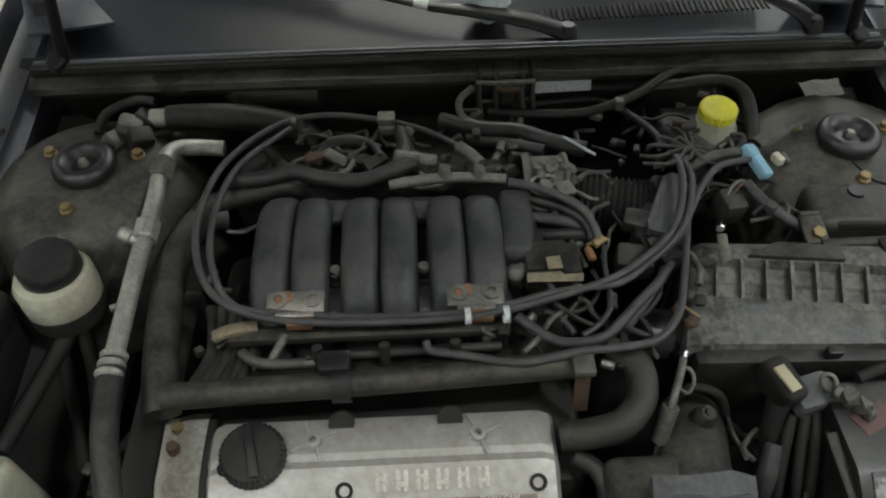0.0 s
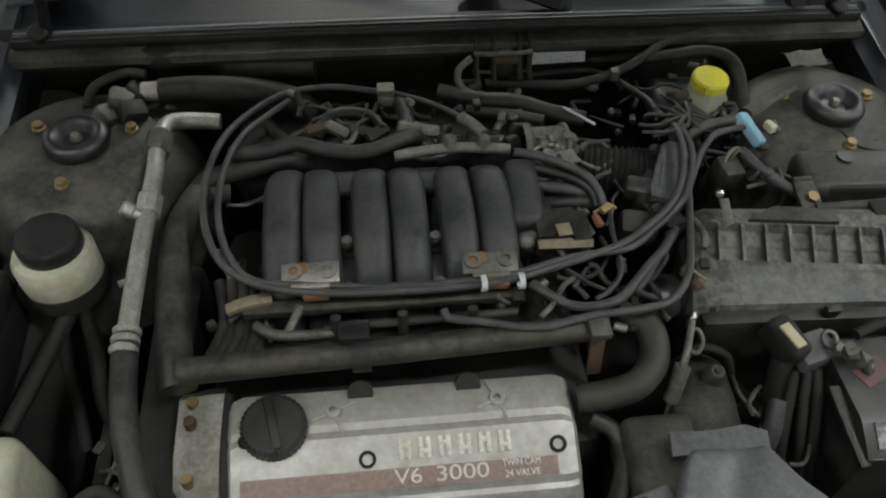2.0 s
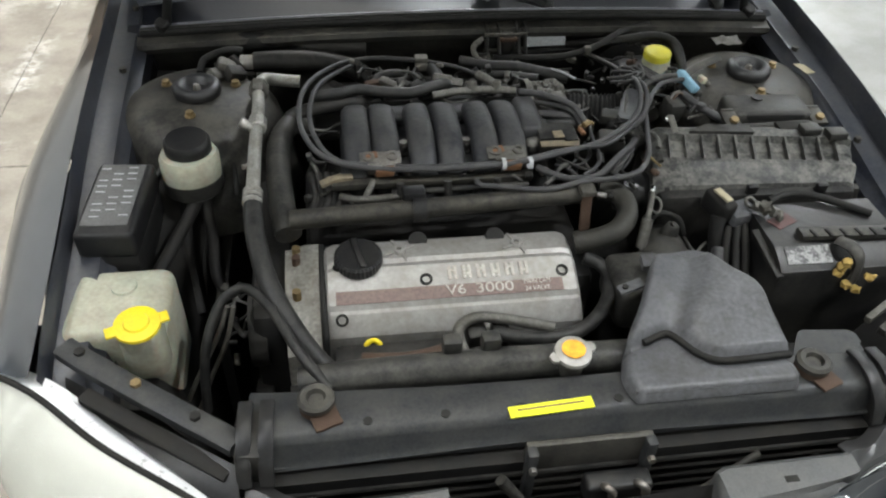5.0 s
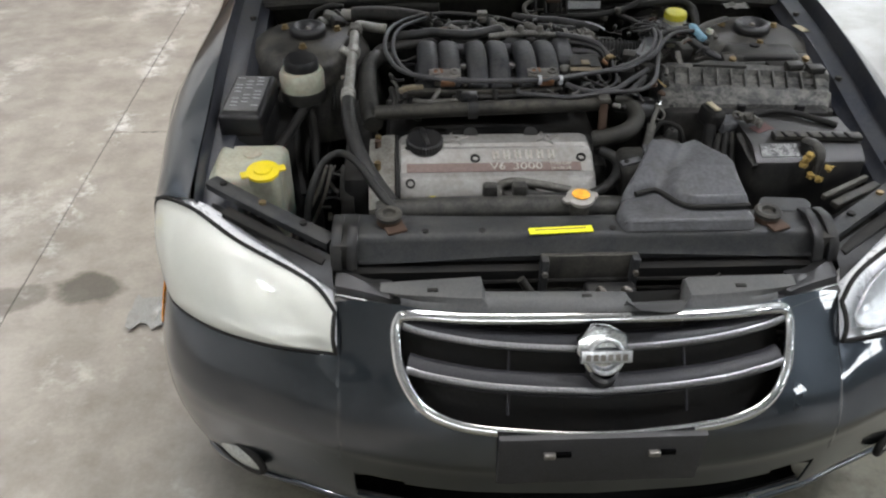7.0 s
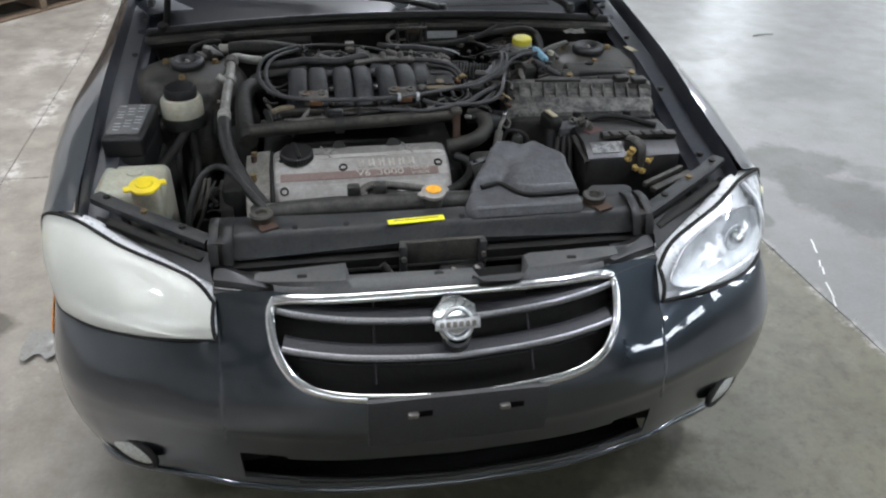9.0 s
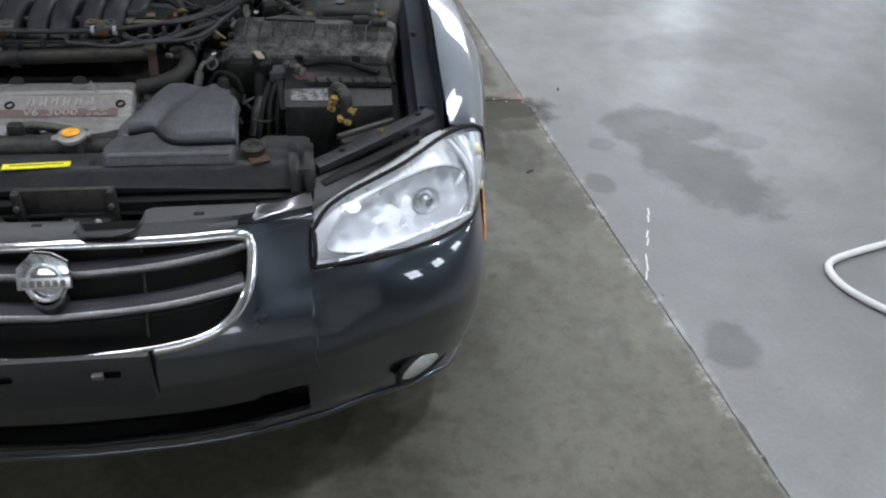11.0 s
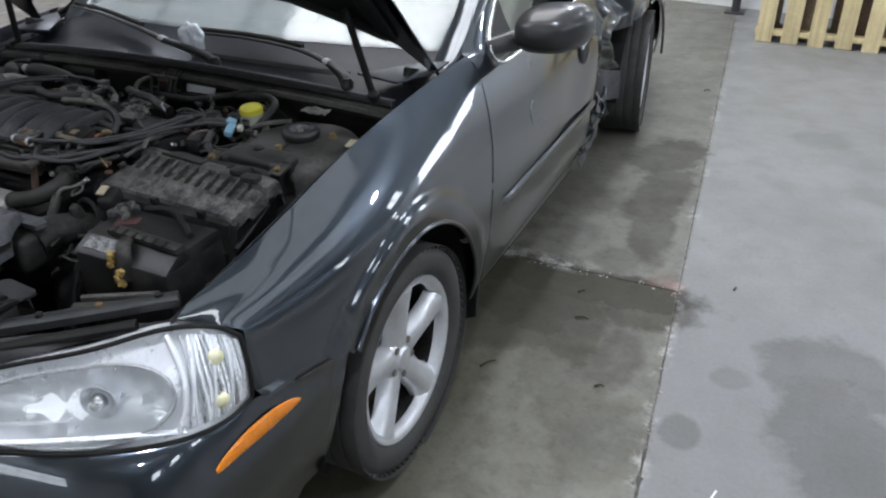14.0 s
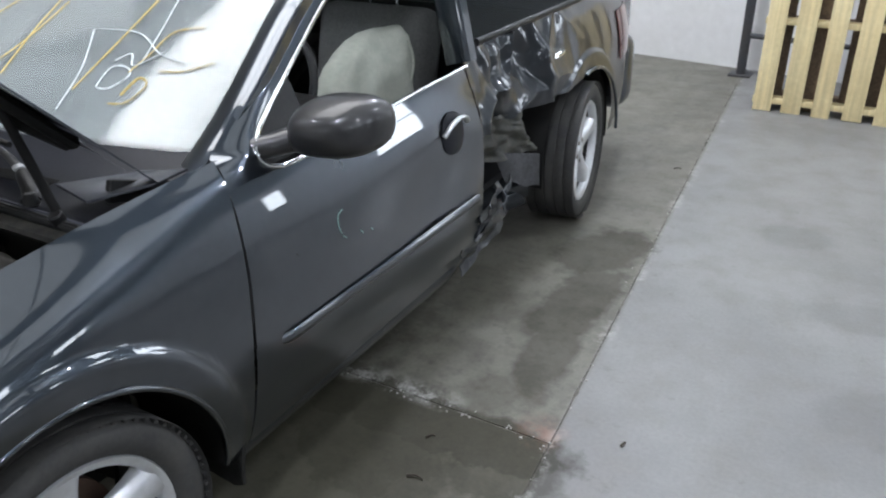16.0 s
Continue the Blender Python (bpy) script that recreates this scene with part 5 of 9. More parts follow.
def seam_at(d, y):
    """Where the bumper's upper edge runs: along the lamp, then along the fender."""
    k = min(range(len(HALF_LINE)), key=lambda n: (HALF_LINE[n] - Vector((d, y, 0))).length)
    u = (RUN[k] - S0) / (S1 - S0)
    if u <= 1:
        x = max(0.0, u) * (len(LOW_S) - 1)
        i = min(int(x), len(LOW_S) - 2)
        return LOW_S[i].lerp(LOW_S[i + 1], x - i)
    z = interp(y, [(0.39, 0.624), (0.44, 0.624), (0.512, 0.612), (0.674, 0.582), (0.7, 0.577)])
    f = min(1.0, (u - 1) / 0.12)
    return Vector((0.878 + (half(y, z) + 0.001 - 0.878) * f, y, z))


def bumper_rows():
    rows = []
    for i, p in enumerate(FRONT):
        lo, hi = bumper_low(p.x, p.y), bumper_top(p.x, p.y)
        if abs(p.x) > 0.478:
            hi = seam_at(abs(p.x), p.y).z - 0.006
        if p.y > 0.5:
            lo = max(lo, arch_z(p.y))
            lo = min(lo, hi - 0.02)
        row = []
        for j in range(NZ + 1):
            z = lo + (hi - lo) * j / NZ
            q = on_bumper((p.x, p.y), z)
            d = abs(p.x)
            if d > 0.478:
                f = max(0.0, (j / NZ - 0.55) / 0.45) ** 1.7 * min(1.0, (d - 0.470) / 0.05)
                t = seam_at(d, p.y)
                q = q.lerp(Vector((XC + math.copysign(t.x, p.x), t.y, t.z - 0.006)), f)
            row.append(q)
            centres[i, j] = (p.x, z)
        rows.append(row)
    return rows


ROWS_B = bumper_rows()


def skin(s, y, z):
    """A place on the bumper's flank at a given y and height."""
    cols = [r for r, p in zip(ROWS_B, FRONT) if p.x * s > 0 and abs(p.y - y) < 0.035]
    return min((q for r in cols for q in r), key=lambda q: abs(q.y - y) + abs(q.z - z)) * 1.0


def bumper_hole(i, j):
    d, z = (centres[i, j][0] + centres[i + 1, j + 1][0]) / 2, (centres[i, j][1] + centres[i + 1, j + 1][1]) / 2
    if inside(GRILLE, d, z):
        return True
    if abs(d) < 0.46 and 0.345 < z < 0.436:
        return True
    return False


bumper = part("front_bumper", grid(ROWS_B, skip=bumper_hole, thick=0.004), M_PAINT, car, angle=60)
# beam, and near-black sheets that stand in for the shade inside the openings
part("bumper_beam", box((XC, 0.03, 0.40), (1.2, 0.05, 0.16), 0.02), M_DEEP, bumper)
part("grille_back", grid([[front_at(d, z, -0.055) for d in [-0.40 + 0.8 * k / 20 for k in range(21)]] for z in (0.55, 0.62, 0.70, 0.765)]), M_DEEP, bumper)
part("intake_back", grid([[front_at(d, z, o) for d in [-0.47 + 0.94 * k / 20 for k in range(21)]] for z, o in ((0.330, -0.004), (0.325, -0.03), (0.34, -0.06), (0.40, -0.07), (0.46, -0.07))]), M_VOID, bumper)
for z in (0.343, 0.438):
    part("intake_edge", tube([front_at(-0.46 + 0.92 * k / 22, z, -0.004) for k in range(23)], 0.006, 6, 2), M_BLACK, bumper)
for s in (1, -1):
    part("fender_joint", tube([Vector((XC + s * (seam_at(p.x, p.y).x - 0.002), seam_at(p.x, p.y).y, seam_at(p.x, p.y).z - 0.001)) for p in HALF_LINE if 0.42 < p.y < 0.69], 0.0035, 6, 2), M_DEEP, bumper)
part("lower_lip", tube([on_bumper((p.x, p.y), bumper_low(p.x, p.y) + 0.004, 0.004) for p in FRONT if p.y < 0.5][::3], 0.009, 8, 2), M_PAINT, bumper)
ring = part("grille_surround", tube([front_at(d, z, 0.004) for d, z in GRILLE], 0.0115, 12, 6, closed=True, flat=0.75), M_CHROME, bumper, "chrome grille surround")
for row, zb in enumerate((0.717, 0.659)):
    w = 0.388 if row == 0 else 0.370
    bar = []
    for k in range(31):
        d = -w + 2 * w * k / 30
        z = zb + 0.12 * d * d
        bar.append([front_at(d, z + h, o) for h, o in ((-0.010, -0.030), (-0.010, -0.008), (-0.006, -0.001), (0.0, -0.002), (0.004, -0.006), (0.007, -0.013), (0.008, -0.020), (0.004, -0.028))])
    part("grille_bar", grid(bar), M_BLADE, ring, "", 50)
    part("bar_edge", tube([front_at(-w + 2 * w * k / 30, zb + 0.12 * (-w + 2 * w * k / 30) ** 2 - 0.005, 0.0) for k in range(31)], 0.0075, 12, 2, flat=0.5, up=(0, 0.35, 1)), M_BARMETAL, ring, "bright metal edge")
for d in (-0.17, 0.17):
    part("grille_rib", tube([front_at(d, 0.60 + 0.15 * i / 4, -0.030) for i in range(5)], 0.0028, 6, 2), M_BLADE, ring)
for zb, w in ((0.742, 0.385), (0.690, 0.378), (0.628, 0.335)):
    part("grille_slat", tube([front_at(-w + 2 * w * k / 24, zb + 0.12 * (-w + 2 * w * k / 24) ** 2, -0.034) for k in range(25)], 0.0022, 6, 2), M_BLADE, ring)

# badge: a ring with a bar across it on a shield
bc = front_at(0.004, 0.722, 0.03)


def badge_pose(dx=0.0, dz=0.0, out=0.0):
    return pose(bc.x, bc.y, bc.z, 90 - 24, 0, 0) @ Matrix.Translation((dx, dz, out))


b = slab([(-0.053, 0.004), (-0.050, 0.026), (-0.020, 0.054), (0.010, 0.050), (0.040, 0.034), (0.044, 0.0), (0.028, -0.036), (-0.030, -0.036)], 0.016, badge_pose(0, 0, -0.016), 0.007)
badge = part("badge", b, M_CHROME, bumper, "chrome ring-and-bar badge")
part("badge_ring", tube([badge_pose() @ Vector((0.030 * math.cos(a), 0.032 * math.sin(a) - 0.003, 0.005)) for a in [radians(15 * k) for k in range(24)]], 0.0048, 10, 2, closed=True), M_SATIN, badge)
part("badge_bar", slab([(-0.046, -0.013), (0.046, -0.013), (0.046, 0.010), (-0.046, 0.010)], 0.009, badge_pose(0, 0, 0.003), 0.002), M_SATIN, badge)
for k in range(6):
    x = -0.033 + 0.0132 * k
    part("badge_mark", slab([(x - 0.0042, -0.008), (x + 0.0042, -0.008), (x + 0.0042, 0.004), (x - 0.0042, 0.004)], 0.0012, badge_pose(0, 0, 0.0118)), M_STEEL, badge)
part("badge_post", lathe([(0.026, 0.0), (0.028, 0.006), (0.028, 0.03), (0.022, 0.034)], (bc.x, bc.y + 0.006, bc.z - 0.060), (0, -0.4, 1), 24), M_MIRROR, badge)
part("badge_post", box((bc.x, bc.y + 0.030, bc.z - 0.095), (0.034, 0.02, 0.07), 0.006, (-14, 0, 0)), M_MIRROR, badge)

# number-plate carrier without a plate
PL = pose(XC - 0.005, -0.138, 0.560, 90, 0, 0)
carrier = part("plate_carrier", slab([(-0.185, -0.062), (0.185, -0.062), (0.185, 0.062), (-0.185, 0.062)], 0.012, PL @ Matrix.Translation((0, 0, -0.006)), 0.004), M_CARRIER, bumper, "empty black plate carrier with clips")
for d in (-0.10, 0.088):
    part("clip", box((XC + d, -0.148, 0.583), (0.022, 0.012, 0.012), 0.003), M_STEEL, carrier)
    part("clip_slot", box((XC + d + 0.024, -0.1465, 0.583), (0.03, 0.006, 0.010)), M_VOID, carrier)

# fog lamps
for s in (1, -1):
    c = front_at(s * 0.715, 0.358, 0.006)
    nrm = Vector((s * 0.60, -0.76, 0.25))
    u = Vector((s * 0.78, 0.62, 0.0))
    body = bmesh.new()
    rim_pts = [c + u * (0.078 * math.cos(a)) + Vector((0, 0, 0.036 * math.sin(a))) + u * 0.01 + nrm * (-0.004) for a in [radians(20 * k) for k in range(18)]]
    rows = [[c + (q - c) * f + nrm * (0.014 * (1 - f * f)) for q in rim_pts] for f in (1.0, 0.8, 0.55, 0.3, 0.02)]
    fog = part("fog_lamp", grid(rows, closed=True), M_FOGLENS, bumper, "oval fog lamp")
    part("fog_bezel", tube([q + nrm * 0.001 for q in rim_pts], 0.008, 8, 2, closed=True), M_DEEP, fog)
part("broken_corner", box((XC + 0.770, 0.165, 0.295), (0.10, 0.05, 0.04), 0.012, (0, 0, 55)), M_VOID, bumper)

# panel above the grille: a rolled edge behind the chrome with raised tabs, open in the middle to the latch
def panel_depth(d):
    """How far back the panel reaches, and how high, at a distance d from the car's middle."""
    return (interp(d, [(-0.40, 0.100), (-0.212, 0.110), (-0.206, 0.074), (0.050, 0.066), (0.062, 0.040), (0.160, 0.038), (0.172, 0.092), (0.185, 0.098), (0.375, 0.100)]),
            interp(d, [(-0.40, 0.784), (-0.212, 0.786), (-0.206, 0.780), (0.050, 0.780), (0.062, 0.772), (0.160, 0.772), (0.172, 0.784), (0.375, 0.785)]))


rows = []
for d in [-0.395, -0.38] + [-0.36 + 0.018 * k for k in range(9)] + [-0.212, -0.206] + [-0.19 + 0.02 * k for k in range(12)] + [0.050, 0.062, 0.10, 0.13, 0.160, 0.172, 0.185] + [0.20 + 0.018 * k for k in range(10)] + [0.375]:
    f = front_at(d, 0.758, 0.0)
    y1, z1 = panel_depth(d)
    y1 = max(y1, f.y + 0.024)
    rows.append([f, f + Vector((0, 0.006, 0.010)), f + Vector((0, 0.014, 0.0145)), Vector((XC + d, f.y + 0.022, z1 - 0.003)), Vector((XC + d, f.y + (y1 - f.y) * 0.7, z1)), Vector((XC + d, y1 - 0.006, z1)), Vector((XC + d, y1, z1 - 0.005)), Vector((XC + d, y1 + 0.001, z1 - 0.035))])
part("grille_top_panel", grid(rows, thick=0.003), M_TOPGREY, bumper, "dusty grey panel above the grille", 35)
for d in (-0.30, -0.02, 0.27):
    f = front_at(d, 0.758, 0.0)
    part("panel_clip", box((XC + d, f.y + 0.036, panel_depth(d)[1] + 0.0015), (0.020, 0.010, 0.003), 0.001), M_DEEP, bumper)
for s in (1, -1):
    rows = []
    for k in range(7):
        d = 0.375 + 0.106 * k / 6
        f = front_at(s * d, 0.742 if k > 1 else 0.752, 0.001)
        rows.append([f + Vector((0, 0, -0.012)), f, f + Vector((0, 0.012, 0.004)), f + Vector((0, 0.020, 0.004)), f + Vector((0, 0.024, 0.018)), f + Vector((0, 0.030, 0.021)), Vector((XC + s * d, f.y + 0.055, 0.777 - 0.06 * (d - 0.375))), Vector((XC + s * d, f.y + 0.075, 0.770 - 0.06 * (d - 0.375)))])
    part("corner_panel", grid(rows, thick=0.003), M_MIRROR, bumper)
    part("corner_trim", tube([front_at(s * (0.415 + 0.064 * k / 6), 0.744, 0.004) + Vector((0, 0.014, 0.004)) for k in range(7)], 0.0028, 8, 2), M_CHROME, bumper, "thin chrome trim line")


def leaf(line, s):
    """A slim lens, pointed at both ends, along a line on the bumper's flank."""
    pts = spline(line, 5)
    n = len(pts) - 1
    rows = []
    for i, q in enumerate(pts):
        w = 0.023 * math.sin(math.pi * (0.03 + 0.94 * i / n)) ** 0.7
        rows.append([q + Vector((s * 0.007 * math.cos(a) * (w / 0.023) ** 0.5, 0, w * math.sin(a))) for a in [radians(-90 + 22.5 * k) for k in range(9)]])
    return grid(rows)


# headlamps
TOP_L = [(0.483, 0.078, 0.732), (0.530, 0.125, 0.769), (0.675, 0.224, 0.791), (0.775, 0.308, 0.811), (0.845, 0.358, 0.807), (0.877, 0.391, 0.774)]


def lamp_rows(s, out=0.0, nv=10, inset=0.0):
    a, b = spline(TOP_L, 9), spline(LOW_L, 9)
    rows = []
    n = len(a)
    for i in range(n):
        f = i / (n - 1)
        row = []
        for j in range(nv + 1):
            v = inset + (1 - 2 * inset) * j / nv
            q = a[i].lerp(b[i], v)
            nrm = Vector((0.35 + 0.6 * f, -0.9 + 0.6 * f, 0.25)).normalized()
            bulge = 0.030 * math.sin(math.pi * v) * (0.35 + 0.65 * math.sin(math.pi * min(1, max(0, f))))
            q = q + nrm * (bulge + out)
            row.append(Vector((XC + s * q.x, q.y, q.z)))
        rows.append(row)
    return rows


for s in (1, -1):
    clear = s > 0
    lamp = part("headlamp", grid(lamp_rows(s), thick=0.003), M_LENS if clear else M_HAZE, car, "clear headlamp lens" if clear else "headlamp with a hazed yellowed lens", 60)
    lamp.visible_shadow = False
    edge = [r[0] for r in lamp_rows(s)] + [lamp_rows(s)[-1][k] for k in range(1, 10)] + [r[-1] for r in lamp_rows(s)[::-1]] + [lamp_rows(s)[0][k] for k in range(9, 0, -1)]
    part("lamp_seal", tube(edge, 0.0048, 8, 1, closed=True), M_DEEP, lamp)
    back = part("reflector", grid(lamp_rows(s, -0.038, 10, 0.0)), M_REFL, lamp)
    deep_rows = lamp_rows(s, -0.038)
    rim_back = [r[0] for r in deep_rows] + [deep_rows[-1][k] for k in range(1, 10)] + [r[-1] for r in deep_rows[::-1]] + [deep_rows[0][k] for k in range(9, 0, -1)]
    part("lamp_wall", grid([edge, rim_back], closed=True), M_REFL, lamp)
    # a mirrored bowl with upright steps, its shielded bulb, and a fluted turn-signal chamber beside it
    def inside_lamp(f, v, out, s=s):
        x, y = min(max(f, 0.0), 0.999) * (len(shell) - 1), min(max(v, 0.0), 0.999) * 40
        i, j = int(x), int(y)
        q = shell[i][j].lerp(shell[i + 1][j], x - i).lerp(shell[i][j + 1].lerp(shell[i + 1][j + 1], x - i), y - j)
        return q + Vector((s * 0.45, -0.85, 0.2)).normalized() * out

    shell = lamp_rows(s, -0.010, 40)
    bowl = []
    for r in (1.0, 0.96, 0.88, 0.78, 0.66, 0.54, 0.42, 0.30, 0.18, 0.05):
        bowl.append([inside_lamp(0.34 + 0.27 * r * math.cos(a), 0.55 + 0.40 * r * math.sin(a), 0.002 - 0.034 * (1 - r * r) + 0.003 * math.cos(9 * r * math.cos(a) * math.pi)) for a in [radians(7.5 * k) for k in range(48)]])
    part("reflector_bowl", grid(bowl, closed=True), M_BOWL, lamp, "mirrored reflector bowl", 25)
    part("bowl_rim", tube([inside_lamp(0.34 + 0.275 * math.cos(a), 0.55 + 0.41 * math.sin(a), 0.003) for a in [radians(15 * k) for k in range(24)]], 0.0036, 8, 2, closed=True), M_SATIN, lamp)
    c1 = inside_lamp(0.42, 0.50, -0.022)
    ax = Vector((s * 0.30, -0.93, 0.12))
    part("bulb_ring", lathe([(0.020, 0.0), (0.030, 0.004), (0.034, 0.012), (0.031, 0.013), (0.022, 0.006)], c1, ax, 28), M_BOWL, lamp)
    part("bulb_shield", cyl(c1, c1 + ax * 0.026, 0.015, 0.013, 16, 0.004), M_CHROME, lamp)
    part("lower_shelf", tube([inside_lamp(0.09 + 0.55 * k / 10, 0.93 - 0.10 * math.sin(math.pi * k / 10), 0.004) for k in range(11)], 0.006, 8, 3, flat=0.5), M_REFL, lamp)
    part("divider", tube([inside_lamp(0.615 + 0.035 * math.sin(math.pi * k / 8), 0.06 + 0.88 * k / 8, 0.004) for k in range(9)], 0.006, 8, 3), M_REFL, lamp)
    for k in range(22):
        f = 0.66 + 0.0148 * k
        part("flute", tube([inside_lamp(f + 0.012 * math.sin(q + k), 0.08 + 0.84 * q / 4, 0.001) for q in range(5)], 0.0032, 8, 3), M_BOWL if k % 3 == 0 else M_REFL, lamp)
    # one disc for the bulb, one painted for its repeated reflection
    for v in (0.30, 0.74):
        q = inside_lamp(0.79, v, 0.002)
        part("signal_bulb", lathe([(0, 0.010), (0.010, 0.008), (0.015, 0.002), (0.016, -0.004)], q, (s * 0.62, -0.75, 0.2), 18), M_SIGNAL, lamp, "yellowish spot behind the lens, for the signal bulb and its mirrored repeat")
    # amber side marker
    mk = [(0.265, 0.545), (0.30, 0.551), (0.35, 0.557), (0.40, 0.560), (0.45, 0.560), (0.495, 0.556)]
    line = np.polyfit([y for y, z in mk], [skin(s, y, z).x for y, z in mk], 2)
    mk = [Vector((float(np.polyval(line, y)) + s * 0.002, y, z)) for y, z in mk]
    part("side_marker", leaf(mk, s), M_AMBER, bumper, "amber side marker lamp")

# hood, standing open on its hinges
HC, HS = math.cos(radians(46)), math.sin(radians(46))


def hood_point(t, l, up=0.0):
    """t from -1 to 1 across, l metres from the hinge line, up above the panel's skin."""
    w = interp(l, [(0, 0.792), (0.5, 0.785), (0.9, 0.76), (1.05, 0.70), (1.12, 0.6)])
    crown = 0.035 * (1 - t * t) * (0.6 + 0.4 * min(1, l)) - 0.10 * max(0, l - 0.75) ** 2 - 0.012 * max(0, abs(t) - 0.9) * 10
    e = 0.31 * max(0.0, 1 - t**4) ** 0.7
    base_l = e + l * (1.14 - e) / 1.12
    h = crown + up
    return Vector((XC + w * t, 1.452 - base_l * HC + h * HS, 0.940 + base_l * HS + h * HC))


HL = [0, 0.03, 0.1, 0.2, 0.35, 0.5, 0.65, 0.8, 0.9, 0.98, 1.04, 1.09, 1.12]
HT = [-1 + 2 * k / 24 for k in range(25)]
hood = part("hood", grid([[hood_point(t, l) for t in HT] for l in HL], thick=0.004), M_PAINT, car, "open hood")
part("hood_inner", grid([[hood_point(t * 0.985, 0.015 + l * 0.975, -0.012) for t in HT] for l in HL]), M_BLACK, hood, "dark underside of the hood")
for t0, l0, t1, l1 in [(-0.9, 0.08, 0.9, 0.08), (-0.88, 0.95, 0.88, 0.95), (-0.9, 0.08, -0.88, 0.95), (0.9, 0.08, 0.88, 0.95), (-0.5, 0.1, -0.3, 0.94), (0.5, 0.1, 0.3, 0.94), (0, 0.1, 0, 0.94)]:
    part("hood_brace", tube([hood_point(t0 + (t1 - t0) * k / 6, l0 + (l1 - l0) * k / 6, -0.022) for k in range(7)], 0.026, 8, 2, flat=0.5), M_DEEP, hood)
for s in (1, -1):
    part("gas_strut", cyl((XC + s * 0.69, 1.245, 0.90), hood_point(s * 0.80, 0.14, -0.025), 0.010, seg=12), M_DEEP, hood)
    part("strut_rod", cyl((XC + s * 0.69, 1.245, 0.90), (XC + s * 0.69, 1.225, 0.95), 0.016, seg=12, bevel=0.003), M_BLACK, hood)
    part("hinge", box((XC + s * 0.735, 1.40, 0.945), (0.02, 0.16, 0.05), 0.006, (-20, 0, 0)), M_BLACK, hood)

# cowl between bay and windscreen
def seal_line(t, dy=0.0, dz=0.0, reach=0.74):
    """The hood seal's line: t from -1 to 1 across; it bows forwards and up in the middle."""
    return Vector((XC + reach * t, 1.165 + 0.075 * t * t + dy, 0.972 - 0.055 * t * t + dz))


rows = []
for k in range(33):
    t = -1 + 2 * k / 32
    d = 0.775 * t
    foot = wind_point(max(-1, min(1, t)), 0.0)
    q = seal_line(t, 0.006, -0.010, 0.775)
    rows.append([q + Vector((0, -0.01, -0.032)), q, q + Vector((0, 0.035, 0.010)), q + Vector((0, 0.05, -0.007)), q + Vector((0, 0.09, -0.002)), Vector((XC + d, foot.y - 0.03, foot.z - 0.02)), Vector((XC + d, foot.y + 0.015, foot.z + 0.004))])
CORNER = [(0.60, 1.30), (0.74, 1.27), (0.79, 1.40), (0.785, 1.50), (0.70, 1.44)]
cowl = part("cowl_panel", grid(rows), M_COWL, car, "black plastic cowl panel")
for s in (1, -1):
    part("cowl_corner", slab([(XC + s * x, y) for x, y in (CORNER if s > 0 else CORNER[::-1])], 0.006, Matrix.Translation((0, 0, 0.966)), 0.002), M_FLANGE, cowl)
ACROSS = [-1 + 2 * k / 24 for k in range(25)]
part("hood_seal", tube([seal_line(t) for t in ACROSS], 0.012, 10, 3), M_RUBBER, cowl, "dusty rubber hood seal")
# thin pale line laid on the seal's rear edge as its glint
part("seal_edge", tube([seal_line(t, 0.0115, 0.0085) for t in ACROSS], 0.0038, 8, 3), M_SEALGLINT, cowl)
for dy, dz in ((-0.010, 0.0085), (-0.003, 0.0115)):
    part("seal_groove", tube([seal_line(t, dy, dz) for t in ACROSS], 0.0018, 6, 3), M_DEEP, cowl)
part("seal_ledge", grid([[seal_line(t, y, z, 0.76) for y, z in ((0.0, -0.010), (-0.030, -0.016), (-0.033, -0.027), (-0.022, -0.042))] for t in ACROSS]), M_INNER, cowl)
for k in range(46):
    x = 0.10 + 0.010 * k
    q = seal_line((x + 0.0) / 0.74, 0.112, -0.0075)
    part("vent_slat", box((XC + x, q.y, q.z + 0.006 + 0.03 * (x / 0.74) ** 2), (0.0035, 0.040, 0.004)), M_DEEP, cowl)
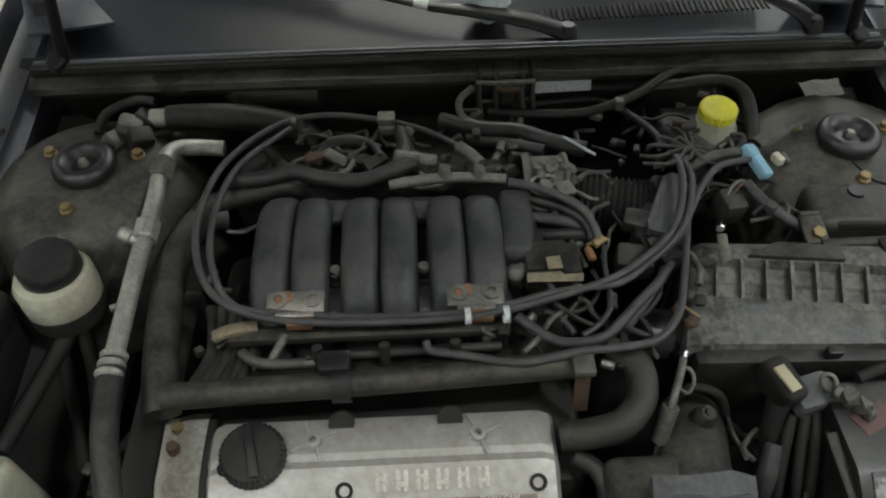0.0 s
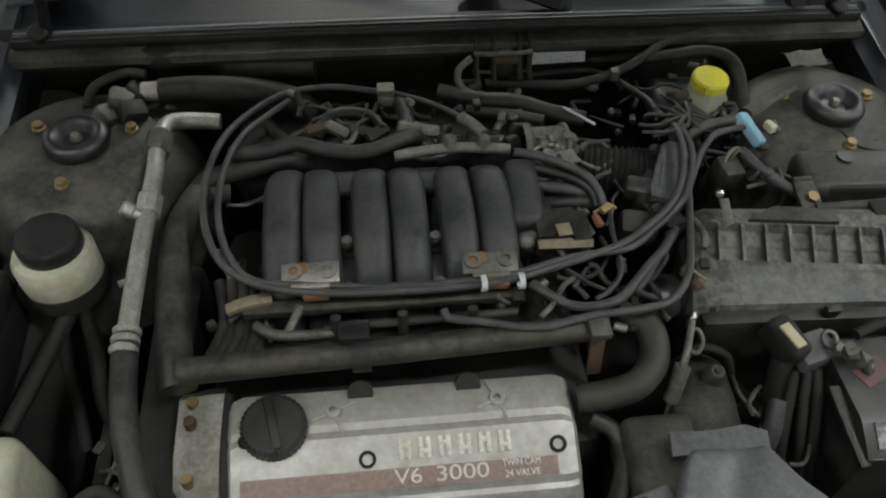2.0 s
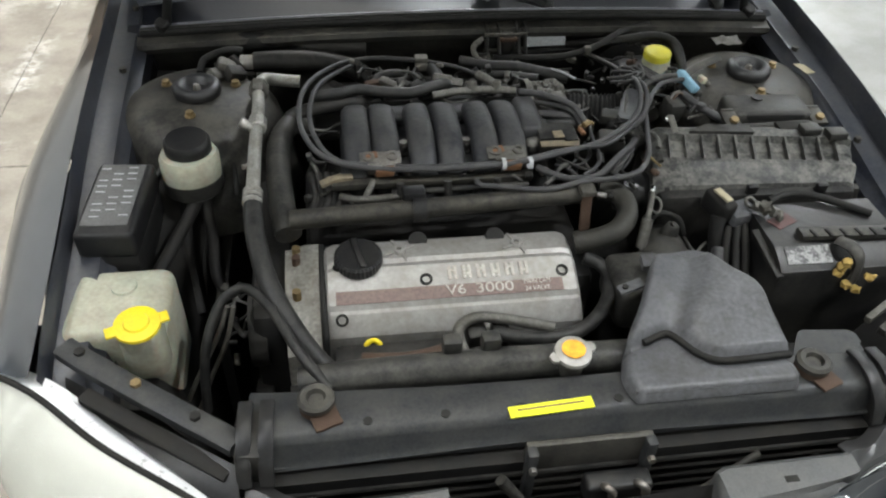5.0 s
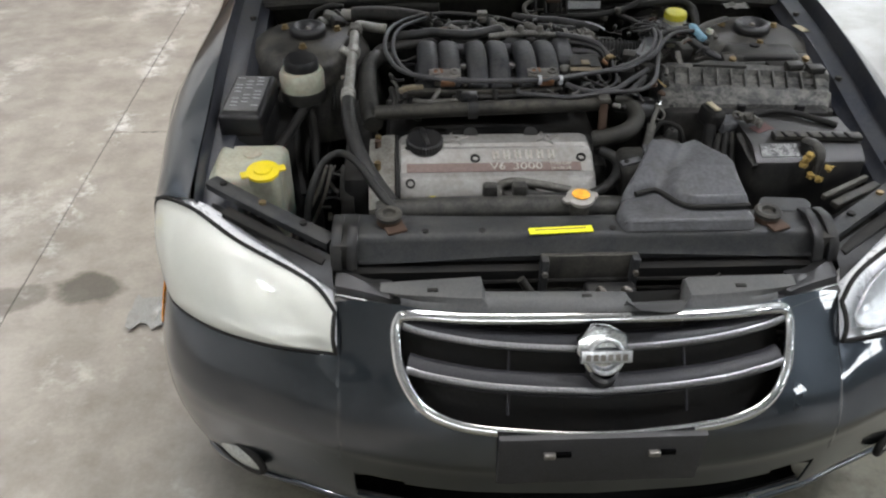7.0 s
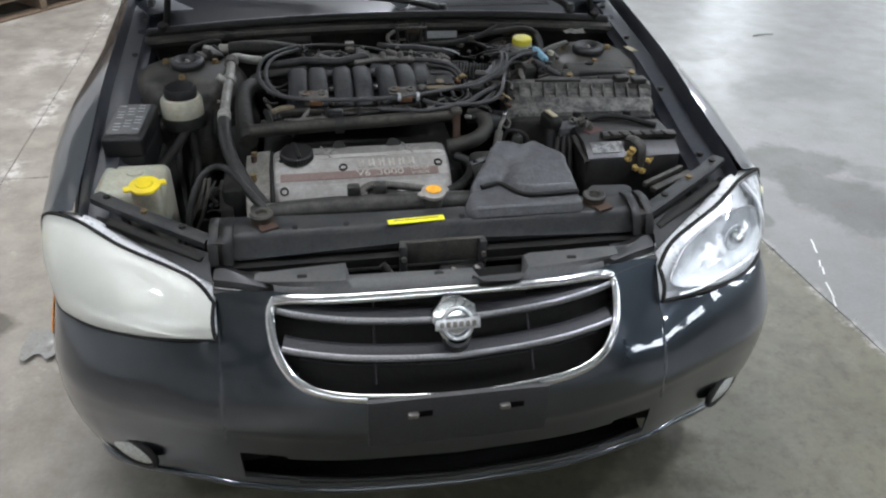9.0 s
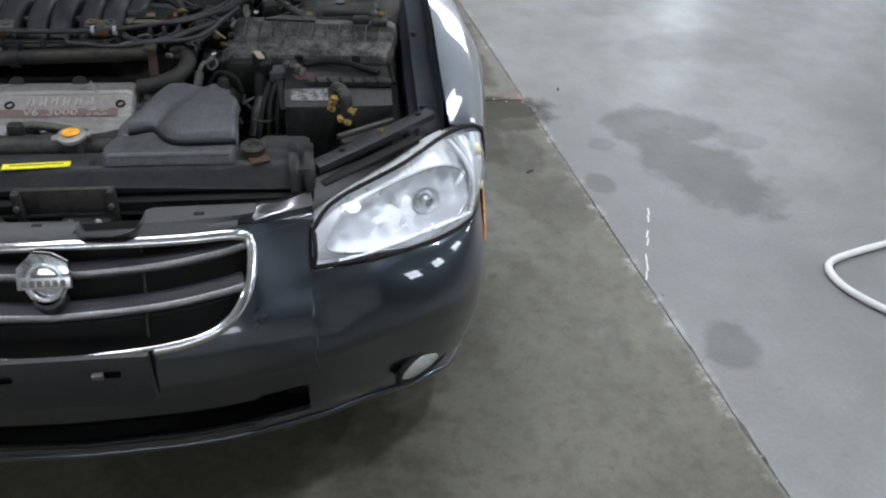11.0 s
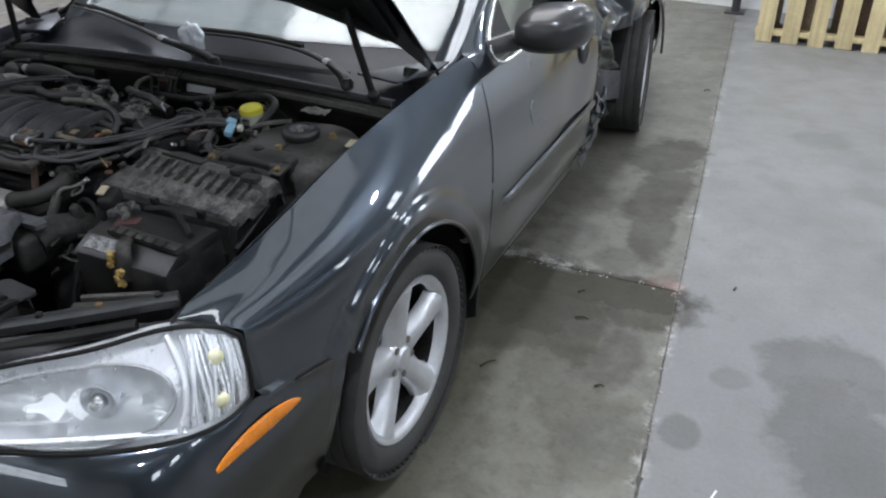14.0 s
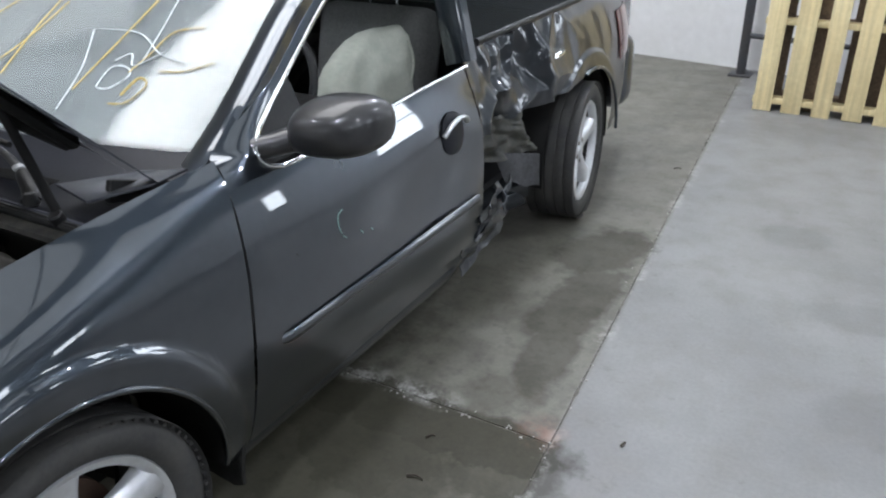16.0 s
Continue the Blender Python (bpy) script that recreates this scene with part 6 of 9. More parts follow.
# wipers: a thick pivot link, a pale joint, and a slim arm with its blade
for link, pts in (([(0.175, 1.215, 0.975), (0.11, 1.232, 0.990), (0.02, 1.25, 1.000), (-0.055, 1.268, 1.002)], [(-0.055, 1.268, 1.002), (-0.22, 1.325, 1.012), (-0.45, 1.40, 1.018), (-0.67, 1.47, 1.010)]),
                  ([(0.605, 1.235, 0.960), (0.585, 1.250, 0.975), (0.555, 1.262, 0.988), (0.528, 1.275, 0.996)], [(0.528, 1.275, 0.996), (0.40, 1.312, 1.012), (0.22, 1.322, 1.022), (0.03, 1.318, 1.022)])):
    arm = part("wiper_arm", tube([(XC + x, y, z) for x, y, z in link], (0.020, 0.013), 10, 6, flat=0.6), M_BLACK, car, "black wiper arm")
    part("wiper_joint", tube([(XC + x, y, z + 0.002) for x, y, z in (link[-1], [a + (b - a) * 0.14 for a, b in zip(pts[0], pts[1])])], 0.013, 10, 4, flat=0.7), M_LABEL, arm, "pale grey wiper joint")
    part("wiper_rod", tube([(XC + x, y, z) for x, y, z in pts], (0.011, 0.006), 8, 6, flat=0.6), M_BLACK, arm)
    part("wiper_blade", tube([(XC + x, y + 0.024, z + 0.004) for x, y, z in pts[1:]], 0.007, 6, 6), M_DEEP, arm)
    part("wiper_cap", cyl((XC + link[0][0], link[0][1], link[0][2] - 0.012), (XC + link[0][0], link[0][1], link[0][2] + 0.016), 0.018, 0.014, 14, 0.004), M_BLACK, arm)


# ---- the engine bay ----
part("firewall", grid([[seal_line(t, dy, dz) for t in [-1 + k / 8 for k in range(17)]] for dz, dy in ((-0.032, 0.0), (-0.072, 0.016), (-0.13, 0.04), (-0.27, 0.02), (-0.67, -0.03))]), M_INNER, car, "grimy firewall")
# near-black floor: deep shade under the engine is put into its colour
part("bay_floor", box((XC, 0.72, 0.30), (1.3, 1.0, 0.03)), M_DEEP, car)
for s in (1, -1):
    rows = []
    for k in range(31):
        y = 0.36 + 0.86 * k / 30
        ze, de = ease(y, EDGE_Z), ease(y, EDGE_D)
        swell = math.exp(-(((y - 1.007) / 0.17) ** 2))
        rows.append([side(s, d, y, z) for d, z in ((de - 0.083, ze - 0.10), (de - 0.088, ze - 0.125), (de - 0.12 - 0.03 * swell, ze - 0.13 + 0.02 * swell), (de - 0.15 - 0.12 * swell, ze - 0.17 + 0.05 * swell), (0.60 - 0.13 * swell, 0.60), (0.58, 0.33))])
    # body metal coloured near-black for the shade beside the engine
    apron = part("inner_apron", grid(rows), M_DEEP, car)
    tx = XC + s * 0.602
    prof = [(0.20, -0.22), (0.178, -0.10), (0.160, -0.045), (0.142, -0.018), (0.11, -0.005), (0.0, -0.002)]
    tower = part("strut_tower", lathe(prof, (tx, 1.007, 0.893), (0, 0, 1), 40), M_INNER, apron, "dusty strut tower")
    part("strut_cap", lathe([(0.0, 0.006), (0.020, 0.007), (0.024, 0.012), (0.028, 0.019), (0.035, 0.0225), (0.042, 0.0215), (0.0475, 0.016), (0.049, 0.008), (0.047, 0.0)], (tx, 1.012, 0.893), (0, 0, 1), 40), M_DISC, tower, "black rubber strut cap")
    part("strut_nut", cyl((tx, 1.012, 0.899), (tx, 1.012, 0.912), 0.009, 0.007, seg=6, bevel=0.002), M_STEEL, tower)
    for a in (25, 145, 265):
        q = (tx + 0.082 * math.cos(radians(a)), 1.007 + 0.082 * math.sin(radians(a)))
        part("tower_bolt", lathe([(0.011, 0), (0.011, 0.004), (0.008, 0.005), (0.008, 0.012), (0, 0.013)], (*q, 0.888), (0, 0, 1), 8), M_GOLD, tower)
    part("apron_stamping", tube([side(s, 0.655, 0.60, 0.765), side(s, 0.60, 0.76, 0.795), side(s, 0.56, 0.88, 0.83), side(s, 0.50, 0.93, 0.84)], 0.012, 8, 8), M_DEEP, apron)
    part("apron_cable", tube([side(s, 0.69, 0.62, 0.79), side(s, 0.665, 0.8, 0.835), side(s, 0.62, 0.88, 0.86), side(s, 0.54, 0.87, 0.84), side(s, 0.53, 0.83, 0.76)], 0.006, 8, 8), M_RUBBER, apron)

# radiator support: top bar, front lip, ends and hood stops
support = part("radiator_support", grid([[Vector((XC + 0.475 * t, y + 0.02 * t * t * w, z)) for y, z, w in ((0.262, 0.79, 1), (0.258, 0.815, 1), (0.25, 0.82, 1), (0.20, 0.822, 0), (0.190, 0.819, 0), (0.184, 0.81, 0), (0.180, 0.785 + 0.008 * math.cos(3 * t), 0), (0.172, 0.777 + 0.008 * math.cos(3 * t), 0), (0.174, 0.770, 0))] for t in [-1 + k / 20 for k in range(41)]], thick=0.003), M_SUPPORT, car, "painted metal radiator support bar")
for d in (-0.31, -0.09, 0.055, 0.27, -0.2):
    part("support_hole", cyl((XC + d, 0.205, 0.8215), (XC + d, 0.205, 0.8235), 0.007, seg=12), M_DEEP, support)
for s in (1, -1):
    part("support_end", box((XC + s * 0.470, 0.205, 0.780), (0.04, 0.085, 0.085), 0.010, (0, 0, s * 6)), M_BAY, support)
    for dd in (0.448, 0.478):
        part("end_strap", sweep_box([side(s, dd, 0.25, 0.828), side(s, dd, 0.205, 0.834), side(s, dd + 0.002, 0.165, 0.812), side(s, dd + 0.003, 0.150, 0.775)], 0.010, 0.004), M_BLACK, support)
    arm = [side(s, 0.49, 0.20, 0.802), side(s, 0.60, 0.275, 0.812), side(s, 0.70, 0.345, 0.822), side(s, 0.75, 0.385, 0.825)]
    sb = part("lamp_support", sweep_box(arm, 0.017, 0.011), M_SUPPORT, support)
    part("lamp_support_slot", sweep_box([Vector(q) + Vector((s * 0.012, -0.035, -0.022)) for q in arm[:3]], 0.012, 0.01), M_DEEP, sb)
    rows = [[Vector((XC + s * (0.49 + 0.26 * k / 10), 0.17 + 0.185 * k / 10, 0.795)), Vector((XC + s * (0.487 + 0.262 * k / 10), 0.130 + 0.20 * k / 10, 0.775 + 0.012 * math.sin(k / 3))), Vector((XC + s * (0.482 + 0.262 * k / 10), 0.105 + 0.212 * k / 10, 0.758 + 0.042 * min(1, k / 8)))] for k in range(11)]
    part("lamp_housing_top", grid(rows), M_BLACK, sb)
    for k in (2, 5, 8):
        q = Vector(arm[0]).lerp(Vector(arm[3]), k / 9) + Vector((0, 0, -0.003))
        part("support_bolt", cyl((q.x, q.y, q.z + 0.012), (q.x, q.y, q.z + 0.02), 0.008, seg=6), M_GOLD if k == 5 else M_DEEP, sb)
    hx, hy = (0.352, 0.226) if s > 0 else (-0.395, 0.238)
    part("stop_cup", lathe([(0.0, 0.0), (0.023, 0.0), (0.0245, 0.004), (0.023, 0.018), (0.019, 0.019)], (hx, hy, 0.818), (0, 0, 1), 24), M_RUST, support, "rusty metal cup")
    part("hood_stop", lathe([(0.021, 0.012), (0.026, 0.016), (0.0265, 0.024), (0.022, 0.028), (0.014, 0.027), (0.011, 0.02), (0, 0.02)], (hx, hy, 0.818), (0, 0, 1), 24), M_INNER, support, "dusty rubber hood stop")
    part("stop_plate", box((hx + 0.012, hy - 0.024, 0.8245), (0.040, 0.034, 0.005), 0.002, (0, 0, 20)), M_RUST, support)
part("support_gusset", slab([(0.340, 0.258), (0.371, 0.302), (0.380, 0.306), (0.455, 0.299), (0.465, 0.290), (0.464, 0.272), (0.44, 0.252)], 0.006, Matrix.Translation((0, 0, 0.815))), M_SUPPORT, support, "grey painted gusset")
part("caution_label", box((XC - 0.048, 0.198, 0.8245), (0.125, 0.019, 0.002), 0, (0, 0, 3)), M_YLABEL, support, "yellow caution label")
part("label_text", box((XC - 0.048, 0.200, 0.8257), (0.10, 0.003, 0.0008), 0, (0, 0, 3)), M_GOLD, support)
part("condenser", box((XC, 0.17, 0.58), (0.9, 0.03, 0.36)), M_DEEP, support)
for k in range(14):
    part("condenser_fin", cyl((XC - 0.44, 0.152, 0.45 + 0.022 * k), (XC + 0.44, 0.152, 0.45 + 0.022 * k), 0.004, seg=6), M_BAY, support)
part("latch_support", box((XC + 0.005, 0.160, 0.70), (0.19, 0.012, 0.19), 0.004), M_INNER, support, "hood latch support")
for d in (-0.083, 0.093):
    part("latch_flange", box((XC + d, 0.148, 0.70), (0.016, 0.02, 0.19), 0.004), M_SUPPORT, support)
    part("flange_bolt", cyl((XC + d, 0.138, 0.765), (XC + d, 0.130, 0.765), 0.006, seg=6), M_STEEL, support)
part("latch", box((XC + 0.045, 0.125, 0.722), (0.10, 0.035, 0.040), 0.008, seg=3), M_BLACK, support)
for d in (0.02, 0.07):
    part("latch_hook", tube([(XC + d, 0.118, 0.735), (XC + d, 0.105, 0.752), (XC + d + 0.008, 0.100, 0.744), (XC + d + 0.010, 0.104, 0.728)], 0.006, 8, 5), M_STEEL, support)
for d in (-0.02, 0.05):
    part("latch_bolt", cyl((XC + d, 0.10, 0.715), (XC + d, 0.088, 0.715), 0.010, seg=6), M_STEEL, support)
part("front_brace", tube([(XC - 0.13, 0.13, 0.76), (XC - 0.09, 0.115, 0.70), (XC - 0.06, 0.10, 0.62)], 0.009, 8, 4), M_INNER, support)
part("front_brace", tube([(XC + 0.26, 0.13, 0.76), (XC + 0.18, 0.115, 0.70), (XC + 0.13, 0.10, 0.66)], 0.006, 8, 4), M_INNER, support)

# radiator with its cap
radiator = thing("radiator", "black radiator top tank with a metal pressure cap", "radiator", at=(XC, 0.29, 0.45))
part("top_tank", tube([(-0.42, 0.302, 0.795), (-0.3, 0.300, 0.805), (-0.1, 0.298, 0.808), (0.10, 0.30, 0.80)], 0.027, 12, 6), M_DUSTBLACK, radiator)
part("core", box((XC, 0.295, 0.60), (0.84, 0.04, 0.36)), M_DEEP, radiator)
part("filler_neck", cyl((-0.012, 0.285, 0.805), (-0.012, 0.282, 0.840), 0.022, seg=18), M_ALUDIRT, radiator)
cap_b = lathe([(0.026, 0.0), (0.029, 0.004), (0.028, 0.010), (0.018, 0.013), (0, 0.014)], (-0.012, 0.280, 0.838), (0, -0.1, 1), 24)
for k in (0, 1):
    lathe([(0.0, -0.004), (0.0085, -0.004), (0.0100, -0.001), (0.009, 0.003), (0.0, 0.004)], (-0.012 + (0.028 if k else -0.028), 0.280 + (0.008 if k else -0.008), 0.843), (0, -0.1, 1), 16, cap_b)
cap = part("radiator_cap", cap_b, M_ALU, radiator)
part("cap_label", cyl((-0.012, 0.279, 0.852), (-0.012, 0.279, 0.8535), 0.018, seg=24), M_ORANGE, cap, "orange warning label")
for a, r0 in ((-0.13, 0.006), (-0.19, 0.008)):
    part("bleed_fitting", box((a, 0.318, 0.84), (0.03, 0.025, 0.03), 0.006), M_DUSTBLACK, radiator)


# ---- the engine ----
engine = thing("engine", "dirty six-cylinder engine with ribbed intake manifold", "engine", at=(-0.15, 0.7, 0.31))
# these lumps are near-black to paint the shade behind the engine's upper parts
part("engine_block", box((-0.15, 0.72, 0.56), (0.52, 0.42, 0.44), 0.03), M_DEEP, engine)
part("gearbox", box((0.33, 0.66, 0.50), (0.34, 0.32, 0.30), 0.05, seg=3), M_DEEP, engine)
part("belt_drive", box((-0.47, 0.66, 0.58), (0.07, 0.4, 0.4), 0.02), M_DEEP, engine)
for y, z, r in ((0.52, 0.70, 0.07), (0.64, 0.60, 0.085), (0.45, 0.55, 0.06)):
    part("pulley", lathe([(0, 0.0), (r * 0.5, 0.004), (r * 0.55, -0.01), (r - 0.006, -0.01), (r, 0), (r, -0.03), (0, -0.03)], (-0.51, y, z), (-1, 0, 0), 28), M_BAY, engine)
# front valve cover
VC = [(0.606, 0.70), (0.604, 0.800), (0.598, 0.812), (0.585, 0.817), (0.548, 0.8165), (0.540, 0.812), (0.530, 0.8135), (0.468, 0.789), (0.462, 0.781), (0.455, 0.7795), (0.436, 0.760), (0.430, 0.750), (0.428, 0.72), (0.427, 0.66)]


def vc_z(y):
    q = sorted((a, b) for a, b in VC[2:12])
    return float(np.interp(y, [p[0] for p in q], [p[1] for p in q]))


xs = [-0.378, -0.372, -0.36, -0.30, -0.20, -0.10, 0.0, 0.045, 0.058, 0.064]
rows = []
for i, x in enumerate(xs):
    drop = 0.012 if i in (0, len(xs) - 1) else (0.003 if i in (1, len(xs) - 2) else 0)
    rows.append([Vector((x, y + (0.004 if y < 0.5 else -0.004) * (drop > 0), z - drop)) for y, z in VC])
b = grid(rows)
for r in (rows[0], rows[-1]):
    b.faces.new([b.verts.new(q) for q in r])
vc = part("valve_cover", b, M_ALU, engine, "cast aluminium valve cover with a maroon band", 25)


def on_vc(x, y, up=0.0):
    dz = (vc_z(y + 0.004) - vc_z(y - 0.004)) / 0.008
    return Matrix.Translation((x, y, vc_z(y) + up)) @ Matrix.Rotation(math.atan(dz), 4, "X")


part("cover_band", box((0, 0, 0), (0.392, 0.024, 0.0016)), M_MAROON, vc).data.transform(on_vc(-0.164, 0.479, 0.0012))
for k in range(6):
    x = -0.164 + 0.0252 * k
    bars = box((0, 0, 0), (0.006, 0.026, 0.003), 0.001)
    box((0.010, 0, 0), (0.006, 0.026, 0.003), 0.001, bm=bars)
    box((0.005, 0.004 * (-1) ** k, 0), (0.014, 0.006, 0.003), 0.001, bm=bars)
    part("maker_mark", bars, M_LETTER, vc, "raised bars where the maker's name is cast").data.transform(on_vc(x, 0.511, 0.0015))
words("V6", 0.026, 0.0012, on_vc(-0.156, 0.479, 0.003), M_LETTER, vc, fit=0.034)
words("3000", 0.026, 0.0012, on_vc(-0.089, 0.479, 0.003), M_LETTER, vc, fit=0.065)
words("TWIN CAM", 0.012, 0.0008, on_vc(-0.014, 0.485, 0.003), M_LETTER, vc, fit=0.048)
words("24 VALVE", 0.012, 0.0008, on_vc(-0.014, 0.473, 0.003), M_LETTER, vc, fit=0.044)
for x, y in ((-0.205, 0.503), (0.035, 0.503), (-0.352, 0.535), (-0.352, 0.449)):
    hole = part("cover_bolt", lathe([(0.011, 0.0), (0.011, 0.003), (0.007, 0.0035), (0.006, -0.003), (0, -0.003)], (0, 0, 0), (0, 0, 1), 16), M_DEEP, vc)
    hole.data.transform(on_vc(x, y, 0.0))
for x in (-0.245, -0.035):
    bb = lathe([(0.012, 0.0), (0.010, 0.006), (0.005, 0.0065), (0.0045, 0.0), (0, 0)], (0, 0, 0), (0, 0, 1), 14)
    for a in range(4):
        box((0.018 * math.cos(a * 1.571 + 0.4), 0.018 * math.sin(a * 1.571 + 0.4), 0.002), (0.024, 0.005, 0.004), 0.0015, (0, 0, math.degrees(a * 1.571 + 0.4)), bb)
    part("cover_boss", bb, M_ALU, vc).data.transform(on_vc(x, 0.565, 0.0))
for x in (-0.21, -0.07):
    part("cover_notch", cyl((x, 0.596, 0.806), (x, 0.586, 0.82), 0.017, seg=14), M_DEEP, vc)
oc = lathe([(0.040, 0.0), (0.042, 0.004), (0.0415, 0.018), (0.037, 0.022), (0.0, 0.023)], (-0.318, 0.548, 0.812), (0, -0.12, 1), 72, ripple=0.0016)
oil_cap = part("oil_cap", oc, M_BLACK, vc, "black ribbed oil filler cap", 25)
part("cap_grip", box((-0.318, 0.546, 0.836), (0.012, 0.07, 0.008), 0.003, (7, 0, 12)), M_BLACK, oil_cap)
# timing cover beside it
rows = [[Vector((x, y, z - (0.01 if x < -0.43 else 0))) for y, z in ((0.63, 0.60), (0.628, 0.79), (0.61, 0.806), (0.53, 0.802), (0.45, 0.765), (0.42, 0.735), (0.415, 0.55))] for x in (-0.445, -0.438, -0.41, -0.388, -0.386)]
tc = part("timing_cover", grid(rows, thick=0.004), M_ALUSTAIN, engine, "stained aluminium timing cover", 25)
part("cover_seam", tube([(-0.381, 0.61, 0.80), (-0.381, 0.53, 0.80), (-0.381, 0.45, 0.764), (-0.381, 0.425, 0.735), (-0.381, 0.42, 0.6)], 0.006, 6, 4), M_DEEP, tc)
for y in (0.60, 0.57, 0.50):
    part("cover_bolt", cyl((-0.425, y, vc_z(y) - 0.02), (-0.425, y, vc_z(y) - 0.002), 0.008, seg=6), M_RUST if y == 0.57 else M_GOLD, tc)
part("heat_shield", box((-0.16, 0.395, 0.70), (0.42, 0.06, 0.11), 0.015, (12, 0, 0)), M_BAY, engine)
part("bypass_hose", tube([(0.085, 0.535, 0.80), (0.112, 0.518, 0.795), (0.118, 0.482, 0.79), (0.091, 0.422, 0.79), (0.045, 0.377, 0.79), (-0.006, 0.360, 0.79), (-0.064, 0.364, 0.79), (-0.105, 0.385, 0.785)], 0.012, 12, 8), M_RUBBER, engine, "thin black bypass hose")
part("bypass_pipe", tube([(-0.011, 0.372, 0.80), (-0.083, 0.395, 0.803), (-0.135, 0.405, 0.803), (-0.168, 0.383, 0.80), (-0.162, 0.340, 0.785)], 0.0095, 12, 8), M_ALUDIRT, engine)
part("exhaust_pipe", tube([(-0.325, 0.350, 0.782), (-0.251, 0.342, 0.785), (-0.179, 0.356, 0.785)], 0.013, 10, 4), M_RUST, engine, "rust-brown pipe")
part("coil_bracket", box((-0.135, 0.40, 0.765), (0.035, 0.035, 0.045), 0.006, (10, 0, 8)), M_BAY, engine)
part("coil_bracket", box((-0.095, 0.395, 0.768), (0.03, 0.035, 0.045), 0.006), M_BAY, engine)
part("dipstick_ring", tube([(-0.304 + 0.012 * math.cos(a), 0.405 + 0.006 * math.sin(a), 0.752 + 0.008 * math.sin(a)) for a in [radians(30 * k) for k in range(12)]], 0.0045, 8, 2, closed=True), M_YELCAP, engine, "yellow dipstick ring")
part("dipstick_tube", tube([(-0.304, 0.408, 0.742), (-0.30, 0.41, 0.70), (-0.29, 0.42, 0.60)], 0.005, 8, 4), M_STEEL, engine)

# intake manifold: six runners over a plenum
manifold = part("intake_manifold", box((-0.155, 0.80, 0.845), (0.36, 0.17, 0.07), 0.02), M_RUNNER, engine, "dark grey intake manifold")
for k, x in enumerate((-0.304, -0.251, -0.183, -0.130, -0.063, -0.010)):
    dx = -0.010 * (1 if k % 2 == 0 else -1)
    run = tube([(x - dx * 0.4, 0.930 - 0.05 * (x + 0.2), 0.835), (x - dx * 0.4, 0.908 - 0.05 * (x + 0.2), 0.878), (x, 0.875, 0.902), (x, 0.82, 0.908), (x, 0.765, 0.900), (x, 0.722, 0.872), (x, 0.705, 0.82)], 0.0262, 20, 7, flat=0.85, up=(1, 0, 0), square=0.72)
    part("runner", run, M_RUNNER, manifold)
for x in (-0.278, -0.156, -0.036):
    part("runner_web", box((x, 0.82, 0.882), (0.05, 0.13, 0.03), 0.008), M_RUNNER, manifold)
for x in (-0.217, -0.096):
    part("web_bridge", box((x, 0.892, 0.893), (0.05, 0.045, 0.024), 0.010, seg=3), M_RUNNER, manifold)
    part("runner_floor", box((x, 0.80, 0.862), (0.05, 0.17, 0.02), 0.006), M_DEEP, manifold)
for x, y in ((-0.217, 0.775), (-0.096, 0.775), (0.036, 0.765), (-0.217, 0.705), (-0.096, 0.705)):
    part("manifold_bolt", lathe([(0.015, 0), (0.013, 0.006), (0.009, 0.008), (0.009, 0.02), (0.005, 0.022), (0, 0.022)], (x, y, 0.878 if y > 0.72 else 0.865), (0, 0, 1), 12), M_BAY, manifold)
    part("bolt_head", cyl((x, y, 0.899 if y > 0.72 else 0.886), (x, y, 0.906 if y > 0.72 else 0.893), 0.008, seg=6), M_STEEL, manifold)
part("plenum_end", box((0.038, 0.845, 0.885), (0.05, 0.13, 0.07), 0.015, (0, 0, -4), seg=3), M_RUNNER, manifold)
part("fuel_rail", box((-0.17, 0.688, 0.876), (0.37, 0.020, 0.014), 0.003), M_PIPE, manifold, "worn metal fuel rail")
part("rail_nub", sweep_box([(-0.375, 0.690, 0.878), (-0.350, 0.694, 0.886), (-0.318, 0.700, 0.884)], 0.008, 0.005), M_STAINED, manifold, "rust-stained rail end")
for x in (-0.265, -0.03):
    bb = box((x, 0.716, 0.911), (0.075, 0.03, 0.005), 0.002, (14, 0, 0))
    box((x, 0.699, 0.900), (0.05, 0.008, 0.026), 0.002, (14, 0, 0), bb)
    lathe([(0.0115, 0.0), (0.012, 0.004), (0.006, 0.0045), (0.005, 0.001), (0, 0.001)], (x - 0.022, 0.718, 0.913), (0, -0.2, 1), 14, bb)
    lathe([(0.0115, 0.0), (0.012, 0.004), (0.006, 0.0045), (0.005, 0.001), (0, 0.001)], (x + 0.022, 0.718, 0.913), (0, -0.2, 1), 14, bb)
    part("rail_bracket", bb, M_STEEL if x < -0.1 else M_ALUDIRT, manifold, "rust-stained metal bracket")
    part("rust_patch", box((x + 0.006, 0.690, 0.900), (0.034, 0.014, 0.018), 0.003, (14, 0, 0)), M_RUSTBRIGHT, manifold)
    part("rust_crust", box((x - 0.016, 0.722, 0.9145), (0.022, 0.016, 0.003), 0.001, (14, 0, 10)), M_RUSTBRIGHT, manifold)
for x in (-0.042, 0.008):
    part("cable_tie", lathe([(0.0100, -0.0038), (0.0112, -0.0038), (0.0112, 0.0038), (0.0100, 0.0038)], (x, 0.686, 0.906), (1, 0.05, 0), 12), M_LABEL, manifold)
# throttle side
tb = part("sensor_box", box((0.080, 0.772, 0.893), (0.074, 0.052, 0.030), 0.004, (7, 0, -1), seg=2), M_DUSTBLACK, engine, "dusty sensor box with a rusted front flange")
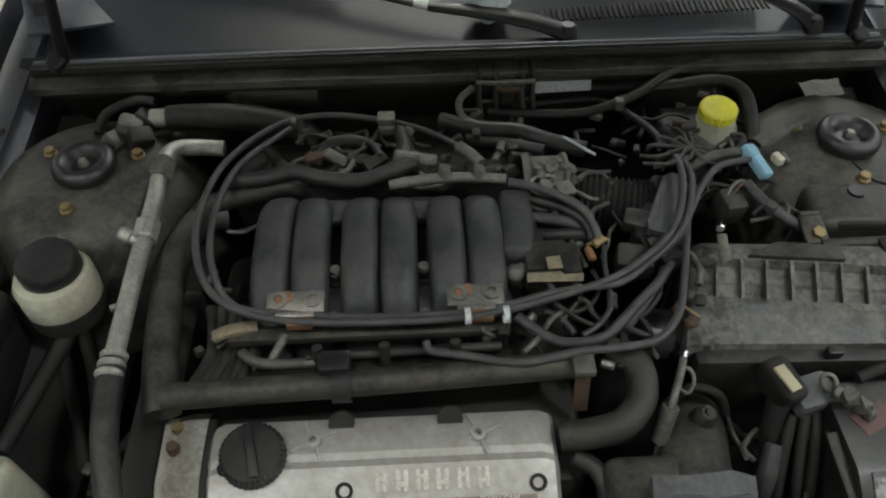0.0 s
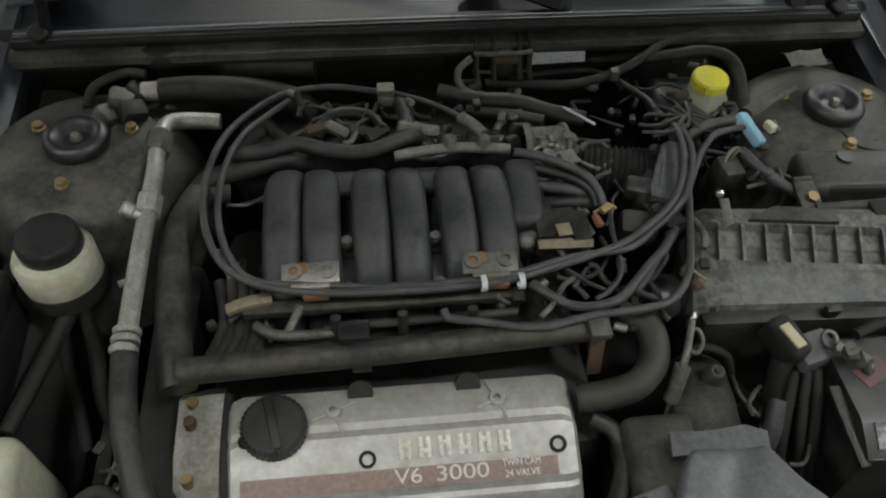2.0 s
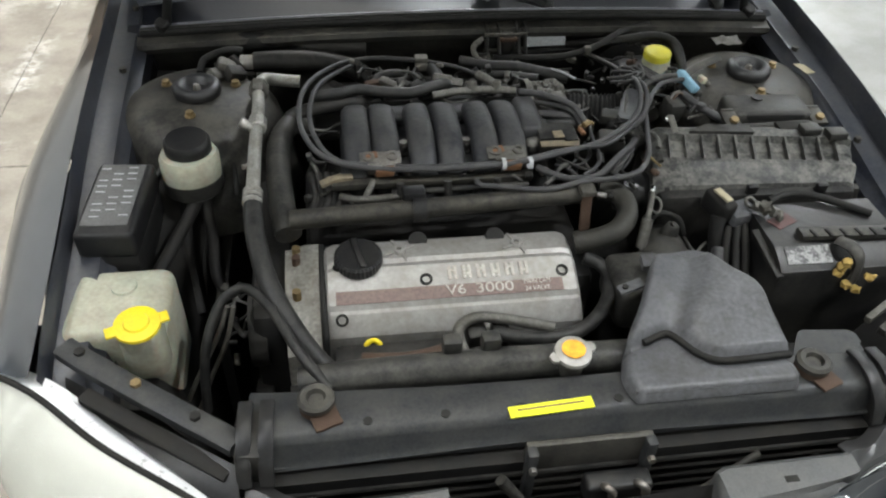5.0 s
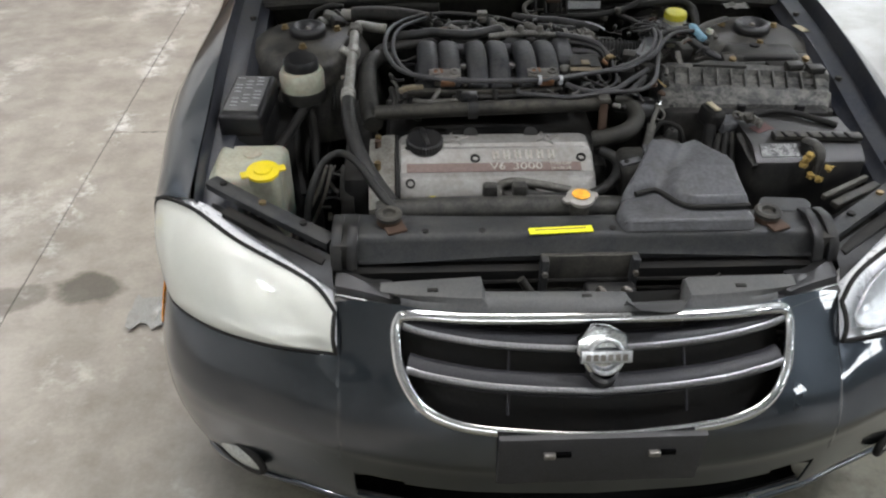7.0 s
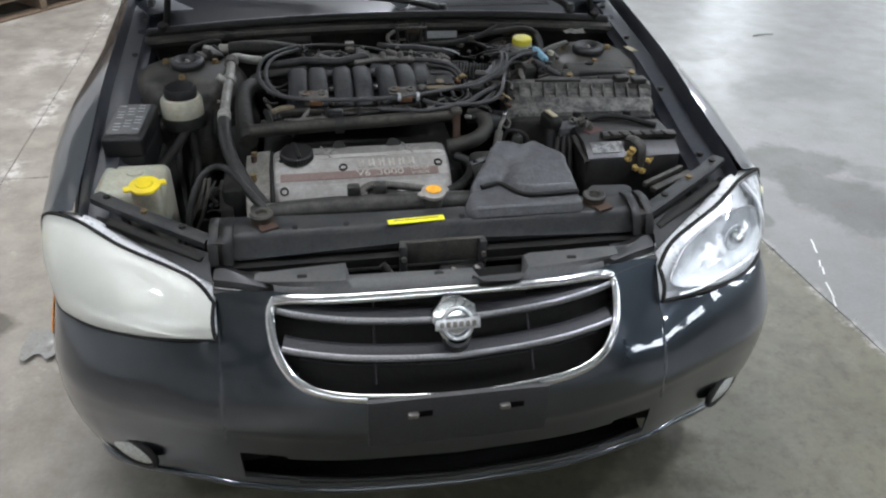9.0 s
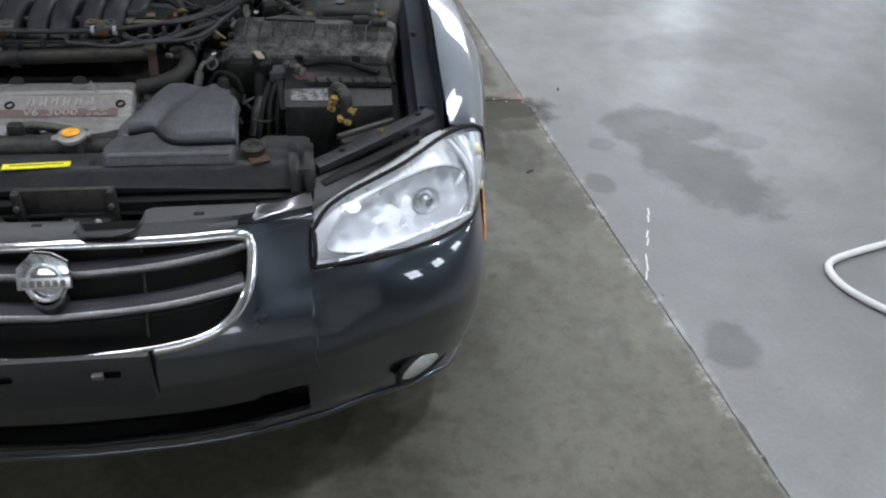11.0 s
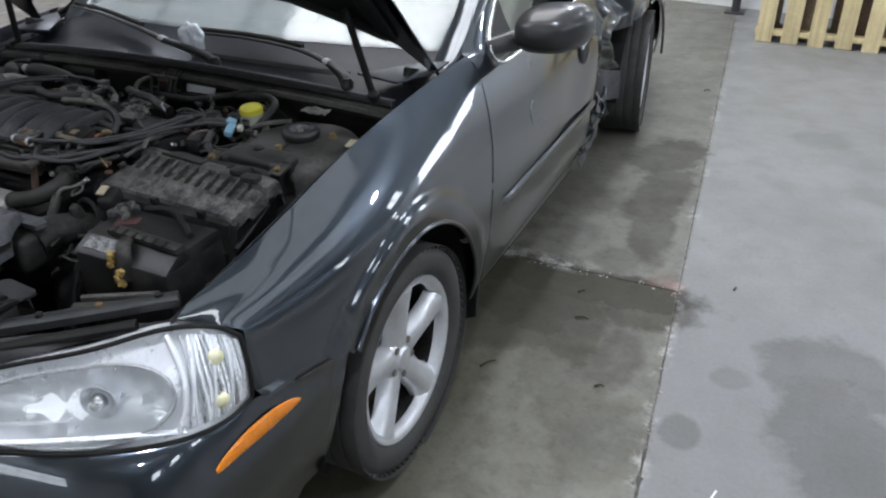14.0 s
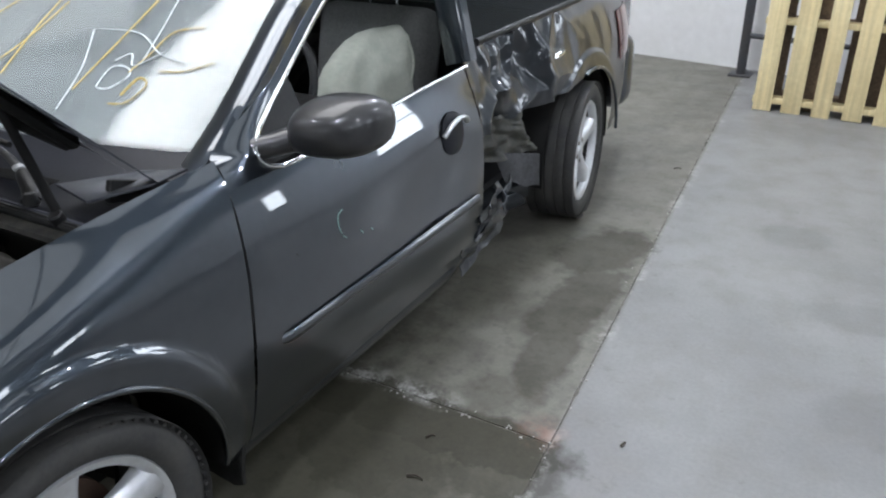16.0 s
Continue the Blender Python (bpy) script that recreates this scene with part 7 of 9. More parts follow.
part("sensor_lid", slab([(-0.036, -0.020), (0.010, -0.020), (0.014, -0.026), (0.037, -0.026), (0.036, 0.020), (0.020, 0.022), (0.018, 0.027), (-0.036, 0.025)], 0.005, Matrix.Translation((0.080, 0.775, 0.909)) @ Matrix.Rotation(radians(7), 4, "X")), M_BAY, tb)
part("sensor_flange", slab([(-0.038, -0.006), (0.037, -0.008), (0.039, 0.004), (0.012, 0.003), (0.008, 0.007), (-0.038, 0.006)], 0.004, Matrix.Translation((0.080, 0.746, 0.903)) @ Matrix.Rotation(radians(18), 4, "X")), M_STAINED, tb, "rusted front flange")
part("sensor_clip", box((0.080, 0.762, 0.9155), (0.020, 0.020, 0.003), 0.001, (7, 0, 6)), M_STAINED, tb, "yellow-brown rusted clip")
part("sensor_arm", slab([(-0.008, -0.03), (0.012, -0.03), (0.012, 0.006), (0.006, 0.012), (0.006, 0.032), (-0.012, 0.034)], 0.006, Matrix.Translation((0.060, 0.822, 0.902))), M_BAY, tb)
for x in (0.072, 0.108):
    part("sensor_lead", tube([(x, 0.748, 0.892), (x + 0.006, 0.736, 0.886), (x + 0.004, 0.722, 0.87), (x, 0.715, 0.85)], 0.005, 8, 5), M_CABLE, tb)
part("knock_sensor", lathe([(0.012, -0.06), (0.0125, 0.0), (0.015, 0.002), (0.015, 0.010), (0.011, 0.016), (0.004, 0.018), (0, 0.018)], (0.028, 0.762, 0.885), (0, -0.1, 1), 16), M_BAY, engine)
part("sensor_dome", lathe([(0.0135, 0), (0.012, 0.004), (0.007, 0.008), (0, 0.009)], (0.028, 0.7605, 0.900), (0, -0.1, 1), 14), M_ALUDIRT, engine, "pale corroded sensor top")
part("vacuum_pipe", tube([(0.055, 0.863, 0.900), (0.084, 0.857, 0.902), (0.110, 0.849, 0.902), (0.134, 0.844, 0.895)], 0.0085, 10, 6), M_CABLE, engine)
part("vacuum_pipe", tube([(0.057, 0.833, 0.895), (0.088, 0.829, 0.897), (0.124, 0.829, 0.895), (0.146, 0.833, 0.880)], 0.0095, 10, 6), M_RUBBER, engine)
part("throttle_body", lathe([(0.05, 0.0), (0.052, 0.01), (0.045, 0.015), (0.045, 0.06), (0.05, 0.065), (0.05, 0.07)], (0.06, 0.965, 0.865), (1, 0, 0), 28), M_ALUDIRT, engine)
part("intake_hose", tube([(0.125, 0.945, 0.855), (0.155, 0.935, 0.857), (0.19, 0.925, 0.86), (0.225, 0.915, 0.862), (0.25, 0.91, 0.862)], 0.043, 24, 8, ribs=0.007), M_RUBBER, engine, "ribbed rubber intake hose")
meter = part("air_flow_meter", box((0.262, 0.880, 0.855), (0.066, 0.14, 0.08), 0.012, (0, 0, -24.6), seg=3), M_DEEP, engine, "dark air flow meter with a pale dusty cover")
part("meter_cover", slab([(-0.013, -0.066), (0.010, -0.066), (0.017, -0.056), (0.018, 0.05), (0.012, 0.062), (-0.006, 0.062), (-0.016, 0.05), (-0.018, -0.05)], 0.008, Matrix.Translation((0.264, 0.880, 0.898)) @ Matrix.Rotation(radians(-24.6), 4, "Z")), M_GREYBOX, meter, "pale grey cover plate")
part("meter_seam", tube([(0.237, 0.822, 0.900), (0.244, 0.85, 0.904), (0.262, 0.895, 0.906), (0.272, 0.925, 0.905)], 0.003, 6, 5), M_ALUDIRT, meter)
part("meter_lug", box((0.217, 0.857, 0.888), (0.040, 0.032, 0.026), 0.006, (8, 0, -20), seg=2), M_DUSTBLACK, meter)
part("meter_plug", box((0.205, 0.800, 0.866), (0.055, 0.042, 0.038), 0.008, (8, 0, -12), seg=2), M_DUSTBLACK, meter)
part("meter_plug", box((0.246, 0.792, 0.880), (0.040, 0.034, 0.030), 0.006, (0, 8, 24), seg=2), M_BAY, meter)
for x, y, a in ((0.214, 0.775, 10), (0.242, 0.765, -30), (0.233, 0.755, 40)):
    part("meter_pin", box((x, y, 0.893), (0.012, 0.018, 0.010), 0.003, (20, 10, a)), M_BAY, meter)
for k, (x, y, zc, r) in enumerate([(0.095, 0.948, 0.908, 0.016), (0.112, 0.962, 0.906, 0.013), (0.128, 0.955, 0.905, 0.012), (0.105, 0.930, 0.905, 0.011), (0.138, 0.938, 0.900, 0.009)]):
    b = bmesh.new()
    bmesh.ops.create_icosphere(b, subdivisions=3, radius=r)
    for v in b.verts:
        v.co = v.co * (1 + 0.9 * noise.noise(v.co * 120 + Vector((k * 7, 0, 0)))) + Vector((x, y, zc))
    part("corroded_lump", b, M_ALUDIRT, engine, "white-corroded linkage")
for k, (x, y, z) in enumerate([(0.095, 0.915, 0.905), (0.115, 0.905, 0.91), (0.105, 0.93, 0.90)]):
    part("linkage", box((x, y, z), (0.03, 0.025, 0.018), 0.004, (20 * k, 10, 30 * k)), M_ALUDIRT, engine)
part("throttle_spring", tube([(0.085 + 0.018 * math.cos(a), 0.925 + 0.012 * math.sin(a), 0.918 - 0.004 * k) for k, a in enumerate([radians(45 * k) for k in range(28)])][:20], 0.003, 6, 2), M_ALU, engine)

# large pipes and hoses
part("coolant_pipe", tube([(-0.43, 0.612, 0.862), (-0.36, 0.612, 0.866), (-0.2, 0.615, 0.87), (0.0, 0.622, 0.873), (0.10, 0.626, 0.874)], 0.0175, 16, 7), M_PIPE, engine, "dusty metal coolant pipe")
part("upper_hose", tube([(0.139, 0.656, 0.858), (0.168, 0.645, 0.858), (0.179, 0.617, 0.854), (0.172, 0.584, 0.846), (0.146, 0.560, 0.836), (0.110, 0.554, 0.826), (0.070, 0.557, 0.816)], 0.0195, 16, 8), M_HOSE, engine, "dusty black radiator hose")
part("pipe_clamp", lathe([(0.0200, -0.005), (0.0212, -0.005), (0.0212, 0.005), (0.0200, 0.005)], (0.079, 0.557, 0.818), (1, 0.05, 0.2), 20), M_BAY, engine)
part("rusty_strap", box((0.100, 0.606, 0.850), (0.020, 0.006, 0.085), 0.002, (-12, 0, 4)), M_RUST, engine, "rusty support strap")
part("strap_top", box((0.098, 0.612, 0.893), (0.028, 0.03, 0.012), 0.003), M_ALUDIRT, engine)
part("side_pipe", tube([(-0.435, 0.60, 0.84), (-0.445, 0.66, 0.855), (-0.452, 0.75, 0.865), (-0.452, 0.84, 0.87), (-0.432, 0.915, 0.865), (-0.398, 0.935, 0.855)], (0.024, 0.021), 16, 7), M_DUSTBLACK, engine, "dusty black pipe beside the manifold")
for k in range(6):
    part("harness_wrap", tube([(-0.40 + 0.012 * k, 0.63, 0.852), (-0.385 + 0.012 * k, 0.69, 0.845), (-0.395 + 0.016 * k, 0.76, 0.85)], 0.008, 6, 5), M_BAY, engine)
pc = part("pipe_connector", box((-0.213, 0.632, 0.888), (0.04, 0.03, 0.026), 0.005), M_BLACK, engine)
part("pipe_collar", lathe([(0.021, -0.012), (0.0235, -0.012), (0.0235, 0.012), (0.021, 0.012)], (-0.205, 0.615, 0.869), (1, 0, 0), 18), M_BLACK, pc)
for x in (-0.235, -0.15, -0.06):
    part("injector_stub", cyl((x, 0.64, 0.86), (x, 0.652, 0.90), 0.007, seg=10), M_BAY, engine)
part("thin_pipe", tube([(-0.34, 0.675, 0.86), (-0.31, 0.652, 0.868), (-0.25, 0.645, 0.875), (-0.2, 0.648, 0.878)], 0.007, 8, 5), M_ALUDIRT, engine)
part("thin_pipe", tube([(-0.30, 0.65, 0.868), (-0.285, 0.675, 0.88), (-0.28, 0.685, 0.885)], 0.006, 8, 5), M_ALUDIRT, engine)
part("rail_pipe", tube([(-0.25, 0.65, 0.88), (-0.1, 0.652, 0.882), (-0.0, 0.655, 0.88)], 0.006, 8, 5), M_BAY, engine)


def cable(name, pts, r, m, label="", n=8):
    return part(name, tube(pts, r, 8, n), m, engine, label)


LOOP = [(-0.147, 1.077, 0.913), (-0.24, 1.098, 0.912), (-0.32, 1.075, 0.914), (-0.385, 0.985, 0.925), (-0.408, 0.885, 0.93), (-0.402, 0.79, 0.925), (-0.365, 0.722, 0.915), (-0.29, 0.692, 0.908), (-0.17, 0.683, 0.905), (-0.03, 0.686, 0.906), (0.079, 0.709, 0.910), (0.155, 0.732, 0.915), (0.202, 0.762, 0.918), (0.234, 0.788, 0.922), (0.258, 0.819, 0.926), (0.278, 0.867, 0.930), (0.288, 0.911, 0.930), (0.292, 0.959, 0.920), (0.275, 0.977, 0.900)]
cable("cable_loop", LOOP, 0.0052, M_CABLE, "thick grey-black cable laid in a loop")
cable("cable_loop", [(x + (0.02 if x < -0.2 else 0.006), y + (0.010 if 0.6 < y < 0.72 else -0.008), z - 0.002) for x, y, z in LOOP[2:12]] + [(0.209, 0.758, 0.914), (0.239, 0.782, 0.918), (0.267, 0.813, 0.922), (0.291, 0.864, 0.926), (0.302, 0.908, 0.926), (0.305, 0.953, 0.920), (0.333, 0.968, 0.905)], 0.0049, M_CABLE)
cable("cable_loop", [(0.236, 0.780, 0.912), (0.265, 0.808, 0.915), (0.283, 0.838, 0.920), (0.311, 0.886, 0.920), (0.342, 0.926, 0.918), (0.364, 0.940, 0.918), (0.406, 0.952, 0.916)], 0.0050, M_CABLE)
part("cable_clip", box((-0.147, 1.077, 0.918), (0.028, 0.024, 0.014), 0.003), M_ALUDIRT, engine)
part("cable_clip", box((-0.147, 1.068, 0.906), (0.026, 0.02, 0.018), 0.004), M_STEEL, engine)
cable("throttle_cable", [(-0.135, 1.075, 0.912), (-0.08, 1.045, 0.914), (-0.035, 1.01, 0.912), (-0.01, 0.98, 0.91)], 0.0047, M_RUBBER)
cable("cable_sleeve", [(-0.035, 1.008, 0.913), (-0.02, 0.993, 0.912), (-0.004, 0.972, 0.908)], 0.010, M_ALUDIRT)
cable("harness", [(0.285, 0.845, 0.905), (0.270, 0.794, 0.907), (0.252, 0.735, 0.910), (0.237, 0.690, 0.910), (0.218, 0.657, 0.908), (0.193, 0.637, 0.905), (0.151, 0.630, 0.902), (0.102, 0.629, 0.900), (0.067, 0.624, 0.897), (0.033, 0.619, 0.895), (-0.001, 0.622, 0.893), (-0.035, 0.631, 0.893), (-0.069, 0.638, 0.893), (-0.092, 0.644, 0.893), (-0.097, 0.655, 0.897)], 0.0054, M_CABLE)
cable("harness", [(0.025, 0.693, 0.890), (0.044, 0.673, 0.890), (0.072, 0.650, 0.892), (0.106, 0.646, 0.894), (0.136, 0.655, 0.895), (0.161, 0.677, 0.898), (0.189, 0.705, 0.900), (0.212, 0.726, 0.900), (0.234, 0.753, 0.900)], 0.0068, M_CABLE)
cable("harness", [(0.157, 0.802, 0.900), (0.152, 0.768, 0.900), (0.150, 0.721, 0.900), (0.144, 0.691, 0.898), (0.125, 0.669, 0.895), (0.105, 0.658, 0.893)], 0.0037, M_CABLE)
cable("harness", [(0.136, 0.767, 0.890), (0.142, 0.742, 0.885), (0.129, 0.719, 0.880), (0.104, 0.704, 0.880), (0.083, 0.712, 0.880), (0.073, 0.717, 0.880)], 0.0036, M_RUBBER)
cable("harness", [(0.063, 0.705, 0.885), (0.080, 0.695, 0.885), (0.089, 0.680, 0.885), (0.096, 0.666, 0.885)], 0.0036, M_CABLE)
cable("bent_rod", [(0.106, 0.716, 0.885), (0.094, 0.699, 0.887), (0.080, 0.683, 0.887)], 0.0029, M_CABLE)
cable("bent_rod", [(0.236, 0.759, 0.880), (0.210, 0.727, 0.875), (0.182, 0.696, 0.870), (0.159, 0.668, 0.860)], 0.0065, M_CABLE)
cable("harness", [(0.033, 0.911, 0.925), (0.068, 0.900, 0.925), (0.104, 0.878, 0.925), (0.133, 0.856, 0.920), (0.146, 0.835, 0.910), (0.151, 0.817, 0.900)], 0.0068, M_CABLE)
cable("harness", [(0.059, 0.886, 0.915), (0.092, 0.869, 0.917), (0.121, 0.851, 0.915), (0.137, 0.835, 0.905), (0.142, 0.820, 0.895)], 0.0054, M_RUBBER)
part("burst_connector", box((0.148, 0.800, 0.912), (0.020, 0.012, 0.010), 0.003, (10, 0, 35)), M_GOLD, engine, "rusted brass-coloured connector")
part("burst_connector", box((0.134, 0.784, 0.905), (0.010, 0.022, 0.008), 0.002, (0, 20, 10)), M_RUSTBRIGHT, engine)
cable("wire", [(0.132, 0.799, 0.905), (0.141, 0.801, 0.910), (0.155, 0.805, 0.912), (0.163, 0.800, 0.910)], 0.0028, M_GOLD)
# rear bank: pipes, harness and wires behind the manifold
cable("rear_harness", [(-0.385, 0.955, 0.905), (-0.33, 0.955, 0.91), (-0.29, 0.965, 0.912), (-0.24, 0.945, 0.915), (-0.19, 0.935, 0.917), (-0.14, 0.95, 0.92), (-0.11, 0.965, 0.918), (-0.10, 0.975, 0.89)], 0.012, M_RUBBER)
cable("rear_harness", [(-0.44, 0.91, 0.86), (-0.42, 0.93, 0.88), (-0.36, 0.945, 0.885), (-0.3, 0.96, 0.885), (-0.27, 0.97, 0.86)], 0.015, M_BAY)
cable("rear_pipe", [(-0.142, 0.925, 0.915), (-0.08, 0.93, 0.92), (-0.02, 0.928, 0.922), (0.03, 0.925, 0.918)], 0.008, M_ALUDIRT, "yellowed metal pipe")
cable("rear_hose", [(-0.127, 1.07, 0.90), (-0.118, 1.02, 0.905), (-0.13, 0.975, 0.905), (-0.165, 0.955, 0.90)], 0.013, M_RUBBER)
cable("rear_hose", [(-0.06, 1.085, 0.905), (0.0, 1.06, 0.905), (0.06, 1.05, 0.905), (0.115, 1.02, 0.905), (0.165, 1.005, 0.90)], 0.013, M_RUBBER)
cable("rear_hose", [(-0.02, 1.045, 0.895), (0.05, 1.03, 0.895), (0.10, 1.005, 0.90)], 0.010, M_RUBBER)
cable("rear_hose", [(-0.26, 1.0, 0.89), (-0.24, 1.035, 0.90), (-0.20, 1.045, 0.90), (-0.16, 1.03, 0.89)], 0.011, M_RUBBER)
cable("rear_hose", [(-0.34, 1.06, 0.87), (-0.32, 1.02, 0.88), (-0.30, 0.99, 0.885)], 0.012, M_BAY)
for k, (x, y, z, a) in enumerate([(-0.255, 1.01, 0.90, 20), (-0.225, 1.0, 0.905, -30), (-0.19, 1.0, 0.90, 10), (-0.165, 0.99, 0.905, 40), (-0.09, 0.985, 0.91, 0), (-0.055, 0.965, 0.905, 15), (0.0, 0.95, 0.91, 10), (-0.115, 0.975, 0.925, 0), (0.06, 0.99, 0.90, 25)]):
    part("rear_bracket", box((x, y, z), (0.04, 0.018, 0.012), 0.003, (10 * k, 12 * (k % 3), a)), M_RUST if k == 0 else (M_ALUDIRT if k % 3 == 1 else M_BAY), engine)
for x, y in ((-0.06, 0.935), (-0.01, 0.932)):
    part("sensor_stub", cyl((x, y, 0.915), (x, y - 0.004, 0.942), 0.012, 0.009, 12, 0.003), M_ALUDIRT, engine)
part("rear_valve_cover", box((-0.16, 1.02, 0.83), (0.46, 0.14, 0.1), 0.03, (-10, 0, 0)), M_DEEP, engine)
# heater hoses, actuator and plate at the firewall
cable("heater_hose", [(-0.505, 1.12, 0.90), (-0.44, 1.115, 0.905), (-0.36, 1.108, 0.902), (-0.29, 1.09, 0.89), (-0.25, 1.06, 0.86)], 0.022, M_BAY, "insulated heater hose")
cable("hose_end", [(-0.535, 1.122, 0.90), (-0.52, 1.121, 0.90), (-0.505, 1.12, 0.90)], 0.016, M_ALU)
cable("hose_band", [(-0.508, 1.12, 0.90), (-0.498, 1.12, 0.90)], 0.020, M_RUST)
cable("harness", [(-0.62, 1.10, 0.89), (-0.61, 1.13, 0.905), (-0.565, 1.15, 0.915), (-0.53, 1.145, 0.915)], 0.008, M_RUBBER)
for k, (x, y, z) in enumerate([(-0.565, 1.10, 0.90), (-0.545, 1.075, 0.895), (-0.585, 1.075, 0.89), (-0.55, 1.12, 0.895)]):
    part("valve_fitting", box((x, y, z), (0.04, 0.035, 0.035), 0.008, (15 * k, 20, 30 * k)), M_ALUDIRT if k % 2 == 0 else M_BAY, engine)
cable("firewall_motor", [(-0.40, 1.19, 0.90), (-0.33, 1.185, 0.905), (-0.26, 1.18, 0.905)], 0.035, M_BAY)
cable("firewall_hose", [(-0.55, 1.2, 0.91), (-0.5, 1.18, 0.92), (-0.43, 1.19, 0.91), (-0.39, 1.17, 0.90)], 0.02, M_DEEP)
act = part("firewall_bracket", box((0.045, 1.15, 0.925), (0.09, 0.02, 0.05), 0.006), M_DEEP, engine)
for x in (0.004, 0.032, 0.075, 0.092):
    part("bracket_rod", tube([(x, 1.165, 0.958), (x + 0.002, 1.13, 0.952), (x, 1.112, 0.925), (x + 0.004, 1.10, 0.895)], 0.0045, 8, 5), M_BAY, act)
for z in (0.948, 0.912):
    part("bracket_rod", tube([(0.0, 1.122, z), (0.045, 1.118, z), (0.096, 1.122, z)], 0.004, 8, 4), M_ALUDIRT, act)
part("valve_body", box((0.053, 1.125, 0.925), (0.036, 0.03, 0.05), 0.010, (8, 0, 4), seg=3), M_BAY, act)
part("valve_band", box((0.053, 1.113, 0.94), (0.04, 0.012, 0.010), 0.003), M_RUST, act)
part("wire_ring", tube([(-0.005, 1.12, 0.94), (-0.028, 1.10, 0.93), (-0.022, 1.075, 0.915), (0.02, 1.065, 0.90)], 0.006, 8, 6), M_ALUDIRT, act)
part("plate", box((0.148, 1.158, 0.925), (0.10, 0.003, 0.048), 0.001, (-20, 0, 2)), M_LABEL, engine, "grey metal data plate")
cable("brake_cable", [(0.02, 1.105, 0.90), (0.10, 1.09, 0.905), (0.18, 1.085, 0.91), (0.26, 1.11, 0.92), (0.33, 1.15, 0.935), (0.40, 1.175, 0.94)], 0.008, M_RUBBER)
cable("brake_cable", [(0.06, 1.11, 0.905), (0.2, 1.12, 0.905), (0.27, 1.05, 0.905), (0.285, 0.99, 0.91)], 0.006, M_RUBBER)
part("cable_knot", box((0.232, 1.093, 0.918), (0.016, 0.016, 0.02), 0.004), M_ALUDIRT, engine)
cable("vacuum_hose", [(0.20, 1.16, 0.90), (0.3, 1.13, 0.92), (0.40, 1.13, 0.93), (0.445, 1.10, 0.92), (0.44, 1.02, 0.89)], 0.010, M_RUBBER)
cable("wire", [(0.13, 1.02, 0.915), (0.15, 0.995, 0.918), (0.175, 0.98, 0.91)], 0.0022, M_LABEL)
for k in range(7):
    a = k * 0.9
    part("wire", tube([(0.26 + 0.02 * math.cos(a), 0.96 + 0.02 * math.sin(a), 0.915), (0.29 + 0.03 * math.cos(a + 1), 0.97 + 0.03 * math.sin(a + 1), 0.925), (0.33, 0.95 + 0.01 * k, 0.92), (0.36 + 0.004 * k, 0.955, 0.905)], 0.0035, 5, 4), M_BAY if k % 2 else M_RUBBER, engine)
# pressure line with its pale fittings
ac = thing("pressure_pipe", "dull aluminium pressure pipe running into a black hose", "pipe", at=(-0.49, 0.75, 0.6))
part("pipe", tube([(-0.430, 1.058, 0.885), (-0.455, 1.055, 0.892), (-0.482, 1.035, 0.905), (-0.491, 0.99, 0.91), (-0.490, 0.92, 0.905), (-0.492, 0.80, 0.90), (-0.492, 0.66, 0.893)], 0.0125, 14, 8), M_ALUPIPE, ac)
part("elbow", tube([(-0.41, 1.056, 0.885), (-0.44, 1.057, 0.888), (-0.475, 1.045, 0.90)], 0.013, 12, 6), M_ALUPIPE, ac)
part("union_nut", cyl((-0.491, 1.005, 0.909), (-0.491, 0.965, 0.907), 0.020, seg=6, bevel=0.003), M_ALUDIRT, ac)
part("union_nut", cyl((-0.490, 0.880, 0.904), (-0.490, 0.845, 0.902), 0.018, seg=8, bevel=0.003), M_ALUPIPE, ac)
part("service_valve", cyl((-0.490, 0.838, 0.902), (-0.508, 0.842, 0.914), 0.008, 0.008, 12, 0.002), M_ALUPIPE, ac)
part("valve_cap", cyl((-0.505, 0.841, 0.912), (-0.520, 0.845, 0.922), 0.0105, seg=12, bevel=0.003), M_ALUPIPE, ac)
for dy in (0.0, 0.014, 0.028):
    part("crimp", cyl((-0.492, 0.662 - dy, 0.893), (-0.492, 0.652 - dy, 0.892), 0.0175, seg=16, bevel=0.003), M_ALUPIPE, ac)
part("hose", tube([(-0.492, 0.645, 0.891), (-0.486, 0.56, 0.878), (-0.465, 0.47, 0.852), (-0.43, 0.40, 0.82), (-0.385, 0.345, 0.785), (-0.34, 0.325, 0.75), (-0.30, 0.33, 0.70)], 0.0165, 14, 8), M_RUBBER, ac, "black rubber hose")
part("feeler", cyl((-0.50, 0.735, 0.896), (-0.512, 0.728, 0.898), 0.005, seg=8), M_STEEL, ac)

# loose wiring, clips and crusty fittings between the larger parts
rw = random.Random(23)
ZONES = [(0.08, 0.28, 0.70, 0.98, 0.865, 0.900, 30), (-0.32, 0.10, 0.955, 1.09, 0.875, 0.918, 60), (-0.40, -0.32, 0.62, 0.92, 0.83, 0.875, 14), (0.30, 0.46, 0.86, 1.02, 0.86, 0.905, 24), (-0.02, 0.20, 0.63, 0.72, 0.86, 0.893, 22), (0.28, 0.40, 0.46, 0.60, 0.70, 0.79, 16), (-0.60, -0.50, 1.05, 1.15, 0.86, 0.90, 14), (-0.56, -0.46, 0.45, 0.62, 0.66, 0.76, 18), (0.16, 0.44, 1.0, 1.16, 0.87, 0.91, 26), (0.46, 0.68, 0.84, 1.0, 0.85, 0.89, 12)]
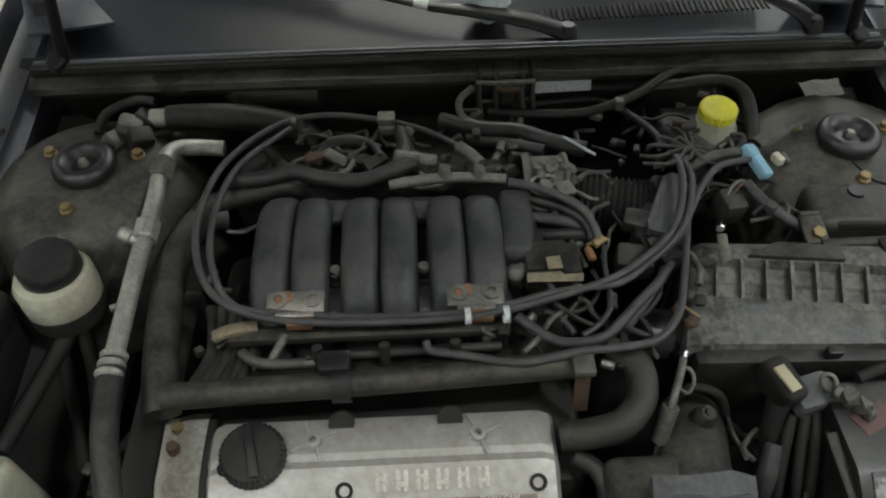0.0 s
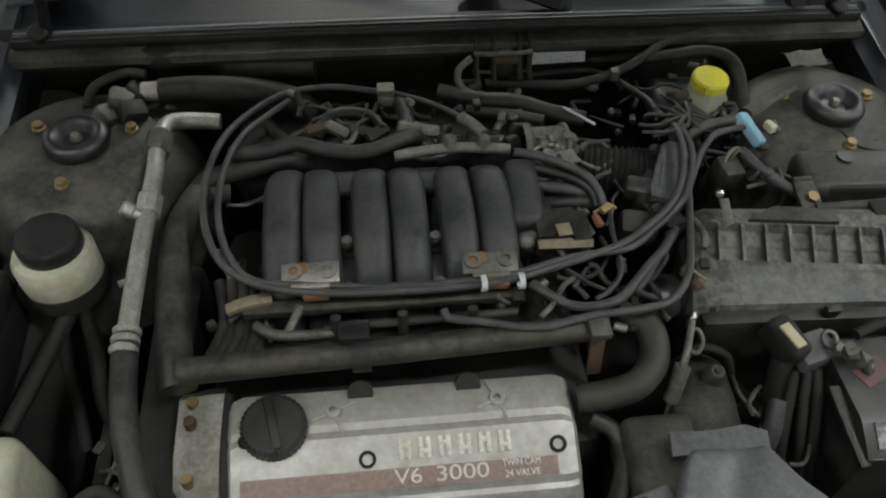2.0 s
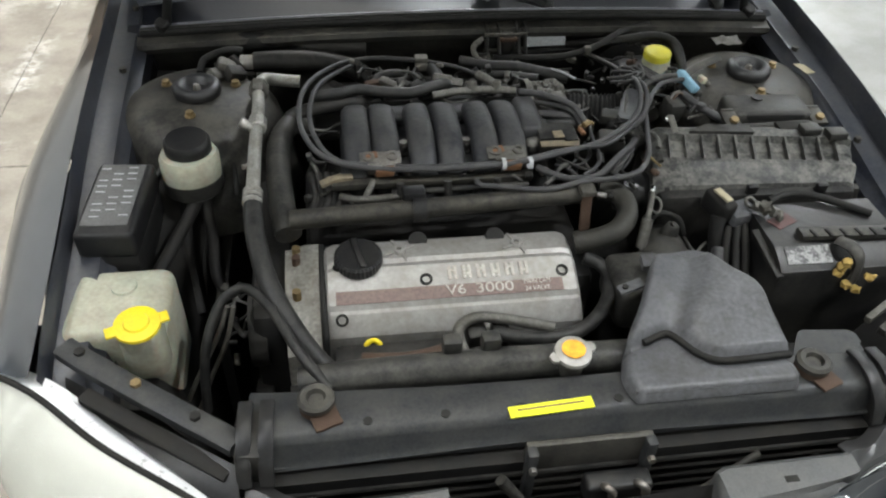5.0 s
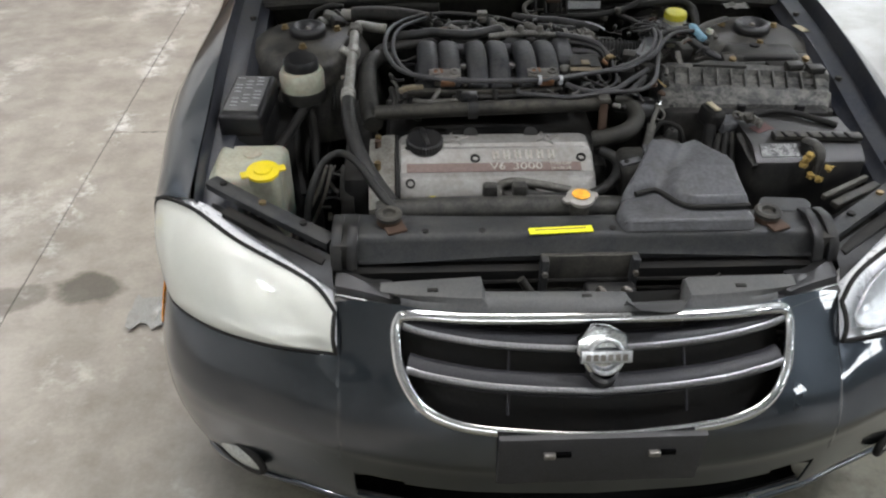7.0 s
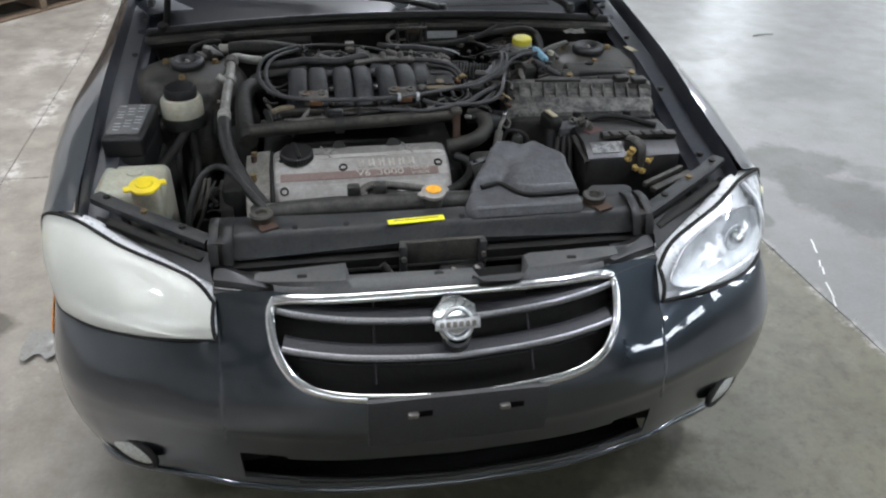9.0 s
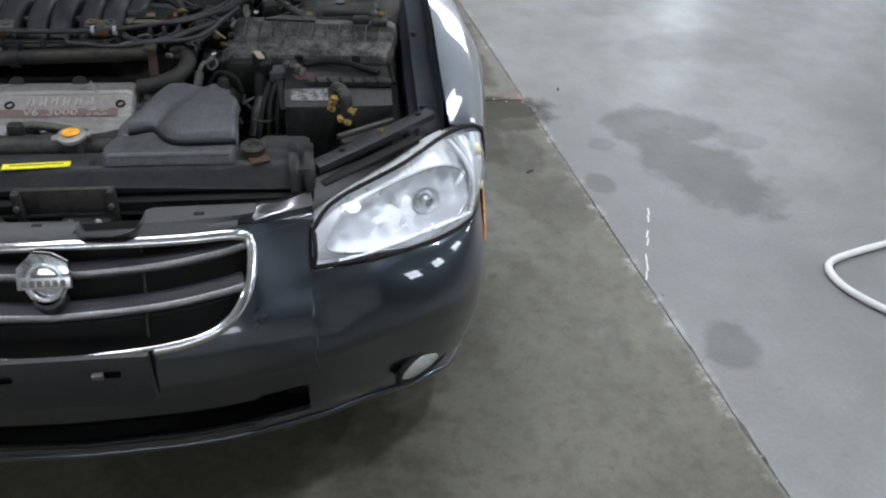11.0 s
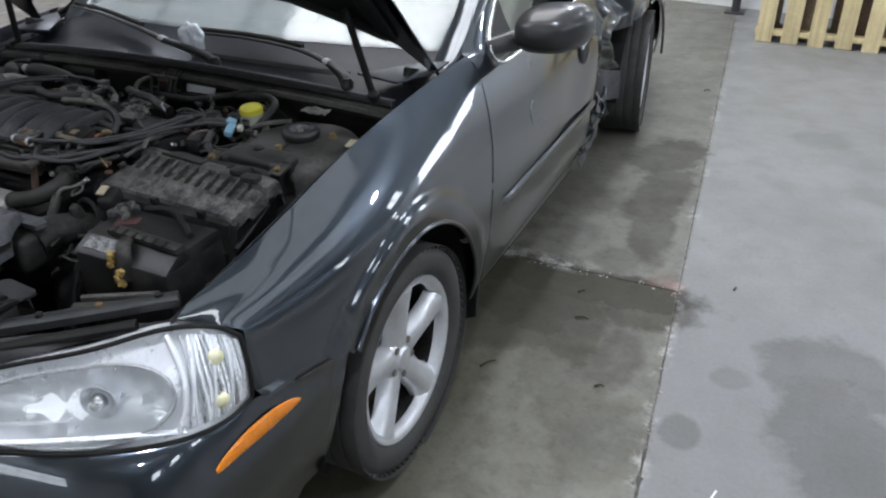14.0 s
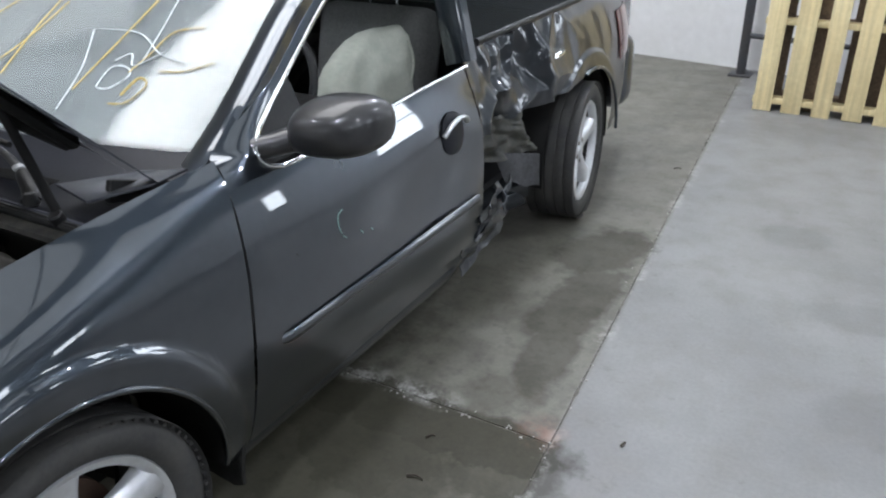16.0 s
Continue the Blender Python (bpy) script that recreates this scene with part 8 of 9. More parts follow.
for x0, x1, y0, y1, z0, z1, count in ZONES:
    for k in range(count):
        p0 = Vector((rw.uniform(x0, x1), rw.uniform(y0, y1), rw.uniform(z0, z1)))
        a = rw.uniform(0, 6.28)
        step = rw.uniform(0.018, 0.034)
        pts = [p0]
        for q in range(3):
            a += rw.uniform(-0.8, 0.8)
            nxt = pts[-1] + Vector((math.cos(a) * step, math.sin(a) * step, rw.uniform(-0.010, 0.010)))
            pts.append(Vector((min(max(nxt.x, x0), x1), min(max(nxt.y, y0), y1), min(max(nxt.z, z0), z1))))
        kind = rw.random()
        if kind < 0.62:
            part("wire", tube(pts, rw.uniform(0.0022, 0.0048), 6, 4), rw.choice((M_RUBBER, M_BAY, M_DUSTBLACK, M_BAY, M_ALUDIRT, M_LID)), engine)
        elif kind < 0.82:
            part("clip", box(p0, (rw.uniform(0.012, 0.022), rw.uniform(0.008, 0.014), rw.uniform(0.008, 0.016)), 0.002, (rw.uniform(-30, 30), rw.uniform(-30, 30), rw.uniform(0, 180))), rw.choice((M_BLACK, M_BAY, M_ALUDIRT, M_DUSTBLACK)), engine)
        else:
            part("fitting", cyl(p0, p0 + Vector((math.cos(a) * 0.018, math.sin(a) * 0.018, rw.uniform(0.0, 0.012))), 0.006, seg=10, bevel=0.0015), rw.choice((M_ALUDIRT, M_STEEL, M_BAY, M_RUST)), engine)


# ---- things that sit in the engine bay ----
# battery with clamp
battery = thing("battery", "black car battery with corroded terminals under a hold-down bar", "battery", at=(0.535, 0.505, 0.45))
part("case", box((0.532, 0.520, 0.722), (0.250, 0.172, 0.205), 0.008), M_BATT, battery)
part("lid", slab([(0.447, 0.820), (0.437, 0.822), (0.446, 0.830), (0.474, 0.845), (0.482, 0.848), (0.596, 0.848), (0.604, 0.840), (0.604, 0.820)], 0.246, Matrix(((0, 0, 1, 0.409), (1, 0, 0, 0), (0, 1, 0, 0), (0, 0, 0, 1)))), M_BATT, battery)
part("front_label", box((0.466, 0.4605, 0.8395), (0.084, 0.033, 0.002), 0, (28, 0, 0)), M_BATTLABEL, battery, "torn white battery label")
part("hold_down", sweep_box([(0.462, 0.497, 0.856), (0.52, 0.494, 0.857), (0.60, 0.489, 0.857), (0.655, 0.486, 0.856)], 0.013, 0.007), M_INNER, battery)
for k in range(6):
    part("bar_slot", box((0.482 + 0.028 * k, 0.4885 - 0.0014 * k, 0.8645), (0.006, 0.020, 0.004), 0.001, (0, 0, 12)), M_DEEP, battery)
part("red_smear", box((0.455, 0.545, 0.8488), (0.050, 0.030, 0.001), 0, (0, 0, 25)), M_REDDUST, battery, "dull red paint smear")
part("side_strap", sweep_box([(0.398, 0.531, 0.841), (0.402, 0.48, 0.828), (0.407, 0.432, 0.815)], 0.007, 0.004), M_BAY, battery)
part("terminal_clamp", tube([(0.525, 0.475, 0.856), (0.538, 0.452, 0.858), (0.550, 0.436, 0.838), (0.548, 0.430, 0.79)], 0.015, 8, 6, flat=0.5), M_INNER, battery)
for x, z in ((0.517, 0.832), (0.514, 0.818), (0.535, 0.795), (0.552, 0.79), (0.561, 0.822), (0.522, 0.842)):
    b = bmesh.new()
    bmesh.ops.create_icosphere(b, subdivisions=2, radius=0.0085)
    for v in b.verts:
        v.co = v.co * (1 + 0.8 * noise.noise(v.co * 160 + Vector((x * 50, 0, 0)))) + Vector((x, 0.432 - 0.5 * max(0.0, x - 0.52), z))
    part("corrosion", b, M_CORR, battery, "yellow-brown terminal corrosion")
part("tray", box((0.53, 0.50, 0.60), (0.27, 0.17, 0.03), 0.006), M_DEEP, battery)
cl = part("terminal_cover", box((0.354, 0.598, 0.852), (0.036, 0.062, 0.048), 0.010, (8, 0, 20), seg=3), M_DEEP, battery, "black terminal cover")
part("cover_skirt", tube([(0.350, 0.58, 0.84), (0.345, 0.56, 0.80), (0.352, 0.54, 0.74)], (0.015, 0.011), 12, 5), M_DEEP, cl)
part("cover_tag", box((0.349, 0.586, 0.884), (0.017, 0.036, 0.004), 0.001, (6, 8, 24)), M_PAPER, cl, "yellowed paper tag")
part("fuse_link", box((0.396, 0.590, 0.836), (0.058, 0.046, 0.026), 0.005, (0, 0, 14), seg=2), M_GREYBOX, battery, "grey fuse link block")
part("terminal_nut", tube([(0.414 + 0.0095 * math.cos(a), 0.594 + 0.0095 * math.sin(a), 0.856 + 0.004 * math.sin(a)) for a in [radians(45 * k) for k in range(8)]], 0.0032, 6, 2, closed=True), M_ALUDIRT, battery)
for k, (x, y, zc, r) in enumerate([(0.428, 0.566, 0.866, 0.012), (0.440, 0.556, 0.864, 0.010), (0.449, 0.548, 0.858, 0.008), (0.418, 0.574, 0.862, 0.009)]):
    b = bmesh.new()
    bmesh.ops.create_icosphere(b, subdivisions=2, radius=r)
    for v in b.verts:
        v.co = v.co * (1 + 0.8 * noise.noise(v.co * 140 + Vector((k * 9, 0, 0)))) + Vector((x, y, zc))
    part("terminal_crust", b, M_ALUDIRT, battery, "grey crusted terminal")
part("battery_cable", tube([(0.455, 0.60, 0.852), (0.500, 0.612, 0.856), (0.545, 0.600, 0.858), (0.59, 0.570, 0.857), (0.63, 0.545, 0.853)], 0.0075, 8, 6), M_DEEP, battery)
for pts in ([(0.405, 0.585, 0.83), (0.392, 0.53, 0.80), (0.385, 0.48, 0.74), (0.385, 0.44, 0.66)], [(0.37, 0.57, 0.82), (0.352, 0.52, 0.78), (0.342, 0.47, 0.72), (0.35, 0.42, 0.62)], [(0.39, 0.58, 0.83), (0.372, 0.52, 0.79), (0.366, 0.46, 0.72)]):
    part("battery_cable", tube(pts, 0.0075, 10, 6), M_DEEP, battery)
part("cable_boot", tube([(0.350, 0.545, 0.79), (0.338, 0.515, 0.765), (0.330, 0.49, 0.72)], 0.014, 10, 5), M_CABLE, battery)
part("bracket_rail", box((0.60, 0.345, 0.795), (0.15, 0.02, 0.014), 0.003, (0, 0, 30)), M_INNER, battery, "dusty bracket rail")
part("bracket_rail", box((0.59, 0.375, 0.795), (0.15, 0.012, 0.014), 0.003, (0, 0, 30)), M_ALUDIRT, battery)

# air cleaner
airbox = thing("air_cleaner", "dusty black air cleaner box with a ribbed lid", "air cleaner", at=(0.45, 0.69, 0.5))
AB = [(0.665, 0.815, 0.05), (0.660, 0.842, 0.05), (0.664, 0.851, 0.05), (0.673, 0.855, 0.05), (0.708, 0.865, 0.11), (0.716, 0.871, 0.12), (0.722, 0.872, 0.12), (0.726, 0.863, 0.12), (0.748, 0.869, 0.12), (0.751, 0.873, 0.12), (0.772, 0.880, 0.12), (0.777, 0.893, 0.12), (0.790, 0.896, 0.10), (0.802, 0.890, 0.08), (0.806, 0.86, 0.08)]
rows = [[Vector((x + 0.25 * (y - 0.72), y - sh * (x - 0.3), z - dz)) for y, z, sh in AB] for x, dz in ((0.264, 0.03), (0.268, 0.006), (0.278, 0.0), (0.35, 0.0), (0.45, 0.0), (0.55, 0.0), (0.655, 0.0), (0.667, 0.006), (0.673, 0.03))]
part("lid", grid(rows, thick=0.003), M_LID, airbox, "dusty ribbed lid", 30)
for k in range(11):
    x = 0.300 + 0.0335 * k
    rb = slab([(0.720, 0.862), (0.720, 0.873), (0.726, 0.877), (0.770, 0.895), (0.777, 0.896), (0.780, 0.878)], 0.0045, Matrix(((0.15, 0, 1, x - 0.108), (1, 0, 0, -0.12 * (x - 0.3)), (0, 1, 0, 0), (0, 0, 0, 1))))
    part("lid_rib", rb, M_LID, airbox)
part("lid_cap", slab([(0.352, 0.772), (0.482, 0.757), (0.484, 0.782), (0.402, 0.794), (0.392, 0.792)], 0.010, Matrix.Translation((0, 0, 0.893))), M_DUSTBLACK, airbox)
part("lower_shell", grid([[Vector((x, y - 0.05 * (x - 0.3), z)) for y, z in ((0.668, 0.842), (0.657, 0.838), (0.652, 0.815), (0.640, 0.74), (0.62, 0.62))] for x in (0.258, 0.30, 0.45, 0.60, 0.668)], thick=0.003), M_DUSTBLACK, airbox, "grimy lower half of the box")
for x, w in ((0.296, 0.014), (0.272, 0.010)):
    part("shell_rib", slab([(0.655, 0.70), (0.640, 0.70), (0.644, 0.82), (0.660, 0.850), (0.690, 0.862), (0.70, 0.85)], w, Matrix(((0, 0, 1, x), (1, 0, 0, 0), (0, 1, 0, 0), (0, 0, 0, 1)))), M_DEEP, airbox)
part("lid_recess", box((0.575, 0.782, 0.894), (0.06, 0.03, 0.012), 0.003, (0, 0, -2)), M_DEEP, airbox)
part("body", box((0.46, 0.715, 0.745), (0.40, 0.17, 0.20), 0.015, (0, 0, -1.7)), M_BAY, airbox)
for x in (0.44, 0.58):
    part("clip", box((x, 0.650 - 0.05 * (x - 0.3), 0.838), (0.022, 0.012, 0.045), 0.003, (8, 0, 0)), M_BLACK, airbox)
for x, y in ((0.60, 0.755), (0.645, 0.735)):
    part("lid_boss", box((x, y, 0.905), (0.04, 0.03, 0.016), 0.004), M_DUSTBLACK, airbox)
part("inlet_neck", lathe([(0.042, 0.0), (0.045, 0.01), (0.038, 0.016), (0.038, 0.06)], (0.262, 0.71, 0.80), (-1, 0.1, 0.1), 24), M_BLACK, airbox)
part("rusty_tie", tube([(0.239, 0.689, 0.905), (0.251, 0.686, 0.895), (0.264, 0.684, 0.885)], 0.0022, 6, 4), M_GOLD, airbox)
part("rusty_tie", box((0.258, 0.688, 0.868), (0.018, 0.016, 0.010), 0.004, (10, 20, 30)), M_RUST, airbox, "rust-brown clip end")
part("lid_bracket", tube([(0.312, 0.788, 0.930), (0.311, 0.771, 0.925), (0.315, 0.756, 0.912)], 0.007, 8, 5, flat=0.35), M_ALUDIRT, airbox)

# intake duct over the radiator support
duct = thing("intake_duct", "grey faded plastic intake duct on the radiator support", "intake duct", at=(0.18, 0.27, 0.82))
part("tray_base", slab([(0.062, 0.20), (0.075, 0.195), (0.306, 0.195), (0.318, 0.205), (0.316, 0.30), (0.308, 0.37), (0.24, 0.42), (0.17, 0.415), (0.12, 0.36), (0.085, 0.30)], 0.018, Matrix.Translation((0, 0, 0.822))), M_GREYBOX, duct)


def duct_top(i, j, n=44, m=40):
    """The moulded cover: a low tray in front, and a raised chamber behind a stepped lip."""
    y = 0.190 + 0.262 * i / n
    xl = ease(y, [(0.19, 0.064), (0.205, 0.057), (0.237, 0.054), (0.30, 0.081), (0.35, 0.113), (0.395, 0.138), (0.435, 0.160), (0.452, 0.178)])
    xr = ease(y, [(0.19, 0.312), (0.205, 0.322), (0.24, 0.322), (0.32, 0.318), (0.365, 0.318), (0.40, 0.290), (0.452, 0.258)])
    t = j / m
    x = xl + (xr - xl) * t
    lip = ease(x, [(0.05, 0.275), (0.10, 0.288), (0.138, 0.302), (0.152, 0.297), (0.168, 0.268), (0.195, 0.244), (0.23, 0.240), (0.33, 0.243)])
    q = min(1.0, max(0.0, (y - lip) / 0.007))
    q = q * q * (3 - 2 * q)
    z = 0.845 + 0.016 * q + 0.022 * q * min(1.0, max(0.0, (y - lip) / 0.09)) - 0.006 * math.exp(-(((y - lip + 0.007) / 0.006) ** 2))
    z -= 0.011 * q * math.exp(-(((x - 0.155 - 0.55 * (y - 0.30)) / 0.022) ** 2))
    e = min(t, 1 - t, i / n * 1.2, (1 - i / n)) * 2
    z -= 0.022 * max(0.0, 1 - e / 0.10) ** 2.2
    return Vector((x, y, z))


part("cover", grid([[duct_top(i, j) for j in range(41)] for i in range(45)]), M_GREYBOX, duct, angle=70)
# near-black tube drawn under the stepped lip as its shadow line
part("cover_lip", tube([(x, ease(x, [(0.05, 0.275), (0.10, 0.288), (0.138, 0.302), (0.152, 0.297), (0.168, 0.268), (0.195, 0.244), (0.23, 0.240), (0.33, 0.243)]) - 0.003, 0.8465) for x in [0.10 + 0.0145 * k for k in range(16)]], 0.0055, 6, 3), M_DEEP, duct)
part("mount_tab", box((0.118, 0.402, 0.851), (0.045, 0.02, 0.006), 0.002, (0, -10, 12)), M_GREYBOX, duct)
part("tab_hole", cyl((0.108, 0.400, 0.850), (0.108, 0.400, 0.8555), 0.005, seg=10), M_DEEP, duct)
part("mount_boss", cyl((0.20, 0.47, 0.80), (0.20, 0.468, 0.838), 0.022, 0.016, 16, 0.004), M_DUSTBLACK, duct)
part("lower_box", box((0.19, 0.47, 0.775), (0.15, 0.12, 0.09), 0.02, seg=3), M_DUSTBLACK, duct)
part("neck", tube([(0.228, 0.47, 0.785), (0.234, 0.51, 0.788), (0.248, 0.56, 0.778), (0.264, 0.615, 0.755)], (0.050, 0.042), 20, 6, flat=0.8), M_DUSTBLACK, duct, "dusty neck of the duct")
part("neck_flange", slab([(0.160, 0.455), (0.282, 0.452), (0.287, 0.478), (0.262, 0.488), (0.215, 0.484), (0.165, 0.486)], 0.010, Matrix.Translation((0, 0, 0.834))), M_GREYBOX, duct)
part("neck_boss", cyl((0.258, 0.577, 0.80), (0.260, 0.572, 0.832), 0.018, 0.013, 14, 0.004), M_DUSTBLACK, duct)
part("boss_screw", cyl((0.259, 0.573, 0.832), (0.260, 0.571, 0.836), 0.005, seg=6), M_BAY, duct)
part("neck_band", tube([(0.222, 0.602, 0.80), (0.245, 0.612, 0.828), (0.285, 0.606, 0.818), (0.300, 0.595, 0.785)], 0.006, 8, 5), M_DEEP, duct)

# level stick loop beside the duct
stick = thing("transmission_dipstick", "steel dipstick with a looped pull ring", "dipstick", at=(0.21, 0.58, 0.8))
part("pull_ring", tube([(0.228, 0.599, 0.845), (0.225, 0.611, 0.850), (0.232, 0.622, 0.857), (0.242, 0.622, 0.857), (0.246, 0.609, 0.850), (0.237, 0.595, 0.845)], 0.0028, 8, 6, closed=True), M_ALUDIRT, stick, "thin wire pull ring")
part("rod", tube([(0.2372, 0.640, 0.864), (0.228, 0.615, 0.858), (0.208, 0.573, 0.845), (0.19, 0.52, 0.70)], 0.0050, 8, 6), M_ALUDIRT, stick)
part("guide_tube", cyl((0.209, 0.575, 0.847), (0.198, 0.552, 0.80), 0.0105, seg=12), M_ALUDIRT, stick)
part("tip", cyl((0.2345, 0.634, 0.862), (0.2395, 0.645, 0.866), 0.0072, seg=12, bevel=0.002), M_CHROME, stick)

# brake fluid reservoir
brake = thing("brake_fluid_reservoir", "cloudy white brake fluid reservoir with a yellow cap", "reservoir", at=(0.39, 1.08, 0.80))
part("body", lathe([(0.0, 0.0), (0.034, 0.0), (0.038, 0.01), (0.038, 0.05), (0.032, 0.06), (0.030, 0.075), (0, 0.075)], (0.392, 1.072, 0.832), (0, 0, 1), 28), M_MILK, brake)
part("body", box((0.345, 1.088, 0.865), (0.085, 0.06, 0.055), 0.012, seg=3), M_GREYBOX, brake, "grimy reservoir body")
cb = lathe([(0.0285, 0.0), (0.0308, 0.003), (0.0308, 0.016), (0.0275, 0.0195), (0.012, 0.021), (0.0, 0.022)], (0.390, 1.070, 0.905), (0, -0.06, 1), 72, ripple=0.0012)
part("cap", cb, M_YELLOW, brake, "yellow ribbed screw cap", 25)
part("booster", lathe([(0, 0.0), (0.06, 0.005), (0.10, 0.03), (0.105, 0.06), (0.10, 0.09)], (0.36, 1.13, 0.80), (0, 1, 0), 32), M_DEEP, brake)
part("master_cylinder", cyl((0.37, 1.12, 0.81), (0.37, 0.99, 0.805), 0.024, seg=16, bevel=0.004), M_ALUDIRT, brake)
part("hose_guard", tube([(0.34, 1.13, 0.915), (0.40, 1.13, 0.93), (0.438, 1.11, 0.92), (0.442, 1.05, 0.90), (0.44, 1.0, 0.86)], 0.009, 8, 6), M_BAY, brake)

# power steering reservoir
ps = thing("steering_fluid_reservoir", "round cloudy white reservoir with a black screw cap", "reservoir", at=(-0.615, 0.80, 0.72))
part("body", lathe([(0.0, 0.0), (0.04, 0.002), (0.053, 0.014), (0.055, 0.05), (0.055, 0.08), (0.050, 0.09), (0, 0.092)], (-0.617, 0.806, 0.795), (0, 0, 1), 32), M_MILK, ps)
part("lower_shell", lathe([(0.0, 0.0), (0.041, 0.001), (0.0555, 0.014), (0.0565, 0.045)], (-0.617, 0.806, 0.793), (0, 0, 1), 32), M_DUSTBLACK, ps, "grime-covered lower shell")
kb = lathe([(0.041, 0.0), (0.043, 0.004), (0.0425, 0.026), (0.038, 0.032), (0.0, 0.034)], (-0.617, 0.812, 0.880), (0, -0.05, 1), 32)
part("cap", kb, M_BLACK, ps, "black screw cap")
for dx, pts in ((0, [(-0.635, 0.79, 0.80), (-0.64, 0.76, 0.74), (-0.635, 0.70, 0.66), (-0.62, 0.64, 0.62)]), (1, [(-0.60, 0.785, 0.80), (-0.59, 0.74, 0.74), (-0.585, 0.68, 0.68), (-0.56, 0.65, 0.66), (-0.54, 0.67, 0.66)])):
    part("hose", tube(pts, 0.011, 10, 6), M_DEEP, ps)

# washer fluid tank
washer = thing("washer_tank", "cloudy white washer fluid tank with a yellow flip cap", "washer tank", at=(-0.72, 0.5, 0.55))
part("body", box((-0.712, 0.508, 0.702), (0.165, 0.150, 0.21), 0.022, (3, 0, 0), seg=4), M_MILK, washer)
part("filler_neck", box((-0.664, 0.428, 0.770), (0.066, 0.06, 0.11), 0.018, seg=3), M_MILK, washer)
wc = lathe([(0.034, 0.0), (0.036, 0.003), (0.035, 0.008), (0.020, 0.0095), (0.018, 0.013), (0.0, 0.0135)], (-0.664, 0.418, 0.826), (0, -0.1, 1), 30)
for a in (200, 20):
    box((-0.664 + 0.038 * math.cos(radians(a)), 0.418 + 0.038 * math.sin(radians(a)), 0.830), (0.02, 0.022, 0.006), 0.002, (0, 0, a), wc)
part("cap", wc, M_YELCAP, washer, "bright yellow flip cap")
part("moulded_ring", lathe([(0.022, 0), (0.02, 0.005), (0.012, 0.006), (0, 0.004)], (-0.705, 0.53, 0.806), (0, 0, 1), 18), M_MILK, washer)

# fuse box
fuse = thing("fuse_box", "black plastic fuse box with a pale printed lid", "fuse box", at=(-0.73, 0.69, 0.7))
part("lid", box((-0.732, 0.694, 0.845), (0.10, 0.20, 0.055), 0.010, (2.5, 0, -4), seg=3), M_BLACK, fuse)
part("base", box((-0.732, 0.694, 0.77), (0.096, 0.19, 0.11), 0.006, (2.5, 0, -4)), M_DEEP, fuse)
part("lid_print", box((-0.734, 0.70, 0.8735), (0.078, 0.165, 0.0012), 0, (2.5, 0, -4)), mat("faded_lid_print", (0.105, 0.105, 0.105), 0.5, 0.0, (0.06, 0.058, 0.05), 0.5, 20.0), fuse)
for k in range(9):
    for q in (-1, 0, 1):
        if (k * 3 + q) % 4 == 0:
            continue
        part("print_bar", box((-0.734 + q * 0.024, 0.64 + 0.0165 * k, 0.8725 + 0.0007 * k), (0.016, 0.0028, 0.001), 0, (2.5, 0, -4)), M_LABEL, fuse)

# relay box and its bracket beside the strut tower
relay = thing("relay_box", "dusty black relay box on a metal bracket", "relay box", at=(0.54, 0.86, 0.75))
part("case", box((0.565, 0.868, 0.858), (0.18, 0.09, 0.085), 0.016, (0, 0, -3), seg=3), M_DUSTBLACK, relay)
part("case_slot", box((0.566, 0.838, 0.886), (0.13, 0.03, 0.024), 0.006, (0, 0, -3)), M_DEEP, relay)
part("case_pin", cyl((0.55, 0.888, 0.899), (0.55, 0.888, 0.904), 0.013, seg=12), M_BLACK, relay)
for x in (0.466, 0.655):
    part("bracket", box((x, 0.825, 0.890), (0.034, 0.05, 0.008), 0.002, (10, 0, 0)), M_INNER, relay)
    part("bracket_bolt", cyl((x + 0.002, 0.815, 0.892), (x + 0.002, 0.813, 0.900), 0.009, seg=6), M_GOLD, relay)
    part("bracket_leg", box((x, 0.85, 0.86), (0.03, 0.008, 0.08), 0.002), M_INNER, relay)
part("cross_tube", tube([(0.47, 0.80, 0.885), (0.55, 0.798, 0.888), (0.63, 0.80, 0.885), (0.655, 0.77, 0.87)], 0.009, 8, 5), M_BAY, relay)

# blue plug and its neighbours
plug = thing("blue_connector", "pale blue wiring connector with taped cable", "connector", at=(0.42, 0.93, 0.88))
part("housing", box((0.420, 0.942, 0.908), (0.021, 0.042, 0.018), 0.005, (15, 20, 25)), M_BLUE, plug)
part("housing_end", box((0.407, 0.965, 0.915), (0.024, 0.022, 0.024), 0.004, (15, 20, 25)), M_BLUE, plug)
part("cable", tube([(0.31, 0.94, 0.91), (0.34, 0.955, 0.915), (0.37, 0.965, 0.915), (0.40, 0.968, 0.914)], 0.0085, 8, 6), M_DUSTBLACK, plug)
part("yellow_clip", box((0.448, 0.95, 0.915), (0.012, 0.02, 0.014), 0.003, (0, 0, 20)), M_MILK, plug)
part("bracket", tube([(0.44, 1.01, 0.895), (0.48, 1.03, 0.905), (0.53, 1.055, 0.908)], 0.012, 8, 6, flat=0.5), M_INNER, plug)
part("relay", box((0.361, 0.883, 0.885), (0.036, 0.040, 0.045), 0.006, (8, 5, 12), seg=2), M_DUSTBLACK, plug)
part("relay_cap", cyl((0.335, 0.839, 0.893), (0.329, 0.827, 0.898), 0.007, seg=8, bevel=0.002), M_CHROME, plug)
